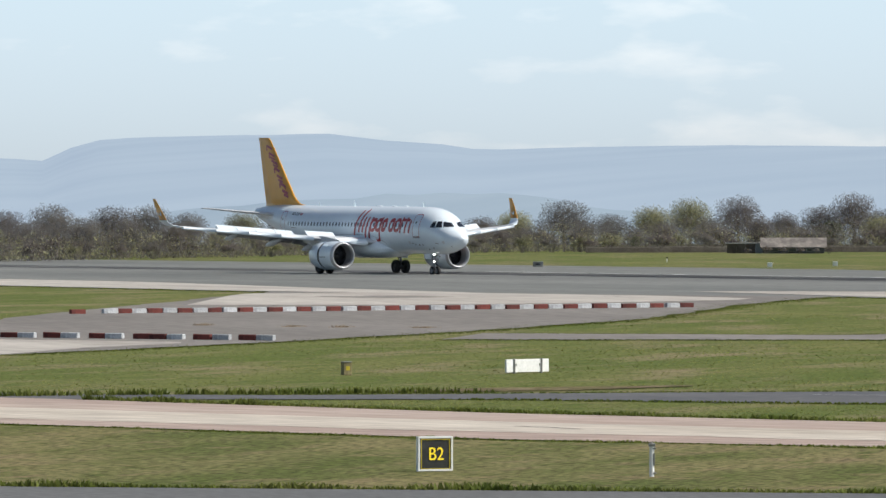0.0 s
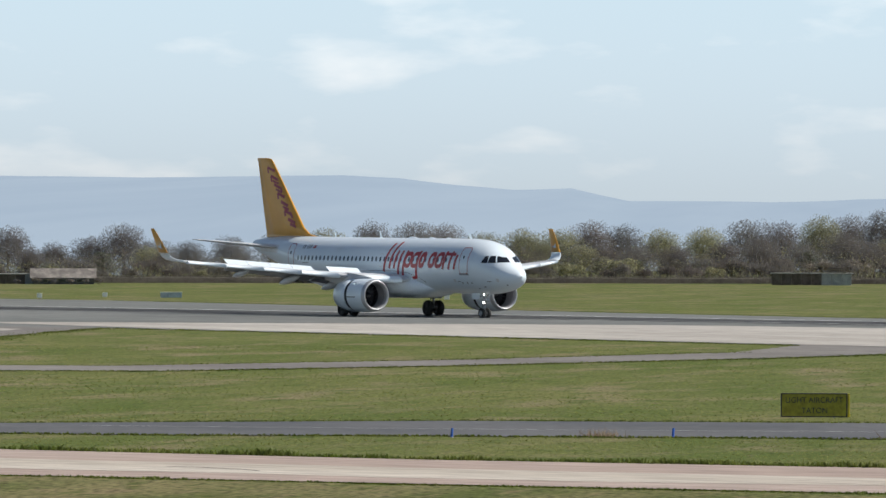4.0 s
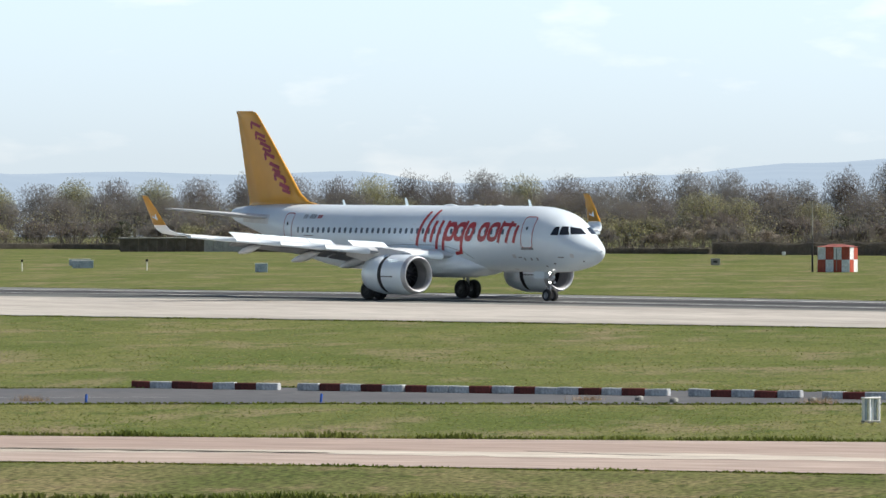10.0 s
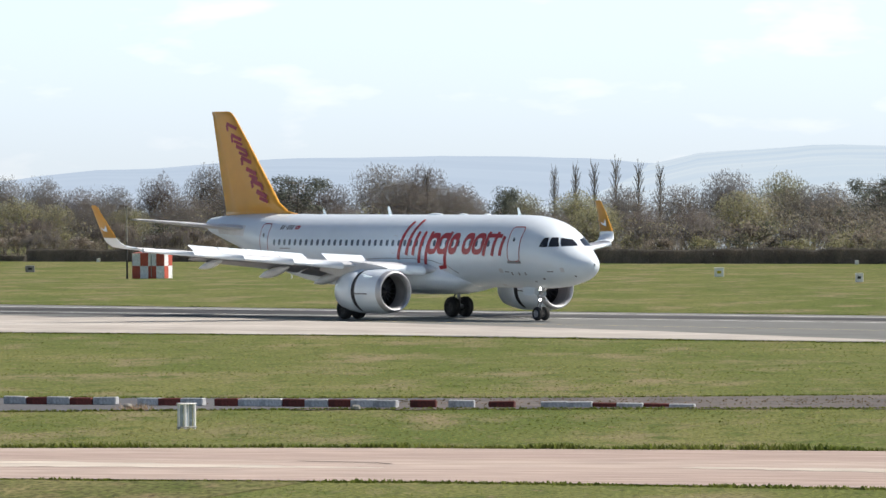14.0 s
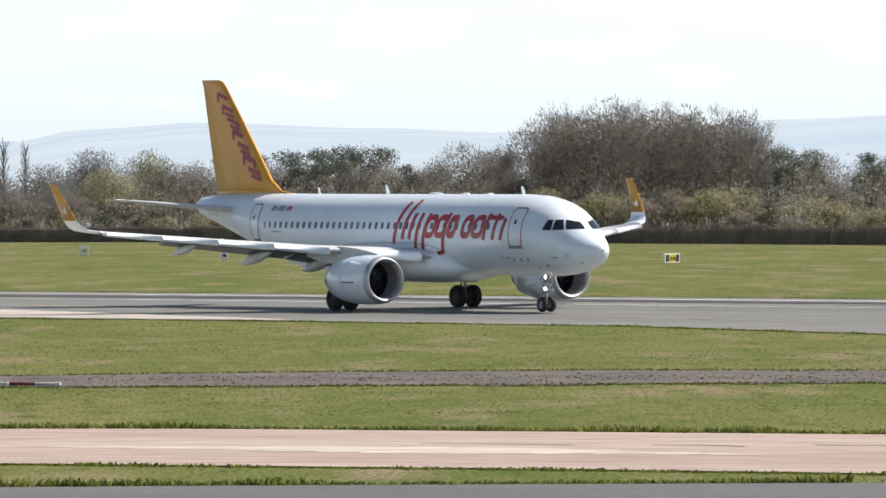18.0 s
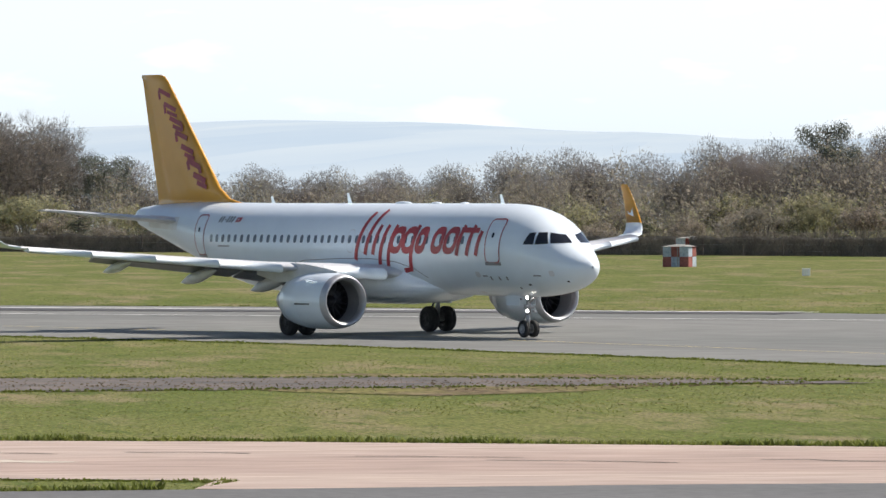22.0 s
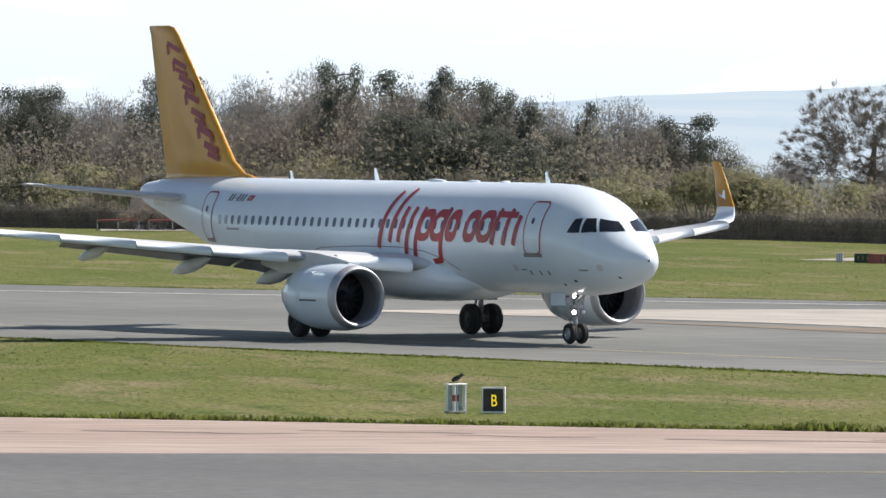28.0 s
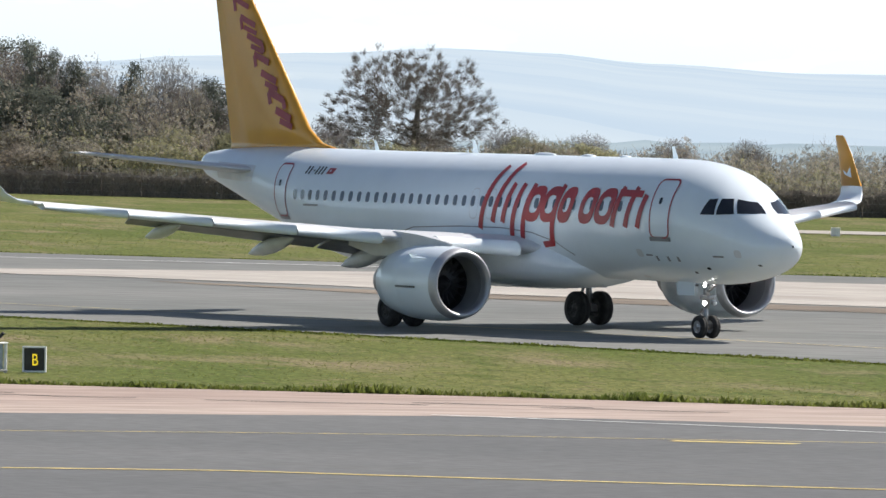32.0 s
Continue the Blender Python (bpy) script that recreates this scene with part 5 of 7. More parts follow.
def build_wing(sy):
    bm = bmesh.new()
    foil(bm, [((NOSE - s, sy * y, z), c, t, 0) for s, y, z, c, t in WING])
    wing = part("wing", bm, M["pale_grey"], plane, "pale grey swept wing", True)
    bm = bmesh.new()
    foil(bm, (((NOSE - 20.1, sy * 16.78, 4.10), 1.64, 0.20, 4), ((NOSE - 20.45, sy * 17.25, 4.20), 1.50, 0.17, 22), ((NOSE - 20.75, sy * 17.52, 4.42), 1.36, 0.15, 48), ((NOSE - 21.0, sy * 17.66, 4.72), 1.24, 0.13, 70)))
    tip = part("wingtip_fence", bm, M["paint"], wing, "upswept wingtip", True)
    bm = bmesh.new()
    foil(bm, (((NOSE - 21.0, sy * 17.662, 4.72), 1.24, 0.14, 70), ((NOSE - 21.9, sy * 17.86, 5.85), 0.82, 0.09, 80), ((NOSE - 22.45, sy * 17.93, 6.46), 0.56, 0.05, 82), ((NOSE - 22.6, sy * 17.94, 6.52), 0.40, 0.02, 82)))
    tipb = part("wingtip_blade", bm, M["yellow"], wing, "yellow wingtip blade", True)
    for e in (-1, 1):
        bm = bmesh.new()
        for pts in (((-21.62, 5.02), (-21.95, 5.10), (-21.80, 5.42)), ((-21.85, 5.12), (-22.22, 5.30), (-22.05, 5.12))):
            bm.faces.new([bm.verts.new((NOSE + x, sy * (17.72 + (z - 5.0) * 0.15) + e * 0.075, z)) for x, z in pts])
        part("wingtip_mark", bm, M["paint"], tipb, "small white mark")
    # leading edge slats
    for y0, y1 in ((2.5, 4.9), (6.6, 9.1), (9.12, 11.6), (11.62, 14.1), (14.12, 16.6)):
        bm = bmesh.new()
        secs = []
        for y in (y0, y1):
            s, z, c, t = wing_at(y)
            secs.append(((NOSE - s + 0.20, sy * y, z - 0.10), 0.15 * c + 0.25, t * 0.62 + 0.16, 0))
        foil(bm, secs)
        part("slat", bm, M["paint"], wing, "white leading edge slat, lowered", True)
    # flaps, hanging down behind the wing
    for y0, y1 in ((2.3, 6.3), (6.45, 12.9)):
        bm = bmesh.new()
        secs = []
        for y in (y0, y1):
            s, z, c, t = wing_at(y)
            secs.append((s + c * 0.86, y, z - 0.06, c * 0.24, t))
        rows = []
        for s, y, z, c, t in secs:
            dn = radians(24)
            prof = ((0, 0), (0.15, 0.16), (0.5, 0.12), (1, 0.0), (0.5, -0.04), (0.15, -0.1))
            rows.append([bm.verts.new((NOSE - s - u * c * math.cos(dn) - v * c * math.sin(dn), sy * y, z - u * c * math.sin(dn) + v * c * math.cos(dn))) for u, v in prof])
        for k in range(6):
            f = (rows[0][k], rows[0][(k + 1) % 6], rows[1][(k + 1) % 6], rows[1][k])
            bm.faces.new(f if sy < 0 else f[::-1])
        bm.faces.new(rows[0])
        bm.faces.new(rows[1][::-1])
        part("flap", bm, M["mid_grey"], wing, "grey lowered flap")
    # flap track fairings
    for y, ln, r in ((5.0, 3.2, 0.30), (8.2, 3.0, 0.27), (11.8, 2.4, 0.22)):
        s, z, c, t = wing_at(y)
        bm = bmesh.new()
        prof = [(0, 0.02), (0.12, 0.45), (0.3, 0.8), (0.5, 1.0), (0.7, 0.85), (0.88, 0.45), (1, 0.03)]
        rg = lathe(bm, [(u * ln, v * r) for u, v in prof], (NOSE - s - c * 0.52, sy * y, z - t * 0.34 - r * 0.45), (-1, 0, -0.20), 12)
        part("flap_fairing", bm, M["pale_grey"], wing, "", True)
    # spoilers, each hinged at its front edge
    for y0, y1 in ((3.0, 5.6), (6.8, 8.3), (8.34, 9.9), (9.94, 11.5), (11.54, 13.1)):
        s0, z0, c0, t0 = wing_at(y0)
        s1, z1, c1, t1 = wing_at(y1)
        f = 0.68
        a, b = Vector((NOSE - s0 - f * c0, sy * y0, z0 + t0 * 0.34)), Vector((NOSE - s1 - f * c1, sy * y1, z1 + t1 * 0.34))
        mid = (a + b) / 2
        bm = bmesh.new()
        ax = (b - a).normalized()
        back = Vector((-1, 0, -0.11))
        nrm = Vector((-0.11, 0, 1)).normalized()
        ln = 0.78 if y0 > 6 else 0.85
        vs = []
        for p in (a, b):
            for q, h in ((0, 0.0), (ln, 0.0), (ln, 0.025), (0, 0.05)):
                vs.append(bm.verts.new(p - mid + back * q + nrm * h))
        for f4 in ((0, 1, 2, 3), (7, 6, 5, 4), (0, 4, 5, 1), (1, 5, 6, 2), (2, 6, 7, 3), (3, 7, 4, 0)):
            bm.faces.new([vs[k] for k in (f4 if sy < 0 else f4[::-1])])
        sp = part("spoiler", bm, M["paint"], wing, "white spoiler panel")
        ax = ax * (1 if ax.y > 0 else -1)      # turn axis to the left, so that a positive turn lifts the rear edge
        SPOILERS.append((sp, mid, ax))
    return wing


def build_engine(sy):
    o = Vector((NOSE - 10.95, sy * 5.75, 1.64))
    bm = bmesh.new()
    lathe(bm, [(1.7, 0.93), (0.9, 0.94), (0.35, 0.92), (0.12, 0.95), (0.02, 1.01), (0.0, 1.05), (0.03, 1.10), (0.14, 1.145), (0.34, 1.185)], o, (-1, 0, 0), 44)
    eng = part("engine", bm, M["metal"], plane, "white engine with a bare metal intake lip", True)
    bm = bmesh.new()
    lathe(bm, [(0.34, 1.188), (0.5, 1.208), (0.9, 1.24), (1.5, 1.255), (2.22, 1.24)], o, (-1, 0, 0), 44)
    part("fan_cowl", bm, M["paint"], eng, "white fan cowl", True)
    bm = bmesh.new()
    lathe(bm, [(0.35, 0.918), (0.9, 0.935), (1.22, 0.928)], o, (-1, 0, 0), 44)
    part("intake_liner", bm, M["mid_grey"], eng, "grey acoustic intake lining", True)
    bm = bmesh.new()
    lathe(bm, [(1.22, 0.928), (1.75, 0.92)], o, (-1, 0, 0), 44)
    lathe(bm, [(1.7, 0.935), (1.72, 0.02)], o, (-1, 0, 0), 44)
    part("fan_casing", bm, M["black"], eng)
    bm = bmesh.new()
    lathe(bm, [(2.0, 1.15), (2.9, 1.12), (3.2, 1.05)], o, (-1, 0, 0), 44)
    part("cascade", bm, M["black"], eng, "dark reverser cascade")
    bm = bmesh.new()
    lathe(bm, [(2.10, 1.16), (2.225, 1.24), (2.7, 1.21), (3.3, 1.12), (3.85, 0.99), (3.86, 0.96), (3.0, 1.05), (2.3, 1.14)], o, (-1, 0, 0), 44)
    sleeve = part("reverser_sleeve", bm, M["paint"], eng, "white sliding reverser sleeve", True)
    SLEEVES.append(sleeve)
    bm = bmesh.new()
    lathe(bm, [(2.6, 0.78), (3.4, 0.78), (4.2, 0.66), (4.75, 0.52), (4.76, 0.48), (4.3, 0.5)], o, (-1, 0, 0), 32)
    lathe(bm, [(4.2, 0.38), (4.8, 0.33), (5.5, 0.05)], o, (-1, 0, 0), 24)
    part("exhaust_nozzle", bm, M["steel"], eng, "bare metal exhaust nozzle", True)
    # fan
    for k in range(18):
        bm = bmesh.new()
        a0 = 2 * math.pi * k / 18
        vs = []
        for r, w, tw in ((0.28, 0.20, 0.5), (0.6, 0.17, 0.8), (0.90, 0.15, 1.05)):
            for e in (-1, 1):
                a = a0 + e * w * 0.5 / r * math.cos(tw)
                vs.append(bm.verts.new((e * 0.5 * w * math.sin(tw), r * math.sin(a), r * math.cos(a))))
        bm.faces.new((vs[0], vs[1], vs[3], vs[2]))
        bm.faces.new((vs[2], vs[3], vs[5], vs[4]))
        fan = part("fan_blade", bm, M["fan"], eng)
        fan.location = o + Vector((-1.25, 0, 0))
    bm = bmesh.new()
    lathe(bm, [(0.0, 0.01), (0.08, 0.10), (0.25, 0.2), (0.45, 0.29)], o + Vector((-0.85, 0, 0)), (-1, 0, 0), 20)
    part("spinner", bm, M["fan"], eng, "", True)
    bm = bmesh.new()
    stroke_pts = [(0, 0), (0.02, 0.10), (0.09, 0.05)]
    for (a, b), (c, d) in zip(stroke_pts, stroke_pts[1:]):
        tube(bm, o + Vector((-0.93 - 0.02, a, b)), o + Vector((-0.97, c, d)), 0.018, 0.018, 5)
    part("spinner_mark", bm, M["paint"], eng)
    # pylon
    bm = bmesh.new()
    prev = None
    for s, zb, zt, w in ((11.7, 2.90, 2.94, 0.05), (12.4, 2.7, 3.08, 0.26), (13.6, 2.5, 3.22, 0.34), (14.9, 2.45, 3.30, 0.36), (16.2, 2.45, 3.15, 0.32), (18.0, 2.75, 2.95, 0.08)):
        ring = [bm.verts.new((NOSE - s, sy * 5.75 + dy * w / 2, z)) for dy, z in ((-1, zb), (1, zb), (1, zt), (-1, zt))]
        if prev:
            for k in range(4):
                bm.faces.new((prev[k], prev[(k + 1) % 4], ring[(k + 1) % 4], ring[k]))
        prev = ring
    part("pylon", bm, M["pale_grey"], eng, "pale grey engine pylon")
    # strake and small marks on the cowl
    for e in (-1, 1):
        bm = bmesh.new()
        a = radians(48) * e
        p = lambda x, r: bm.verts.new(o + Vector((-x, r * math.sin(a), r * math.cos(a))))
        bm.faces.new((p(0.75, 1.21), p(1.75, 1.25), p(1.7, 1.46), p(1.35, 1.42)))
        bmesh.ops.solidify(bm, geom=bm.faces[:], thickness=0.03)
        part("strake", bm, M["paint"], eng)
    bm = bmesh.new()
    for k in range(10):
        a = radians(97) * -1
        r = 1.262
        q = [o + Vector((-(1.05 + 0.12 * k + dx), r * math.sin(a + dz), r * math.cos(a + dz))) for dx, dz in ((0, 0), (0.09, 0), (0.09, 0.055), (0, 0.055))]
        bm.faces.new([bm.verts.new(v) for v in q])
    part("cowl_mark", bm, M["black"], eng)
    return eng


def wheel_pair(name, x, y, r, w, gap, parent):
    """Two wheels on one axle, which turn together."""
    bm = bmesh.new()
    tube(bm, (0, -gap / 2 - 0.05, 0), (0, gap / 2 + 0.05, 0), 0.10 * r / 0.58 + 0.02, sides=10)
    axle = part(name, bm, M["steel"], parent, "wheels on one axle")
    for e in (-1, 1):
        bm = bmesh.new()
        prof = [(-w / 2, 0.55 * r), (-w / 2, 0.84 * r), (-0.42 * w, 0.93 * r), (-0.28 * w, 0.985 * r), (-0.12 * w, r), (-0.10 * w, 0.985 * r), (0.10 * w, 0.985 * r), (0.12 * w, r), (0.28 * w, 0.985 * r), (0.42 * w, 0.93 * r), (w / 2, 0.84 * r), (w / 2, 0.55 * r)]
        lathe(bm, prof, (0, e * gap / 2, 0), (0, 1, 0), 32)
        part("tyre", bm, M["tyre"], axle, "black tyre", True)
        bm = bmesh.new()
        lathe(bm, [(-0.44 * w, 0.56 * r), (-0.36 * w, 0.46 * r), (-0.30 * w, 0.22 * r), (-0.42 * w, 0.16 * r), (-0.42 * w, 0.01)], (0, e * gap / 2, 0), (0, 1, 0), 24)
        lathe(bm, [(0.44 * w, 0.56 * r), (0.36 * w, 0.46 * r), (0.30 * w, 0.22 * r), (0.42 * w, 0.16 * r), (0.42 * w, 0.01)], (0, e * gap / 2, 0), (0, 1, 0), 24)
        for k in range(8):
            a = 2 * math.pi * k / 8
            for q in (-1, 1):
                box(bm, 0.36 * r * math.cos(a), e * gap / 2 + q * 0.34 * w, 0.36 * r * math.sin(a), 0.07 * r / 0.58, 0.03, 0.07 * r / 0.58)
        part("rim", bm, M["steel"] if r < 0.5 else M["dark_rim"], axle, "grey metal rim", True)
    axle.location = (x, y, r)
    WHEELS.append((axle, Vector((x, y, r)), r))
    return axle


def build_gear():
    for sy in (-1, 1):
        bm = bmesh.new()
        tube(bm, (0, sy * 3.8, 0.62), (0, sy * 3.8, 1.7), 0.11, 0.11, 12)
        tube(bm, (0, sy * 3.8, 1.5), (0.05, sy * 3.75, 2.9), 0.17, 0.17, 12)
        tube(bm, (0, sy * 3.8, 2.0), (0.05, sy * 2.3, 2.6), 0.08, 0.08, 8)
        tube(bm, (-0.15, sy * 3.8, 0.75), (-0.42, sy * 3.8, 1.15), 0.05, 0.05, 6)
        tube(bm, (-0.42, sy * 3.8, 1.15), (-0.15, sy * 3.8, 1.6), 0.05, 0.05, 6)
        box(bm, 0, sy * 3.8, 0.6, 0.3, 0.5, 0.26, 0.04)
        g = part("main_gear", bm, M["steel"], plane, "grey main landing gear leg", True)
        bm = bmesh.new()
        box(bm, 0.1, sy * 4.12, 2.05, 1.1, 0.05, 1.5, 0.02)
        part("gear_door", bm, M["paint"], g, "white gear door")
        wheel_pair("wheel_pair", 0, sy * 3.8, 0.585, 0.44, 0.93, plane)
    x = 12.5
    bm = bmesh.new()
    tube(bm, (x, 0, 0.38), (x, 0, 1.15), 0.07, 0.07, 10)
    tube(bm, (x, 0, 1.0), (x + 0.05, 0, 2.2), 0.11, 0.11, 10)
    tube(bm, (x, 0, 1.5), (x + 1.2, 0, 2.15), 0.06, 0.06, 8)
    tube(bm, (x - 0.1, 0, 0.5), (x - 0.32, 0, 0.82), 0.035, 0.035, 6)
    tube(bm, (x - 0.32, 0, 0.82), (x - 0.1, 0, 1.1), 0.035, 0.035, 6)
    box(bm, x + 0.06, 0, 1.35, 0.12, 0.55, 0.16, 0.03)
    g = part("nose_gear", bm, M["steel"], plane, "grey nose landing gear leg", True)
    for sy in (-1, 1):
        bm = bmesh.new()
        box(bm, x - 0.55, sy * 0.42, 1.72, 1.0, 0.03, 0.66, 0.01)
        part("gear_door", bm, M["paint"], g, "white nose gear door")
    for sy, z, r in ((-1, 1.74, 0.07), (1, 1.74, 0.07), (-1, 1.16, 0.085), (1, 1.16, 0.085)):
        bm = bmesh.new()
        lathe(bm, [(0.0, r), (-0.1, r * 0.8), (-0.16, 0.02)], (x + 0.2, sy * 0.2, z), (1, 0, 0), 14)
        li = part("landing_light", bm, M["steel"], g, "", True)
        bm = bmesh.new()
        lathe(bm, [(0.0, r * 0.97), (0.02, 0.6 * r), (0.03, 0.01)], (x + 0.2, sy * 0.2, z), (1, 0, 0), 14)
        part("lens", bm, M["lamp"] if (sy < 0) else M["metal"], li, "lit white lamp lens" if sy < 0 else "", True)
    wheel_pair("wheel_pair", x, 0, 0.38, 0.22, 0.50, plane)


def build_antennas():
    for s, h, l in ((6.9, 0.42, 0.32), (18.9, 0.48, 0.34), (25.2, 0.34, 0.28), (11.0, -0.25, 0.3)):
        w, hh, zc = body_at(s)
        bm = bmesh.new()
        z = zc + math.copysign(hh - 0.02, h)
        vs = [(NOSE - s, 0, z), (NOSE - s - l, 0, z), (NOSE - s - l * 1.25, 0, z + h), (NOSE - s - l * 0.75, 0, z + h)]
        bm.faces.new([bm.verts.new(v) for v in vs])
        bmesh.ops.solidify(bm, geom=bm.faces[:], thickness=0.04)
        part("antenna", bm, M["paint"], plane, "small white blade antenna")
    for s, l, hgt in ((14.8, 1.3, 0.10), (12.2, 0.7, 0.08), (10.0, 0.4, 0.07)):
        w, hh, zc = body_at(s)
        bm = bmesh.new()
        bmesh.ops.create_icosphere(bm, subdivisions=2, radius=1, matrix=Matrix.Translation((NOSE - s, 0, zc + hh - 0.01)) @ Matrix.Diagonal((l / 2, 0.22, hgt, 1)))
        part("radome", bm, M["paint"], plane, "", True)


fuselage = build_body()
build_cabin(fuselage)
build_lettering()
build_tail()
for sy in (-1, 1):
    build_wing(sy)
    build_engine(sy)
build_gear()
build_antennas()


# ---- things on the airfield ----
M.update(
    sign_black=mottled("sign_black", (0.022, 0.022, 0.020), (0.040, 0.040, 0.036), 2, 0.5, fine=9),
    sign_white=mottled("sign_white", (0.78, 0.78, 0.76), (0.86, 0.86, 0.84), 2, 0.5, fine=9, grain=(0.9, 1.05)),
    sign_yellow=mottled("sign_yellow", (0.50, 0.40, 0.015), (0.60, 0.48, 0.03), 2, 0.5, fine=9, grain=(0.9, 1.05)),
    sign_glow=principled("lit_yellow_letters", (0.6, 0.45, 0.02), 0.5, emit=(0.95, 0.72, 0.03), power=0.55),
    sign_red=mottled("sign_red", (0.27, 0.075, 0.06), (0.35, 0.11, 0.09), 2, 0.6, fine=9),
    sign_green=mottled("sign_green", (0.02, 0.05, 0.03), (0.04, 0.08, 0.04), 2, 0.6, fine=9),
    blue=mottled("marker_blue", (0.015, 0.09, 0.42), (0.03, 0.13, 0.52), 3, 0.5, fine=9),
    box_blue=mottled("cabinet_pale_blue", (0.30, 0.37, 0.44), (0.42, 0.49, 0.55), 2, 0.6, fine=9),
    kerb_red=mottled("kerb_red_paint", (0.10, 0.022, 0.017), (0.17, 0.036, 0.028), 1.5, 0.8, fine=11, ob_random=0.3),
    kerb_white=mottled("kerb_white_paint", (0.35, 0.37, 0.39), (0.57, 0.58, 0.59), 1.5, 0.8, fine=11, ob_random=0.14),
    hut_red=mottled("hut_red_paint", (0.34, 0.055, 0.03), (0.44, 0.08, 0.045), 1.2, 0.6, fine=9),
    hut_white=mottled("hut_white_paint", (0.62, 0.64, 0.66), (0.76, 0.77, 0.78), 1.2, 0.6, fine=9),
    orange=mottled("orange_paint", (0.46, 0.15, 0.09), (0.56, 0.21, 0.13), 2, 0.6, fine=9),
    grey_box=mottled("weathered_grey", (0.22, 0.22, 0.20), (0.32, 0.32, 0.30), 2, 0.8, fine=9),
    olive_box=mottled("weathered_olive", (0.20, 0.17, 0.08), (0.28, 0.24, 0.12), 2, 0.8, fine=9),
    wood=mottled("dark_weathered_wood", (0.085, 0.068, 0.056), (0.14, 0.115, 0.095), 1.5, 0.9, fine=9),
    feather=mottled("black_feathers", (0.008, 0.008, 0.010), (0.020, 0.020, 0.024), 4, 0.5, fine=20),
    roof=mottled("brown_roof_tiles", (0.17, 0.13, 0.10), (0.30, 0.25, 0.20), 0.7, 0.9, fine=4),
    wall=mottled("pale_rendered_wall", (0.45, 0.43, 0.40), (0.58, 0.56, 0.52), 0.6, 0.9, fine=5),
    brick=mottled("red_brown_brick", (0.20, 0.10, 0.07), (0.28, 0.15, 0.11), 0.8, 0.9, fine=8),
    slate=mottled("dark_slate", (0.05, 0.052, 0.058), (0.09, 0.092, 0.10), 0.8, 0.7, fine=6),
    pane=principled("window_pane", (0.03, 0.035, 0.04), 0.08, coat=0.4),
)


def stand(ob, x, y, turn=0.0, up=0.0):
    """Sets a thing on the ground, its front (-y) turned to the viewpoint plus a few degrees."""
    ob.matrix_basis = Matrix.Translation(lie(x, y, up)) @ Matrix.Rotation(-math.atan2(x, y) + radians(turn), 4, "Z")
    return ob


def lettering(text, size, material, parent, x, y, z, label="", stretch=1.0):
    cu = bpy.data.curves.new("lettering", "FONT")
    cu.body, cu.size, cu.align_x, cu.align_y, cu.extrude = text, size, "CENTER", "CENTER", 0.006
    tmp = new("lettering", cu)
    me = bpy.data.meshes.new_from_object(tmp)
    bpy.data.objects.remove(tmp)
    me.materials.clear()
    me.materials.append(material)
    ob = new("lettering", me)
    ob.parent = parent
    ob.matrix_basis = Matrix.Translation((x, y, z)) @ Matrix.Rotation(radians(90), 4, "X") @ Matrix.Diagonal((stretch, 1, 1, 1))
    if label:
        ob["label"] = label
    return ob


def panel_sign(name, w, h, face, rim, label, lift=0.0, rim_w=0.06, depth=0.14):
    """A boxed sign: face, rim of four rails, two legs."""
    root = new(name)
    tagged(root, label, "sign")
    bm = bmesh.new()
    box(bm, 0, 0, lift + h / 2, w - 0.01, depth, h - 0.01, 0.01)
    part("face", bm, face, root)
    for x, z, sx, sz in ((0, lift + rim_w / 2, w, rim_w), (0, lift + h - rim_w / 2, w, rim_w), (-w / 2 + rim_w / 2, lift + h / 2, rim_w, h - 2 * rim_w), (w / 2 - rim_w / 2, lift + h / 2, rim_w, h - 2 * rim_w)):
        bm = bmesh.new()
        box(bm, x, -0.012, z, sx, depth + 0.02, sz, 0.006)
        part("rim", bm, rim, root)
    for e in (-1, 1):
        bm = bmesh.new()
        tube(bm, (e * w * 0.3, 0.03, -0.1), (e * w * 0.3, 0.03, lift + 0.05), 0.03, sides=8)
        part("leg", bm, M["steel"], root)
    return root


b2 = panel_sign("taxiway_sign", 1.06, 0.98, M["sign_black"], M["sign_white"], "black taxiway sign with yellow letters and a white frame", 0.03, 0.055)
lettering("B2", 0.52, M["sign_glow"], b2, 0.02, -0.085, 0.50, "yellow letters", 0.88)
bm = bmesh.new()
for x, z, sx, sz in ((0, 0.10, 0.86, 0.02), (0, 0.925, 0.86, 0.02), (-0.43, 0.51, 0.02, 0.84), (0.43, 0.51, 0.02, 0.84)):
    box(bm, x, -0.08, z, sx, 0.02, sz)
part("yellow_border", bm, M["sign_yellow"], b2)
stand(b2, -203.1, 110.0, 22)
bs = panel_sign("taxiway_sign", 0.68, 0.74, M["sign_black"], M["sign_white"], "small black taxiway sign with a yellow letter", 0.02, 0.05)
lettering("B", 0.48, M["sign_glow"], bs, 0.02, -0.085, 0.36, "yellow letter", 0.72)
stand(bs, -109.7, 205.0, -6)
# yellow darkened to olive: the shade on the face is in the colour
M["sign_yellow_shaded"] = mottled("shaded_yellow_sign", (0.27, 0.24, 0.012), (0.34, 0.30, 0.02), 1.5, 0.5, fine=7)
la = panel_sign("club_sign", 2.62, 0.94, M["sign_yellow_shaded"], M["sign_black"], "yellow information sign with black letters in the grass", 0.04, 0.045)
lettering("LIGHT AIRCRAFT", 0.31, M["sign_black"], la, 0, -0.082, 0.70, "black letters", 0.96)
lettering("TATON", 0.31, M["sign_black"], la, 0.02, -0.082, 0.29, "black letters", 0.96)
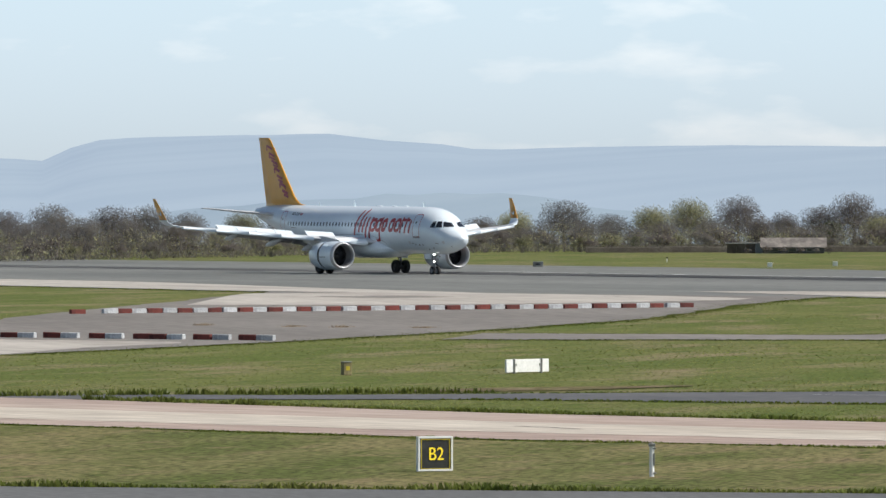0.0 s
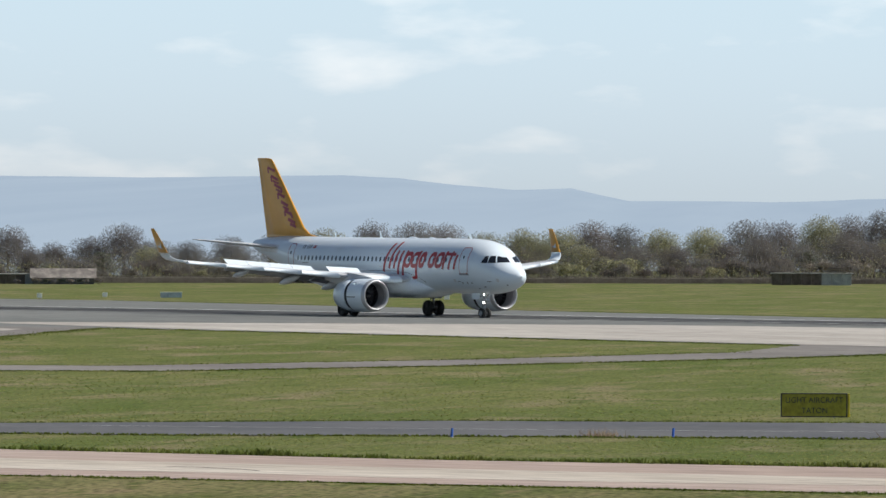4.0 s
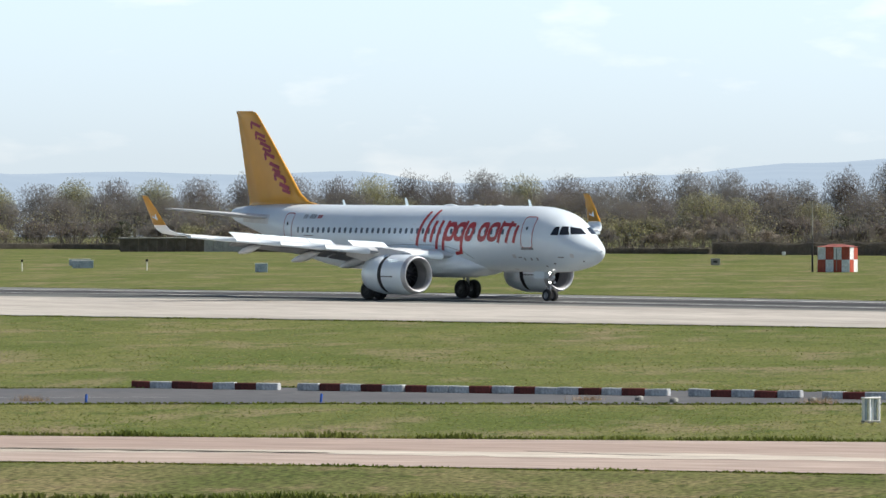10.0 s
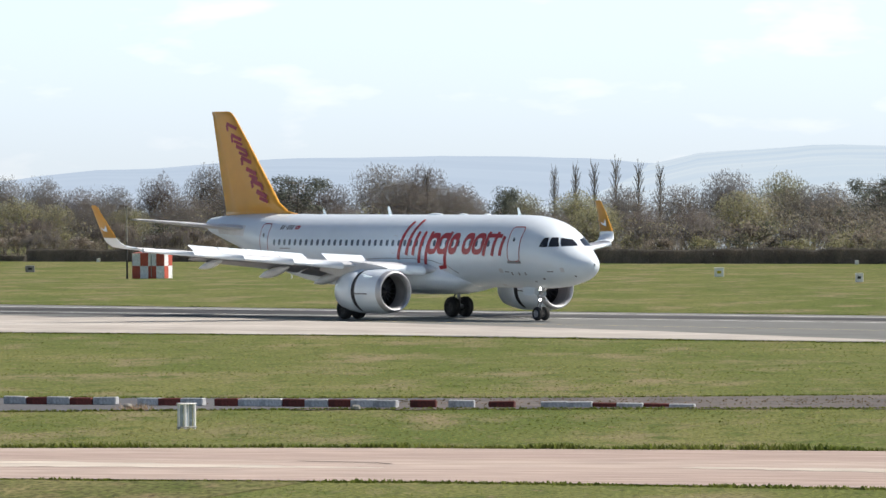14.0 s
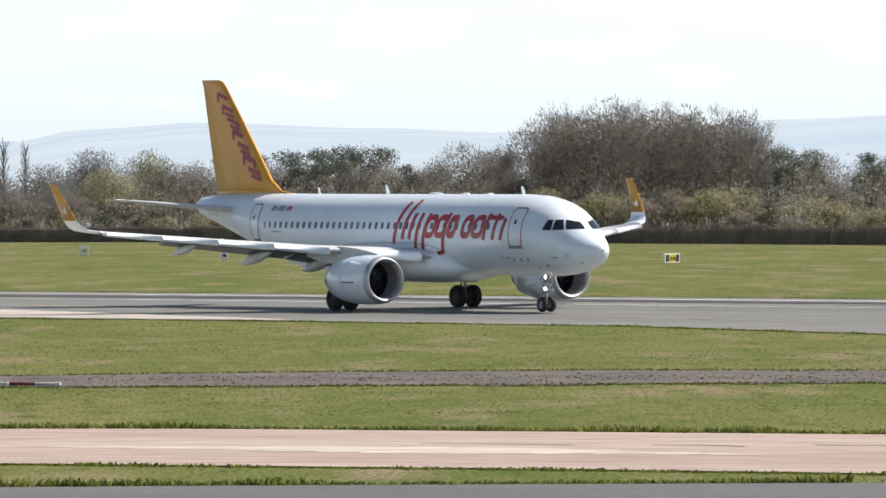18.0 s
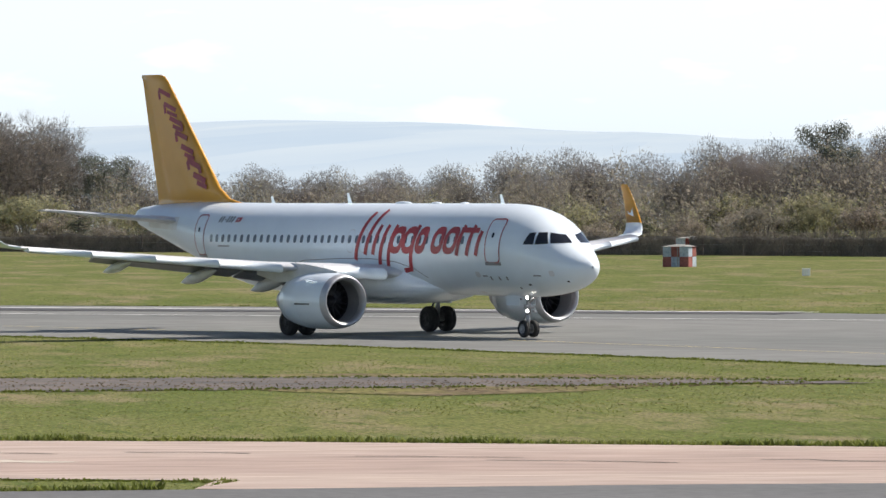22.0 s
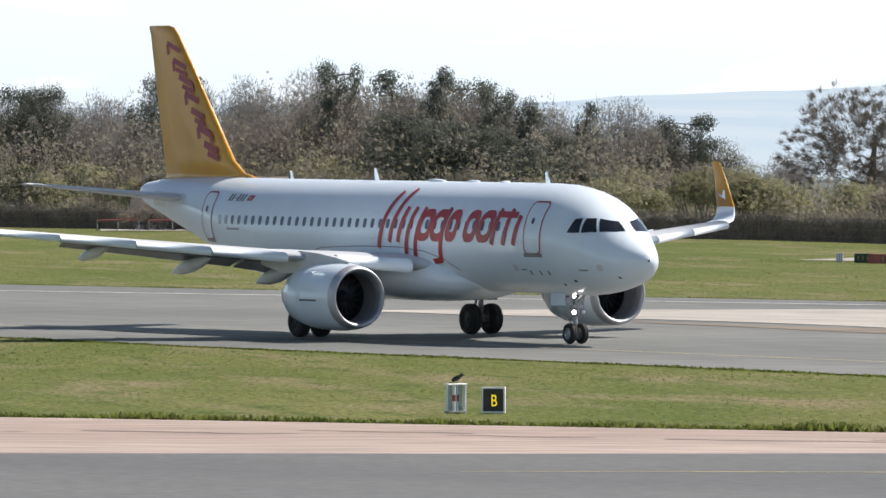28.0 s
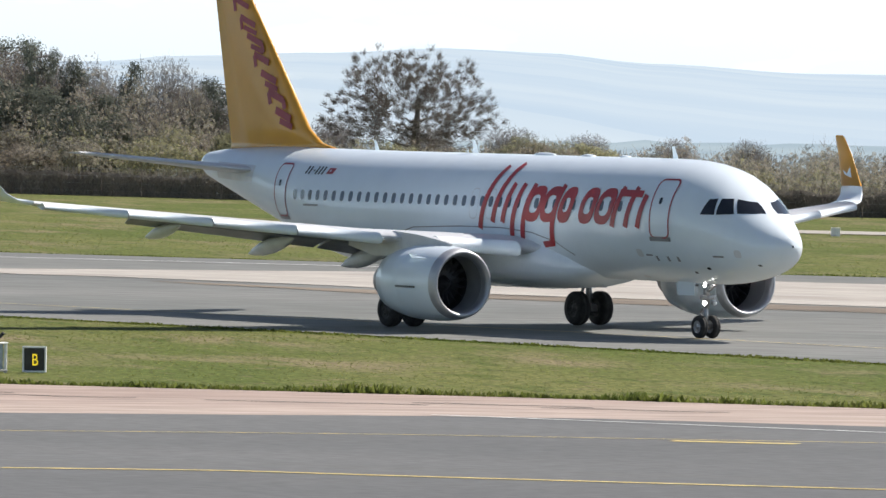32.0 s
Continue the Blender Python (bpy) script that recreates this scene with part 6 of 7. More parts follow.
# brighter strip added for the sunlit right edge
bm = bmesh.new()
box(bm, 1.36, 0.06, 0.5, 0.09, 0.2, 0.92, 0.01)
part("end_cap", bm, M["sign_yellow"], la, "bright yellow edge, painted as sunlit")
stand(la, -259.6, 190.0, 4)

# white post, marker frames, cabinets
post = new("marker_post")
tagged(post, "white marker post with a lamp box on top", "post")
bm = bmesh.new()
tube(bm, (0, 0, -0.05), (0, 0, 0.88), 0.07, 0.065, 12)
part("pole", bm, M["sign_white"], post)
bm = bmesh.new()
box(bm, 0.0, 0, 0.90, 0.20, 0.16, 0.08, 0.01)
tube(bm, (0, 0, 0.93), (0, 0, 0.99), 0.05, 0.03, 10)
part("cap", bm, M["grey_box"], post)
for z in (0.12, 0.80):
    bm = bmesh.new()
    box(bm, 0.06, 0, z, 0.12, 0.12, 0.04, 0.005)
    part("clamp", bm, M["grey_box"], post)
# grey strip added for the shading on the white pole
bm = bmesh.new()
box(bm, 0.06, -0.04, 0.50, 0.05, 0.05, 0.34, 0.005)
part("conduit", bm, M["grey_box"], post)
stand(post, -196.9, 113.5)


def marker_frame(x, y, red, turn):
    root = new("slatted_marker")
    tagged(root, "white slatted airfield marker frame" + (" with red bands" if red else ""), "marker")
    for k, xx in enumerate((-0.28, -0.10, 0.08, 0.28)):
        bm = bmesh.new()
        tube(bm, (xx, 0.05 * (-1) ** k, 0), (xx, 0.05 * (-1) ** k, 0.86), 0.05, 0.05, 10)
        st = part("slat", bm, M["sign_white"], root)
        if red and k in (1, 2):
            bm = bmesh.new()
            tube(bm, (xx, 0.05 * (-1) ** k, 0.36), (xx, 0.05 * (-1) ** k, 0.54), 0.056, 0.056, 10)
            part("band", bm, M["sign_red"], st)
    for z in (0.06, 0.84):
        bm = bmesh.new()
        box(bm, 0, 0, z, 0.68, 0.22, 0.05, 0.01)
        part("rail", bm, M["grey_box"] if z < 0.1 else M["sign_white"], root)
    for xx in (-0.19, 0.0, 0.18):
        bm = bmesh.new()
        box(bm, xx, 0.02, 0.45, 0.10, 0.04, 0.72, 0.005)
        part("panel", bm, M["box_blue"], root)
    return stand(root, x, y, turn)


marker_frame(-195.8, 189.8, False, 34)
marker_frame(-110.6, 204.4, True, 38)
bird = new("crow")
tagged(bird, "black crow perched on a marker frame", "bird")
bm = bmesh.new()
bmesh.ops.create_icosphere(bm, subdivisions=2, radius=1, matrix=Matrix.Translation((0.02, 0, 0.12)) @ Matrix.Rotation(radians(-28), 4, "Y") @ Matrix.Diagonal((0.17, 0.075, 0.075, 1)))
part("body", bm, M["feather"], bird, smooth=True)
bm = bmesh.new()
bmesh.ops.create_icosphere(bm, subdivisions=2, radius=0.055, matrix=Matrix.Translation((0.16, 0, 0.22)))
tube(bm, (0.20, 0, 0.22), (0.28, 0, 0.21), 0.018, 0.003, 6)
part("head", bm, M["feather"], bird, smooth=True)
bm = bmesh.new()
box(bm, -0.20, 0, 0.05, 0.20, 0.06, 0.02, 0.005, pose(0, 0, 0.0, 0, -18, 0))
part("tail", bm, M["feather"], bird)
for e in (-1, 1):
    bm = bmesh.new()
    tube(bm, (0.03, e * 0.025, 0), (0.03, e * 0.025, 0.09), 0.008, 0.008, 5)
    part("leg", bm, M["feather"], bird)
stand(bird, -110.62, 204.45, 0, 0.885)

wb = new("white_board")
tagged(wb, "long white board on two dark brackets in the grass", "board")
bm = bmesh.new()
box(bm, 0, 0, 0.32, 2.45, 0.10, 0.54, 0.015)
part("panel", bm, M["sign_white"], wb)
for e in (-1, 1):
    bm = bmesh.new()
    box(bm, e * 0.78, -0.03, 0.31, 0.07, 0.14, 0.62, 0.01)
    part("bracket", bm, M["grey_box"], wb)
    bm = bmesh.new()
    box(bm, e * 0.68, -0.06, 0.36, 0.05, 0.04, 0.10, 0.005)
    part("clip", bm, M["grey_box"], wb)
stand(wb, -295.7, 164.5, 44)


def cabinet(x, y, w, h, mat, label, lid="grey_box", name="cable_cabinet", turn=0, mark=None):
    root = new(name)
    tagged(root, label, "cabinet")
    bm = bmesh.new()
    box(bm, 0, 0, h * 0.47, w, 0.35, h * 0.94, 0.02)
    part("body", bm, M[mat], root)
    bm = bmesh.new()
    box(bm, 0, 0, h * 0.96, w * 1.05, 0.40, h * 0.07, 0.01)
    part("lid", bm, M[lid], root)
    if mark:
        bm = bmesh.new()
        box(bm, 0, -0.18, h * 0.5, w * 0.45, 0.02, h * 0.3, 0.004)
        part("plate", bm, M[mark], root)
    return stand(root, x, y, turn)


cabinet(-296.9, 156.7, 0.36, 0.56, "olive_box", "small weathered olive cabinet with a yellow plate", mark="sign_yellow", turn=20)
cabinet(-694.2, 387.4, 1.0, 0.55, "grey_box", "grey cable cabinet beyond the runway", mark="sign_black")
cabinet(-603.2, 456.4, 1.55, 0.66, "olive_box", "dark olive airfield cabinet in the grass", mark="sign_black")
cabinet(-584.2, 545.2, 0.9, 0.66, "grey_box", "grey cabinet with a dark front", mark="sign_black")
cabinet(-419.0, 478.9, 0.62, 0.70, "sign_white", "small square distance marker with a black face", lid="sign_white", mark="sign_black")
cabinet(-465.8, 514.4, 0.8, 0.76, "sign_white", "white cabinet with a yellow plate", lid="sign_white", mark="sign_yellow")
for x, y, w, h in ((-684.8, 423.0, 2.1, 0.55), (-627.3, 500.4, 2.1, 0.66), (-550.7, 459.6, 1.1, 0.8), (-601.4, 480.1, 2.0, 0.74)):
    cabinet(x, y, w, h, "box_blue", "pale blue back of an airfield sign", lid="sign_white", name="sign_back")
for x, y in ((-683.5, 407.2), (-693.7, 420.8), (-660.7, 439.5), (-360.8, 490.4), (-273.0, 431.8), (-169.2, 407.2)):
    cabinet(x, y, 0.5, 0.46, "sign_white", "small white runway light housing in the grass", lid="sign_white", name="light_housing")


yd = new("direction_sign")
tagged(yd, "white-framed airfield sign with yellow and black panels", "sign")
for x, w, key, nm in ((-0.52, 0.30, "sign_black", "side_panel"), (0.02, 0.74, "sign_yellow", "middle_panel"), (0.56, 0.30, "sign_black", "side_panel")):
    bm = bmesh.new()
    box(bm, x, -0.02, 0.34, w, 0.12, 0.52, 0.01)
    pn = part(nm, bm, M[key], yd)
    if nm == "middle_panel":
        for bx, bw in ((-0.16, 0.16), (0.08, 0.12), (0.24, 0.12)):
            bm = bmesh.new()
            box(bm, x + bx, -0.085, 0.33, bw, 0.02, 0.22, 0.002)
            part("mark_bar", bm, M["sign_black"], pn)
for x, z, w, h in ((0.02, 0.64, 1.56, 0.07), (0.02, 0.05, 1.56, 0.06), (-0.73, 0.34, 0.07, 0.54), (0.77, 0.34, 0.07, 0.54)):
    bm = bmesh.new()
    box(bm, x, 0, z, w, 0.16, h, 0.008)
    part("rim", bm, M["sign_white"], yd)
stand(yd, -360.6, 460.6, 48)


def lamp_post(x, y, h, label="thin pole with a small lamp head"):
    root = new("edge_lamp")
    tagged(root, label, "lamp")
    bm = bmesh.new()
    tube(bm, (0, 0, -0.05), (0, 0, h * 0.8), 0.05, 0.045, 8)
    part("pole", bm, M["sign_white"], root)
    bm = bmesh.new()
    tube(bm, (0, 0, h * 0.78), (0, 0, h), 0.10, 0.13, 10)
    part("lamp_head", bm, M["sign_black"], root)
    return stand(root, x, y)


for x, y, h in ((-574.6, 466.1, 1.0), (-497.6, 495.0, 0.97), (-609.9, 475.3, 0.75), (-579.7, 455.8, 1.0), (-753.5, 436.2, 0.5)):
    lamp_post(x, y, h)
for x, y in ((-244.7, 163.0), (-241.0, 170.1), (-236.5, 177.9), (-230.7, 184.3), (-225.4, 190.9)):
    root = new("edge_marker")
    tagged(root, "short blue plastic taxiway edge marker", "marker", group="blue edge markers")
    bm = bmesh.new()
    tube(bm, (0, 0, 0), (0.02, 0, 0.34), 0.05, 0.045, 10)
    part("stake", bm, M["blue"], root)
    bm = bmesh.new()
    tube(bm, (0, 0, -0.02), (0, 0, 0.03), 0.09, 0.08, 10)
    part("foot", bm, M["grey_box"], root)
    stand(root, x, y, 0)


# kerb blocks
def kerb_block(red):
    bm = bmesh.new()
    box(bm, 0, 0, 0.145, 0.95, 0.30, 0.29, 0.03)
    for e in (-0.28, 0.28):
        box(bm, e, 0, 0.02, 0.16, 0.31, 0.05)
    return tagged(mesh_ob("kerb_block", bm, M["kerb_red"] if red else M["kerb_white"]), ("dull red" if red else "weathered white") + " concrete kerb block in a row", "kerb block", group="kerb blocks")


rng = random.Random(8)
blocks = {True: kerb_block(True), False: kerb_block(False)}
fresh = {True, False}


def kerb_row(pts, pattern, pitch=1.0, sink=1.0):
    """Blocks along a line: R red, W white, - a missing block, . half a gap; towards its end the row sinks into the soil."""
    total = sum(math.dist(p, q) for p, q in zip(pts, pts[1:]))
    d = 0.0
    for mark in pattern:
        step = pitch * (0.5 if mark == "." else 1.0)
        k = (d + step / 2) / total
        d += step
        if mark not in "RW" or k > 1:
            continue
        x, y = along(pts, k)
        x2, y2 = along(pts, min(1, k + 0.1 / total))
        a = math.atan2(y2 - y, x2 - x) + radians(rng.uniform(-3.5, 3.5))
        deep = -0.17 * max(0.0, (k - sink) / (1.0001 - sink)) - rng.uniform(0, 0.03)
        m = Matrix.Translation(lie(x, y + rng.uniform(-0.07, 0.07), 0.03 + deep)) @ Matrix.Rotation(a, 4, "Z") @ Matrix.Rotation(radians(rng.uniform(-1.6, 1.6)), 4, "Y")
        red = mark == "R"
        if red in fresh:
            fresh.discard(red)
            blocks[red].matrix_basis = m
        else:
            copy_thing(blocks[red], m)


kerb_row([(-421.2, 204.5), (-422.6, 226), (-423.0, 247.0)], "R-" + "WR" * 20, 1.005)
kerb_row([(-367.0, 174.3), (-361.0, 178.5), (-354.0, 183.0)], "RW.RW.RW.RRW.RW.RWR.RW.RW")
kerb_row([(-244.5, 197.6), (-222.3, 205.2), (-205.9, 210.0), (-196.5, 217.0)], "RWRRWRW-WRWRWRWWRWRWWRWRW-WRWRW-WRW.RWWRWRWW.R.W.R..WWRWRW", 0.935, 0.80)
# dry weed tufts and stones by the old taxiway
M["straw"] = thin(mottled("dry_straw", (0.30, 0.22, 0.14), (0.44, 0.34, 0.23), 2, 0.9, island=0.3))
tv, tf = [], []
for x, y, w in ((-242.4, 168.0, 1.1), (-236.0, 176.6, 0.9), (-233.5, 184.0, 0.8), (-212.0, 203.0, 0.9), (-220.5, 199.5, 0.7), (-388.5, 196.5, 0.5), (-383.0, 199.0, 0.4), (-380.5, 200.5, 0.5), (-377.0, 203.5, 0.4)):
    for _ in range(160):
        blade(tv, tf, lie(x, y, 0.03) + Vector((rng.gauss(0, w * 0.35), rng.gauss(0, 0.3), 0)), Vector((rng.gauss(0, 0.5), rng.gauss(0, 0.5), 0.8)).normalized(), rng.uniform(0.15, 0.42) * min(1, w), 0.03, rng)
tagged(raw("dry_weeds", tv, tf, M["straw"]), "dry straw-coloured weed tufts on the asphalt", "weeds", kind="stuff")
for x, y in ((-219.0, 200.6), (-213.5, 204.0), (-205.5, 207.6), (-216.5, 200.0)):
    bm = bmesh.new()
    box(bm, 0, 0, 0.08, 0.34, 0.26, 0.2, 0.06)
    ob = tagged(mesh_ob("loose_block", bm, M["grey_box"]), "loose dark concrete lump by the kerb", "stone")
    stand(ob, x, y, rng.uniform(0, 90), 0.02)


M["dull_red"] = mottled("dull_red_paint", (0.24, 0.075, 0.06), (0.33, 0.11, 0.09), 1.2, 0.7, fine=9)


# chequered hut with its mast
def hut(x, y, w, h, turn, label, cols=4, roof="hut_red", red="hut_red", white="hut_white"):
    root = new("equipment_hut")
    tagged(root, label, "hut")
    d = w * 0.6
    for side, ln, yy, rot in (("front", w, -d / 2, 0), ("back", w, d / 2, 180), ("left", d, -w / 2, -90), ("right", d, -w / 2, 90)):
        n = cols if ln == w else 2
        for i in range(n):
            for j in range(2):
                bm = bmesh.new()
                box(bm, -ln / 2 + (i + 0.5) * ln / n, yy, (j + 0.5) * h * 0.45, ln / n - 0.01, 0.06, h * 0.45 - 0.01, 0.008, Matrix.Rotation(radians(rot), 4, "Z") if rot not in (0, 180) else None)
                part("panel", bm, M[red] if (i + j) % 2 == 0 else M[white], root)
    bm = bmesh.new()
    z = h * 0.9
    vs = [bm.verts.new(v) for v in ((-w / 2 - 0.12, -d / 2 - 0.12, z), (w / 2 + 0.12, -d / 2 - 0.12, z), (w / 2 + 0.12, d / 2 + 0.12, z), (-w / 2 - 0.12, d / 2 + 0.12, z), (-w * 0.15, 0, h), (w * 0.15, 0, h))]
    for f in ((0, 1, 5, 4), (2, 3, 4, 5), (1, 2, 5), (3, 0, 4), (3, 2, 1, 0)):
        bm.faces.new([vs[k] for k in f])
    part("roof", bm, M[roof], root, "low hipped roof")
    bm = bmesh.new()
    box(bm, w * 0.1, -d / 2 - 0.05, h * 0.45, 0.05, 0.05, h * 0.8)
    part("door_edge", bm, M["grey_box"], root)
    return stand(root, x, y, turn)


hut(-514.0, 494.2, 3.0, 2.45, -22, "red and white chequered equipment hut with a faded red roof", roof="dull_red")
# red and white dulled here to paint in the shade on its face
hut(-307.4, 470.0, 1.95, 1.55, -28, "small red and white chequered hut, its tones dulled as in shade", 3, "grey_box", "dull_red", "box_blue")
hut(-356.5, 547.0, 2.4, 1.5, -15, "small red and white hut before the hedge", 3, "grey_box")
mast = new("wind_mast")
tagged(mast, "slender mast beside the chequered hut", "mast")
bm = bmesh.new()
tube(bm, (0, 0, -0.1), (0, 0, 3.2), 0.09, 0.07, 8)
part("lower_pole", bm, M["sign_black"], mast)
bm = bmesh.new()
tube(bm, (0, 0, 3.2), (0, 0, 6.2), 0.06, 0.04, 8)
part("upper_pole", bm, M["grey_box"], mast)
bm = bmesh.new()
tube(bm, (-0.18, 0, 6.2), (0.18, 0, 6.25), 0.03, 0.03, 6)
part("crossarm", bm, M["sign_black"], mast)
stand(mast, -515.9, 493.0)
for x, y, h in ((-428.9, 449.6, 1.7), (-437.3, 447.8, 1.5)):
    root = new("radio_beacon")
    tagged(root, "bright red beacon post with a drum head", "beacon")
    bm = bmesh.new()
    tube(bm, (0, 0, 0), (0, 0, h * 0.8), 0.12, 0.10, 10)
    part("post", bm, M["hut_red"], root)
    bm = bmesh.new()
    tube(bm, (0, 0, h * 0.74), (0, 0, h), 0.30, 0.36, 14)
    part("drum", bm, M["hut_red"], root)
    stand(root, x, y)
for k in range(14):
    x, y = -431 + k * 0.98, 440.9 + k * 0.22
    root = new("approach_lamp")
    tagged(root, "small white lamp on a stake in the grass", "lamp", group="row of small white lamps")
    bm = bmesh.new()
    tube(bm, (0, 0, 0), (0, 0, 0.34), 0.035, 0.03, 6)
    part("stake", bm, M["sign_white"], root)
    bm = bmesh.new()
    tube(bm, (-0.10, 0, 0.36), (0.10, 0, 0.36), 0.06, 0.06, 8)
    part("lamp_head", bm, M["sign_white"], root)
    stand(root, x, y)


# orange lattice row
def lattice(x, y, h, w, turn):
    root = new("lattice_frame")
    tagged(root, "orange and white antenna trestle in the grass", "antenna", group="antenna trestles")
    for x0, y0, r in ((0.12, 0.0, 0.042), (-0.30, -0.1, 0.03), (0.05, 0.45, 0.03)):
        bm = bmesh.new()
        tube(bm, (w * x0, y0, 0), (w * 0.12, 0, h), r, r, 6)
        part("leg", bm, M["orange"], root)
    bm = bmesh.new()
    tube(bm, (-w * 0.16, -0.05, h * 0.4), (w * 0.12, 0, h * 0.4), 0.035, 0.035, 6)
    part("brace", bm, M["orange"], root)
    for e in (-1, 1):
        bm = bmesh.new()
        tube(bm, (e * w * 0.25 - w * 0.16, 0, h), (e * w * 0.25 + w * 0.16, 0, h + 0.01), 0.06, 0.06, 8)
        part("boom", bm, M["sign_white"], root)
    for e in (-0.44, 0.0, 0.44):
        bm = bmesh.new()
        tube(bm, (e * w, 0, h - 0.02), (e * w, 0, h + 0.12), 0.05, 0.05, 6)
        part("element", bm, M["orange"], root)
    return stand(root, x, y, turn)


for k in range(11):
    lattice(-351.6 + k * 1.98, 490.8 - k * 1.10, 1.7, 2.2, 0)

# red and yellow signs by the far taxiway
vp = panel_sign("holding_sign", 1.0, 0.52, M["sign_green"], M["sign_black"], "dark green taxiway sign panel with pale marks", 0.0, 0.03)
for k in range(3):
    bm = bmesh.new()
    box(bm, -0.28 + 0.26 * k, -0.085, 0.26, 0.10, 0.02, 0.24, 0.004)
    part("mark_bar", bm, M["olive_box"], vp)
stand(vp, -196.8, 411.3, 0)
rp = panel_sign("holding_sign", 3.55, 0.52, M["sign_red"], M["sign_red"], "long dark red runway holding sign with pale marks", 0.0, 0.03)
for k in range(11):
    bm = bmesh.new()
    box(bm, -0.95 + 0.24 * k + (0.15 if k > 2 else 0), -0.085, 0.24, 0.08, 0.02, 0.26, 0.004)
    part("mark_bar", bm, M["grey_box"], rp)
stand(rp, -194.2, 410.6, 0)
cabinet(-189.3, 409.7, 1.05, 0.58, "box_blue", "pale blue equipment cabinet beside the signs", lid="box_blue", mark="sign_red")
yp = panel_sign("direction_sign", 1.15, 0.40, M["sign_yellow"], M["sign_black"], "yellow direction sign with dark marks", 0.0, 0.02)
for k in range(3):
    bm = bmesh.new()
    box(bm, -0.3 + 0.3 * k, -0.085, 0.2, 0.12, 0.02, 0.16, 0.004)
    part("mark_bar", bm, M["sign_black"], yp)
stand(yp, -188.2, 410.4, 0)
marker_frame(-198.6, 412.0, False, 0).scale = (0.6, 0.6, 0.6)
sheet("far_taxiway", [(-203, 423), (-190, 420), (-150, 418), (-60, 416), (100, 420)], [(-200, 415), (-190, 412.5), (-150, 410), (-60, 408), (100, 410)], M["concrete"], 0.04, 40, 2, label="pale concrete taxiway far across the grass", by_x=True)


# houses and sheds at the wood
def house(b, d, w, h, label, roof="roof", wall="wall", dormer=False, chimney=True, turn=0.0, gap=False):
    root = new("house")
    tagged(root, label, "house")
    dp = w * 0.45
    eave = h * 0.45
    bm = bmesh.new()
    box(bm, 0, 0, eave / 2 - 0.2, w, dp, eave + 0.4, 0.02)
    part("wall", bm, M[wall], root)
    bm = bmesh.new()
    vs = [bm.verts.new(v) for v in ((-w / 2 - 0.3, -dp / 2 - 0.4, eave - 0.1), (w / 2 + 0.3, -dp / 2 - 0.4, eave - 0.1), (w / 2 + 0.3, dp / 2 + 0.4, eave - 0.1), (-w / 2 - 0.3, dp / 2 + 0.4, eave - 0.1), (-w / 2 - 0.3, 0, h), (w / 2 + 0.3, 0, h))]
    for f in ((0, 1, 5, 4), (2, 3, 4, 5), (1, 2, 5), (3, 0, 4), (3, 2, 1, 0)):
        bm.faces.new([vs[k] for k in f])
    part("roof", bm, M[roof], root, "weathered pitched roof")
    if chimney:
        for e in ((-1, 1) if w > 9 else (1,)):
            bm = bmesh.new()
            box(bm, e * (w / 2 - 0.5), 0, h + 0.3, 0.6, 0.6, 1.3, 0.03)
            ch = part("chimney", bm, M["brick"], root)
            bm = bmesh.new()
            tube(bm, (e * (w / 2 - 0.5), 0, h + 0.9), (e * (w / 2 - 0.5), 0, h + 1.2), 0.12, 0.10, 8)
            part("chimney_pot", bm, M["brick"], ch)
    for k in range(3):
        bm = bmesh.new()
        x = -w * 0.32 + k * w * 0.30
        box(bm, x, -dp / 2 - 0.02, eave * 0.5, 1.1, 0.08, eave * 0.5)
        wd = part("window", bm, M["grey_box"], root)
        bm = bmesh.new()
        box(bm, x, -dp / 2 - 0.07, eave * 0.5, 0.95, 0.02, eave * 0.42)
        part("pane", bm, M["pane"], wd)
    if gap:
        bm = bmesh.new()
        yy, zz = -(dp / 2 + 0.4) * 0.62, eave - 0.1 + (h - eave + 0.1) * 0.38
        vs = [bm.verts.new(v) for v in ((w * 0.14, yy - 0.35, zz - 0.1), (w * 0.36, yy - 0.35, zz - 0.1), (w * 0.30, yy - 0.35, zz + 0.45), (w * 0.20, yy - 0.35, zz + 0.45), (w * 0.20, yy + 0.6, zz + 0.45), (w * 0.30, yy + 0.6, zz + 0.45))]
        for f in ((0, 1, 2, 3), (3, 2, 5, 4)):
            bm.faces.new([vs[k] for k in f])
        part("roof_window", bm, M["slate"], root, "dark window in the roof slope")
    if dormer:
        bm = bmesh.new()
        x = w * 0.25
        vs = [bm.verts.new(v) for v in ((x - w * 0.2, -dp / 2 - 0.5, eave), (x + w * 0.22, -dp / 2 - 0.5, eave), (x + w * 0.22, -dp / 2 - 0.5, h - 0.1), (x - w * 0.08, -dp / 2 - 0.5, h - 0.1), (x - w * 0.08, 0.2, h), (x + w * 0.22, 0.2, h), (x - w * 0.2, 0.2, eave))]
        for f in ((0, 1, 2, 3), (3, 2, 5, 4), (0, 3, 4, 6)):
            bm.faces.new([vs[k] for k in f])
        dm = part("gable", bm, M["slate"], root, "dark boarded gable")
        for e in (0.03, 0.15):
            bm = bmesh.new()
            box(bm, x + w * e, -dp / 2 - 0.53, h * 0.76, 0.75, 0.06, 0.6)
            part("gable_window", bm, M["sign_white"], dm)
    p = polar(b, d)
    root.matrix_basis = Matrix.Translation(p) @ Matrix.Rotation(radians(TURN0 - b + turn), 4, "Z")
    return root


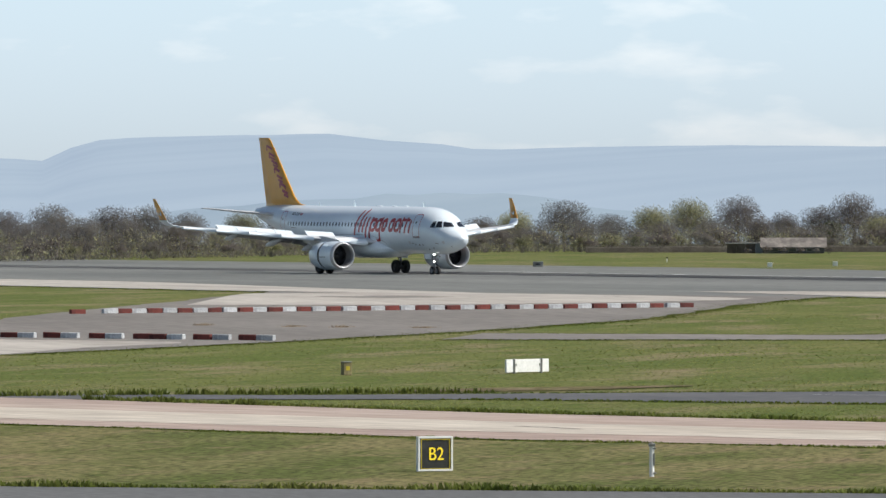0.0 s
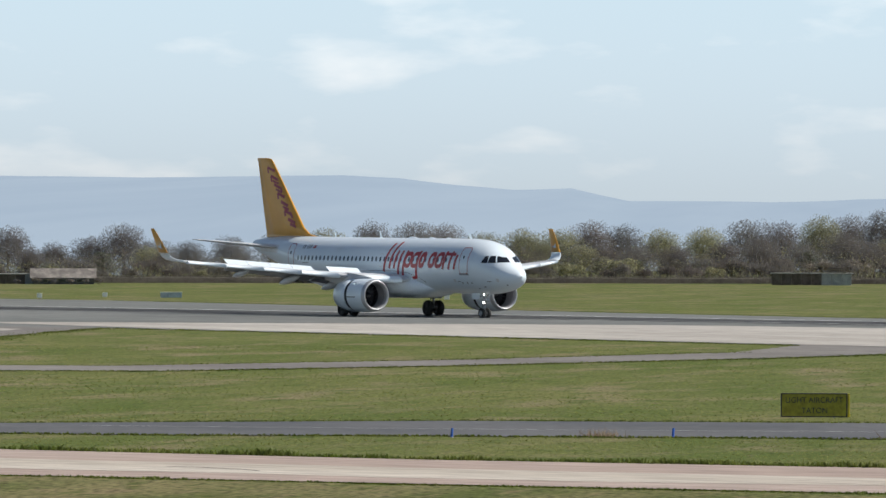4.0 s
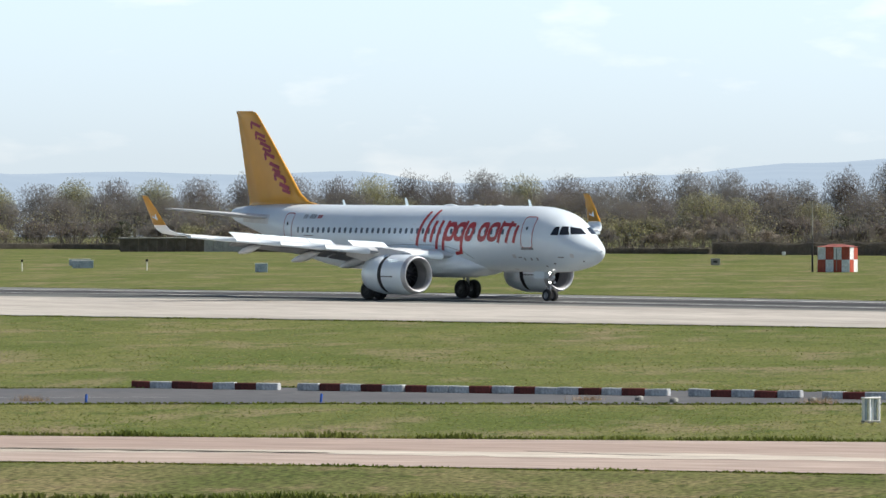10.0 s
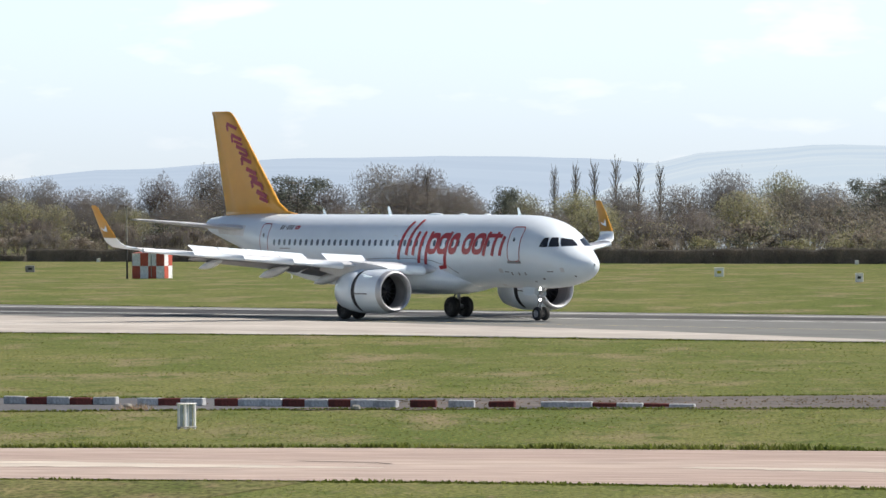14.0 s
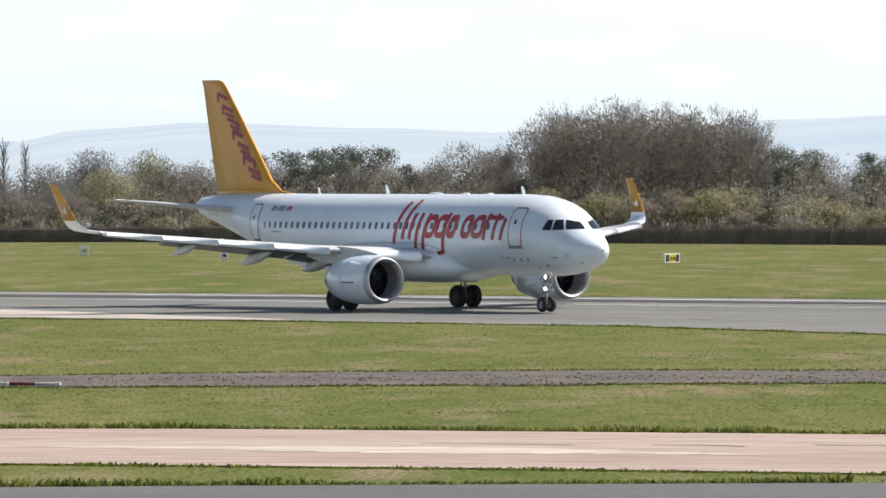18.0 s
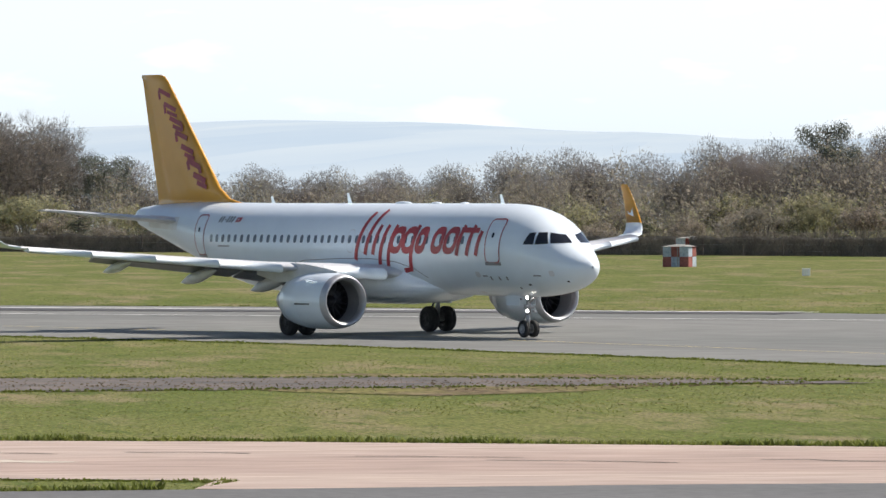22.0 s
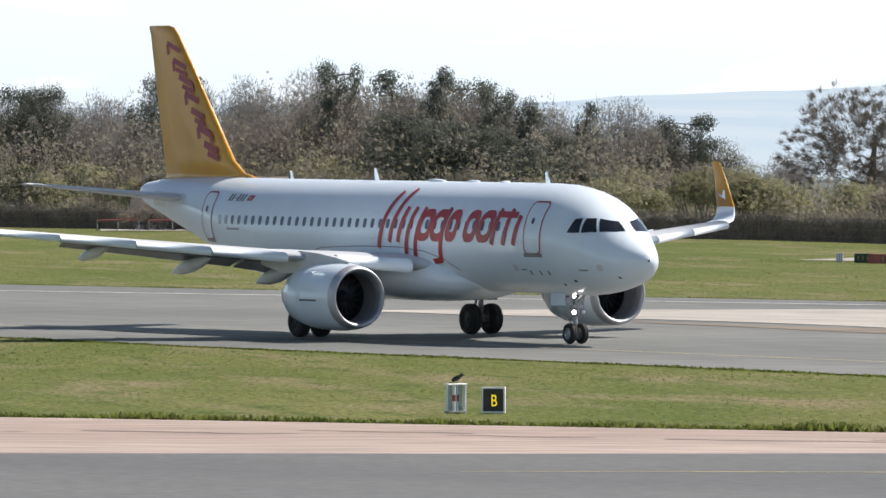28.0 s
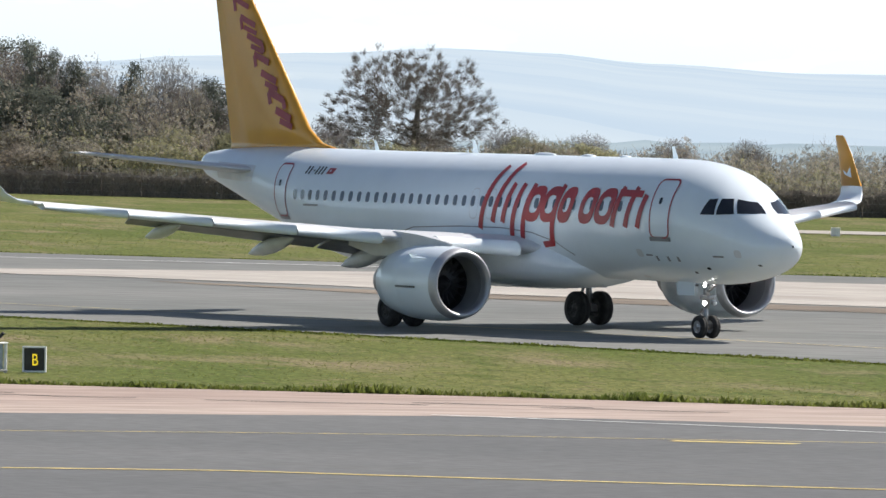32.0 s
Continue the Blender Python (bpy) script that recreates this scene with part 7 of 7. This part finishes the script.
M["old_roof"] = mottled("old_grey_tiles", (0.12, 0.108, 0.098), (0.26, 0.235, 0.21), 0.9, 0.9, fine=3)
house(4.42, 1085, 11.5, 3.5, "low farmhouse with a mottled grey roof and dark gable", dormer=True, wall="slate", roof="old_roof")
house(2.45, 1040, 7.8, 2.0, "small low cottage with a grey-brown roof by the wood", wall="slate", roof="old_roof", chimney=False)
house(31.58, 603, 6.4, 3.9, "low house with a weathered brown roof behind the hedge", turn=6, chimney=False, gap=True)
plant("shrub", 31.93, 596, 3.6, 1, wide=1.0, yard=True)
house(31.03, 601, 3.9, 2.9, "low outbuilding with a brown roof behind the hedge", turn=-8, chimney=False)
for k in range(9):
    plant("shrub", 4.05 + 0.09 * k + rng.uniform(-0.03, 0.03), 1080 - rng.uniform(0, 3), rng.uniform(1.0, 2.1), wide=1.3)
for k in range(6):
    plant("shrub", 2.15 + 0.11 * k + rng.uniform(-0.03, 0.03), 1034, rng.uniform(0.8, 1.5), wide=1.3)
for k in range(16):
    bb = 30.82 + 1.14 * (k + rng.random()) / 16
    plant("shrub", bb, 592.5 + rng.uniform(0, 3), rng.uniform(1.5, 2.3), wide=1.3, yard=True)
M["shed_grey"] = mottled("weathered_grey_boards", (0.30, 0.31, 0.31), (0.42, 0.42, 0.41), 1.5, 0.9, fine=9)
for b, d, w, h, lab in ((7.68, 1080, 10.5, 1.5, "long low dark shed at the wood's edge"), (10.85, 1050, 18.0, 1.7, "long dark brown timber wall at the wood's edge"), (2.15, 1042, 6, 1.2, "low dark shed before the trees")):
    root = new("timber_shed")
    tagged(root, lab, "shed")
    n = int(w / 1.2)
    for k in range(n):
        bm = bmesh.new()
        box(bm, -w / 2 + (k + 0.5) * w / n, 0, h / 2, w / n - 0.03, 2.4, h, 0.02)
        part("bay", bm, M["wood"] if k < n * 0.6 else M["shed_grey"], root)
    bm = bmesh.new()
    box(bm, 0, 0, h + 0.05, w + 0.4, 2.8, 0.12, 0.02)
    part("roof", bm, M["grey_box"], root)
    root.matrix_basis = Matrix.Translation(polar(b, d)) @ Matrix.Rotation(radians(TURN0 - b), 4, "Z")



def yard_barrier(b, d, w, label):
    """A low boom on two posts at the yard before the houses."""
    root = new("yard_barrier")
    tagged(root, label, "barrier")
    bm = bmesh.new()
    tube(bm, (-w / 2, 0, 0.75), (w / 2, 0, 0.85), 0.06, 0.05, 8)
    part("boom", bm, M["dull_red"], root)
    for x in (-w / 2, 0.0, w / 2):
        bm = bmesh.new()
        box(bm, x, 0, 0.36, 0.09, 0.09, 0.82, 0.02)
        part("post", bm, M["grey_box"], root)
    root.matrix_basis = Matrix.Translation(polar(b, d)) @ Matrix.Rotation(radians(TURN0 - b), 4, "Z")


M["orange"] = mottled("orange_barrier_paint", (0.42, 0.12, 0.035), (0.52, 0.17, 0.06), 2, 0.6)
yard_barrier(30.72, 590, 3.0, "low orange and white boom barrier by the hedge")
yard_barrier(31.10, 591, 3.4, "low orange and white boom barrier by the hedge")
kiosk = new("dark_kiosk")
tagged(kiosk, "small dark blue kiosk at the yard by the hedge", "kiosk")
bm = bmesh.new()
box(bm, 0, 0, 0.72, 1.15, 1.0, 1.44, 0.03)
part("body", bm, M["slate"], kiosk)
bm = bmesh.new()
box(bm, 0, 0, 1.49, 1.3, 1.15, 0.09, 0.02)
part("roof", bm, M["grey_box"], kiosk)
bm = bmesh.new()
box(bm, 0.1, -0.53, 0.68, 0.6, 0.05, 1.2, 0.01)
part("door", bm, M["grey_box"], kiosk)
kiosk.matrix_basis = Matrix.Translation(polar(31.37, 592)) @ Matrix.Rotation(radians(TURN0 - 31.37), 4, "Z")
sheet("yard_ground", [polar(30.6, 598)[:2], polar(31.9, 599)[:2]], [polar(30.6, 587)[:2], polar(31.9, 587)[:2]], M["concrete"], 0.05, 8, 2, label="pale concrete yard before the houses")

# the boundary fence
fence = new("boundary_fence")
tagged(fence, "thin wire boundary fence on dark posts before the hedge", "fence")
pts = [polar(24.0 + k * 0.28, table(FRONT, 24.0 + k * 0.28) - 11) for k in range(60)]
shared = None
for p in pts:
    if shared is None:
        bm = bmesh.new()
        tube(bm, (0, 0, -0.1), (0, 0, 2.1), 0.022, 0.02, 6)
        tube(bm, (0, 0, 2.1), (0.1, -0.2, 2.4), 0.035, 0.03, 6)
        ob = part("post", bm, M["wood"], fence)
        shared = ob.data
    else:
        ob = new("post", shared)
        ob.parent = fence
    ob.location = p
for z in (0.4, 0.9, 1.4, 1.9):
    vs, fs = [], []
    for a, c in zip(pts, pts[1:]):
        limb(vs, fs, a + Vector((0, 0, z)), c + Vector((0, 0, z)), 0.004, 0.004, 3)
    raw("wire", vs, fs, M["steel"], fence)
for b, x in ((27.0, 1), (33.0, 1), (20.3, 1), (22.5, 1), (36.5, 1), (15.0, 1)):
    p = polar(b, table(FRONT, b) - 12)
    cabinet(p.x, p.y, 0.42, 0.42, "sign_white", "small white notice on the boundary", lid="sign_white", name="boundary_notice")


# ---- grass: tufts in the near fields, ragged edges along the pavements ----
def tuft(vs, fs, p, h, w, rng, bend=0.25):
    a = rng.uniform(0, 3.1416)
    for k in range(2):
        t = a + k * 1.4
        dx, dy = math.cos(t) * w / 2, math.sin(t) * w / 2
        lean = Vector((rng.gauss(0, bend) * h, rng.gauss(0, bend) * h, h))
        i = len(vs)
        vs.extend((p + Vector((-dx, -dy, -0.01)), p + Vector((dx, dy, -0.01)), p + lean))
        fs.append((i, i + 1, i + 2))


def meadow():
    rng = random.Random(15)
    vs, fs = [], []
    n = 0
    while n < 230000:
        b = rng.uniform(-4.0, 41.5)
        d = 150 + 170 * rng.random() ** 0.8
        p = polar(b, d)
        n += 1
        if paved(p.x, p.y):
            continue
        rough = 0.55 + 0.6 * (noise.noise(Vector((p.x * 0.07, p.y * 0.07, 2.0))) + 0.5)
        tuft(vs, fs, p, rng.uniform(0.012, 0.030) * rough, rng.uniform(0.03, 0.08), rng, 1.5)
    for _ in range(110000):
        p = polar(rng.uniform(-4.0, 41.5), 260 + 210 * rng.random())
        if paved(p.x, p.y):
            continue
        rough = 0.55 + 0.7 * (noise.noise(Vector((p.x * 0.05, p.y * 0.05, 4.0))) + 0.5)
        tuft(vs, fs, p, rng.uniform(0.015, 0.040) * rough, rng.uniform(0.06, 0.14), rng, 1.5)
    tagged(raw("grass_tufts", vs, fs, M["blade"]), "rough green grass tufts of the airfield", "grass", kind="stuff")
    vs, fs = [], []
    edges = [(TARMAC_NEAR, -1), (TARMAC_FAR, 1), (PINK_FAR, 1), (PINK_NEAR, -1), (APRON_FAR, 1)]
    for line, way in edges:
        for (ax, ay), (bx, by) in zip(line, line[1:]):
            ln = math.dist((ax, ay), (bx, by))
            if math.hypot(ax, ay) > 1100 or ax > 30:
                continue
            for _ in range(int(ln * (60 if line in (PINK_FAR, APRON_FAR) else 36))):
                k = rng.random()
                x, y = ax + (bx - ax) * k, ay + (by - ay) * k + way * 0.7 * rng.random() ** 1.5
                if paved(x, y) or paved(x, y + way * 2.0):
                    continue
                clump = 0.7 + 0.9 * max(0, noise.noise(Vector((x * 0.35, y * 0.35, 7.0))) + 0.25)
                tuft(vs, fs, lie(x, y), (2.4 if line in (PINK_FAR, APRON_FAR) else 0.9) * rng.uniform(0.025, 0.100) * clump, rng.uniform(0.07, 0.22), rng, 0.5)
    for line, way, f in (([polar(b, d)[:2] for b, d in ((-3.4, 304.5), (-2.2, 306.5), (-1.0, 308.5), (0.2, 309.5))], 1, 2.6), ([(-272, 140), (-268, 155), (-262, 175), (-250, 190), (-240, 203), (-209, 222), (-200, 233), (-190, 240), (-172, 246.5), (-155, 247)], 1, 0.8), ([(-264, 144), (-252, 154), (-246, 163), (-236, 175), (-228, 186), (-207, 207), (-196, 215), (-181, 225), (-166, 236), (-155, 244)], -1, 0.8),
                         ([(-352, 191), (-341, 210), (-345, 229), (-354, 256), (-366, 280)], -1, 0.6), ([(-364, 200), (-352, 214), (-357, 237), (-368, 264)], 1, 0.6), ([(-452, 274), (-430, 254), (-394, 227), (-372, 205), (-350, 180), (-333, 158)], -1, 0.35)):
        for (ax, ay), (bx, by) in zip(line, line[1:]):
            ln = math.dist((ax, ay), (bx, by))
            for _ in range(int(ln * 30)):
                k = rng.random()
                off = rng.gauss(0, 0.7)
                x, y = ax + (bx - ax) * k + off * 0.5, ay + (by - ay) * k + off
                tuft(vs, fs, lie(x, y, 0.02), rng.uniform(0.03, 0.11) * f, rng.uniform(0.08, 0.22), rng)
    tagged(raw("edge_grass", vs, fs, M["edge_blade"]), "ragged darker grass along the pavement edges", "grass", kind="stuff")
    vs, fs = [], []
    for _ in range(2200):
        k = rng.random()
        x, y = along([(-212, 213), (-196, 225), (-180, 234), (-156, 244)], k)
        y += rng.gauss(0, 3.2)
        tuft(vs, fs, lie(x + rng.gauss(0, 3), y, 0.03), rng.uniform(0.015, 0.05), rng.uniform(0.08, 0.2), rng)
    tagged(raw("dirt_weeds", vs, fs, M["weed"]), "low brown and green weeds on the dirt strip", "weeds", kind="stuff")


M["edge_blade"] = thin(mottled("edge_grass_blades", (0.112, 0.150, 0.030), (0.190, 0.212, 0.056), 0.25, 0.7, island=0.4), 0.5)
M["weed"] = thin(mottled("dirt_weeds", (0.14, 0.115, 0.065), (0.26, 0.20, 0.14), 0.4, 0.9, island=0.3))
meadow()


# ---- what moves ----
ROLL = ((0, -630.7, 334.5, 1.74), (2, -568.5, 336.3, 0.97), (4, -513.7, 336.7, 0.16), (7, -443.2, 335.6, -0.06), (9, -405.7, 336.9, -0.74), (11, -370.6, 336.2, -2.92), (13, -339.3, 333.9, -6.97), (16.5, -289.7, 326.0, -12.57),
        (19, -254.2, 316.3, -17.57), (21, -226.0, 305.2, -20.17), (23, -201.7, 296.7, -21.10), (26, -168.7, 282.55, -27.0), (29, -140.9, 266.6, -30.3), (31, -125.1, 257.8, -31.6), (32, -117.5, 252.8, -31.7))


def rolled(t):
    """How far the airliner has come by t."""
    d = 0.0
    for a, b in zip(ROLL, ROLL[1:]):
        n = math.dist(a[1:3], b[1:3])
        if t <= b[0]:
            return d + n * (t - a[0]) / (b[0] - a[0])
        d += n
    return d


def motions():
    walk(plane, [(t, pose(x, y, drop(math.hypot(x, y)) + 0.035, 0, 0, turn)) for t, x, y, turn in ROLL])
    for sp, mid, ax in SPOILERS:
        up, flat = Matrix.Translation(mid) @ Matrix.Rotation(radians(40), 4, ax), Matrix.Translation(mid)
        walk(sp, [(0, up), (14.7, up), (16.2, flat), (32, flat)])
    for sl in SLEEVES:
        walk(sl, [(0, pose(-0.55, 0, 0)), (14.6, pose(-0.55, 0, 0)), (16.3, pose(0, 0, 0)), (32, pose(0, 0, 0))])
    steps = [k / FPS for k in range(32 * FPS + 1)]
    for axle, place, r in WHEELS:
        walk(axle, [(t, Matrix.Translation(place) @ Matrix.Rotation((rolled(t) / r) % (2 * math.pi), 4, "Y")) for t in steps])


motions()
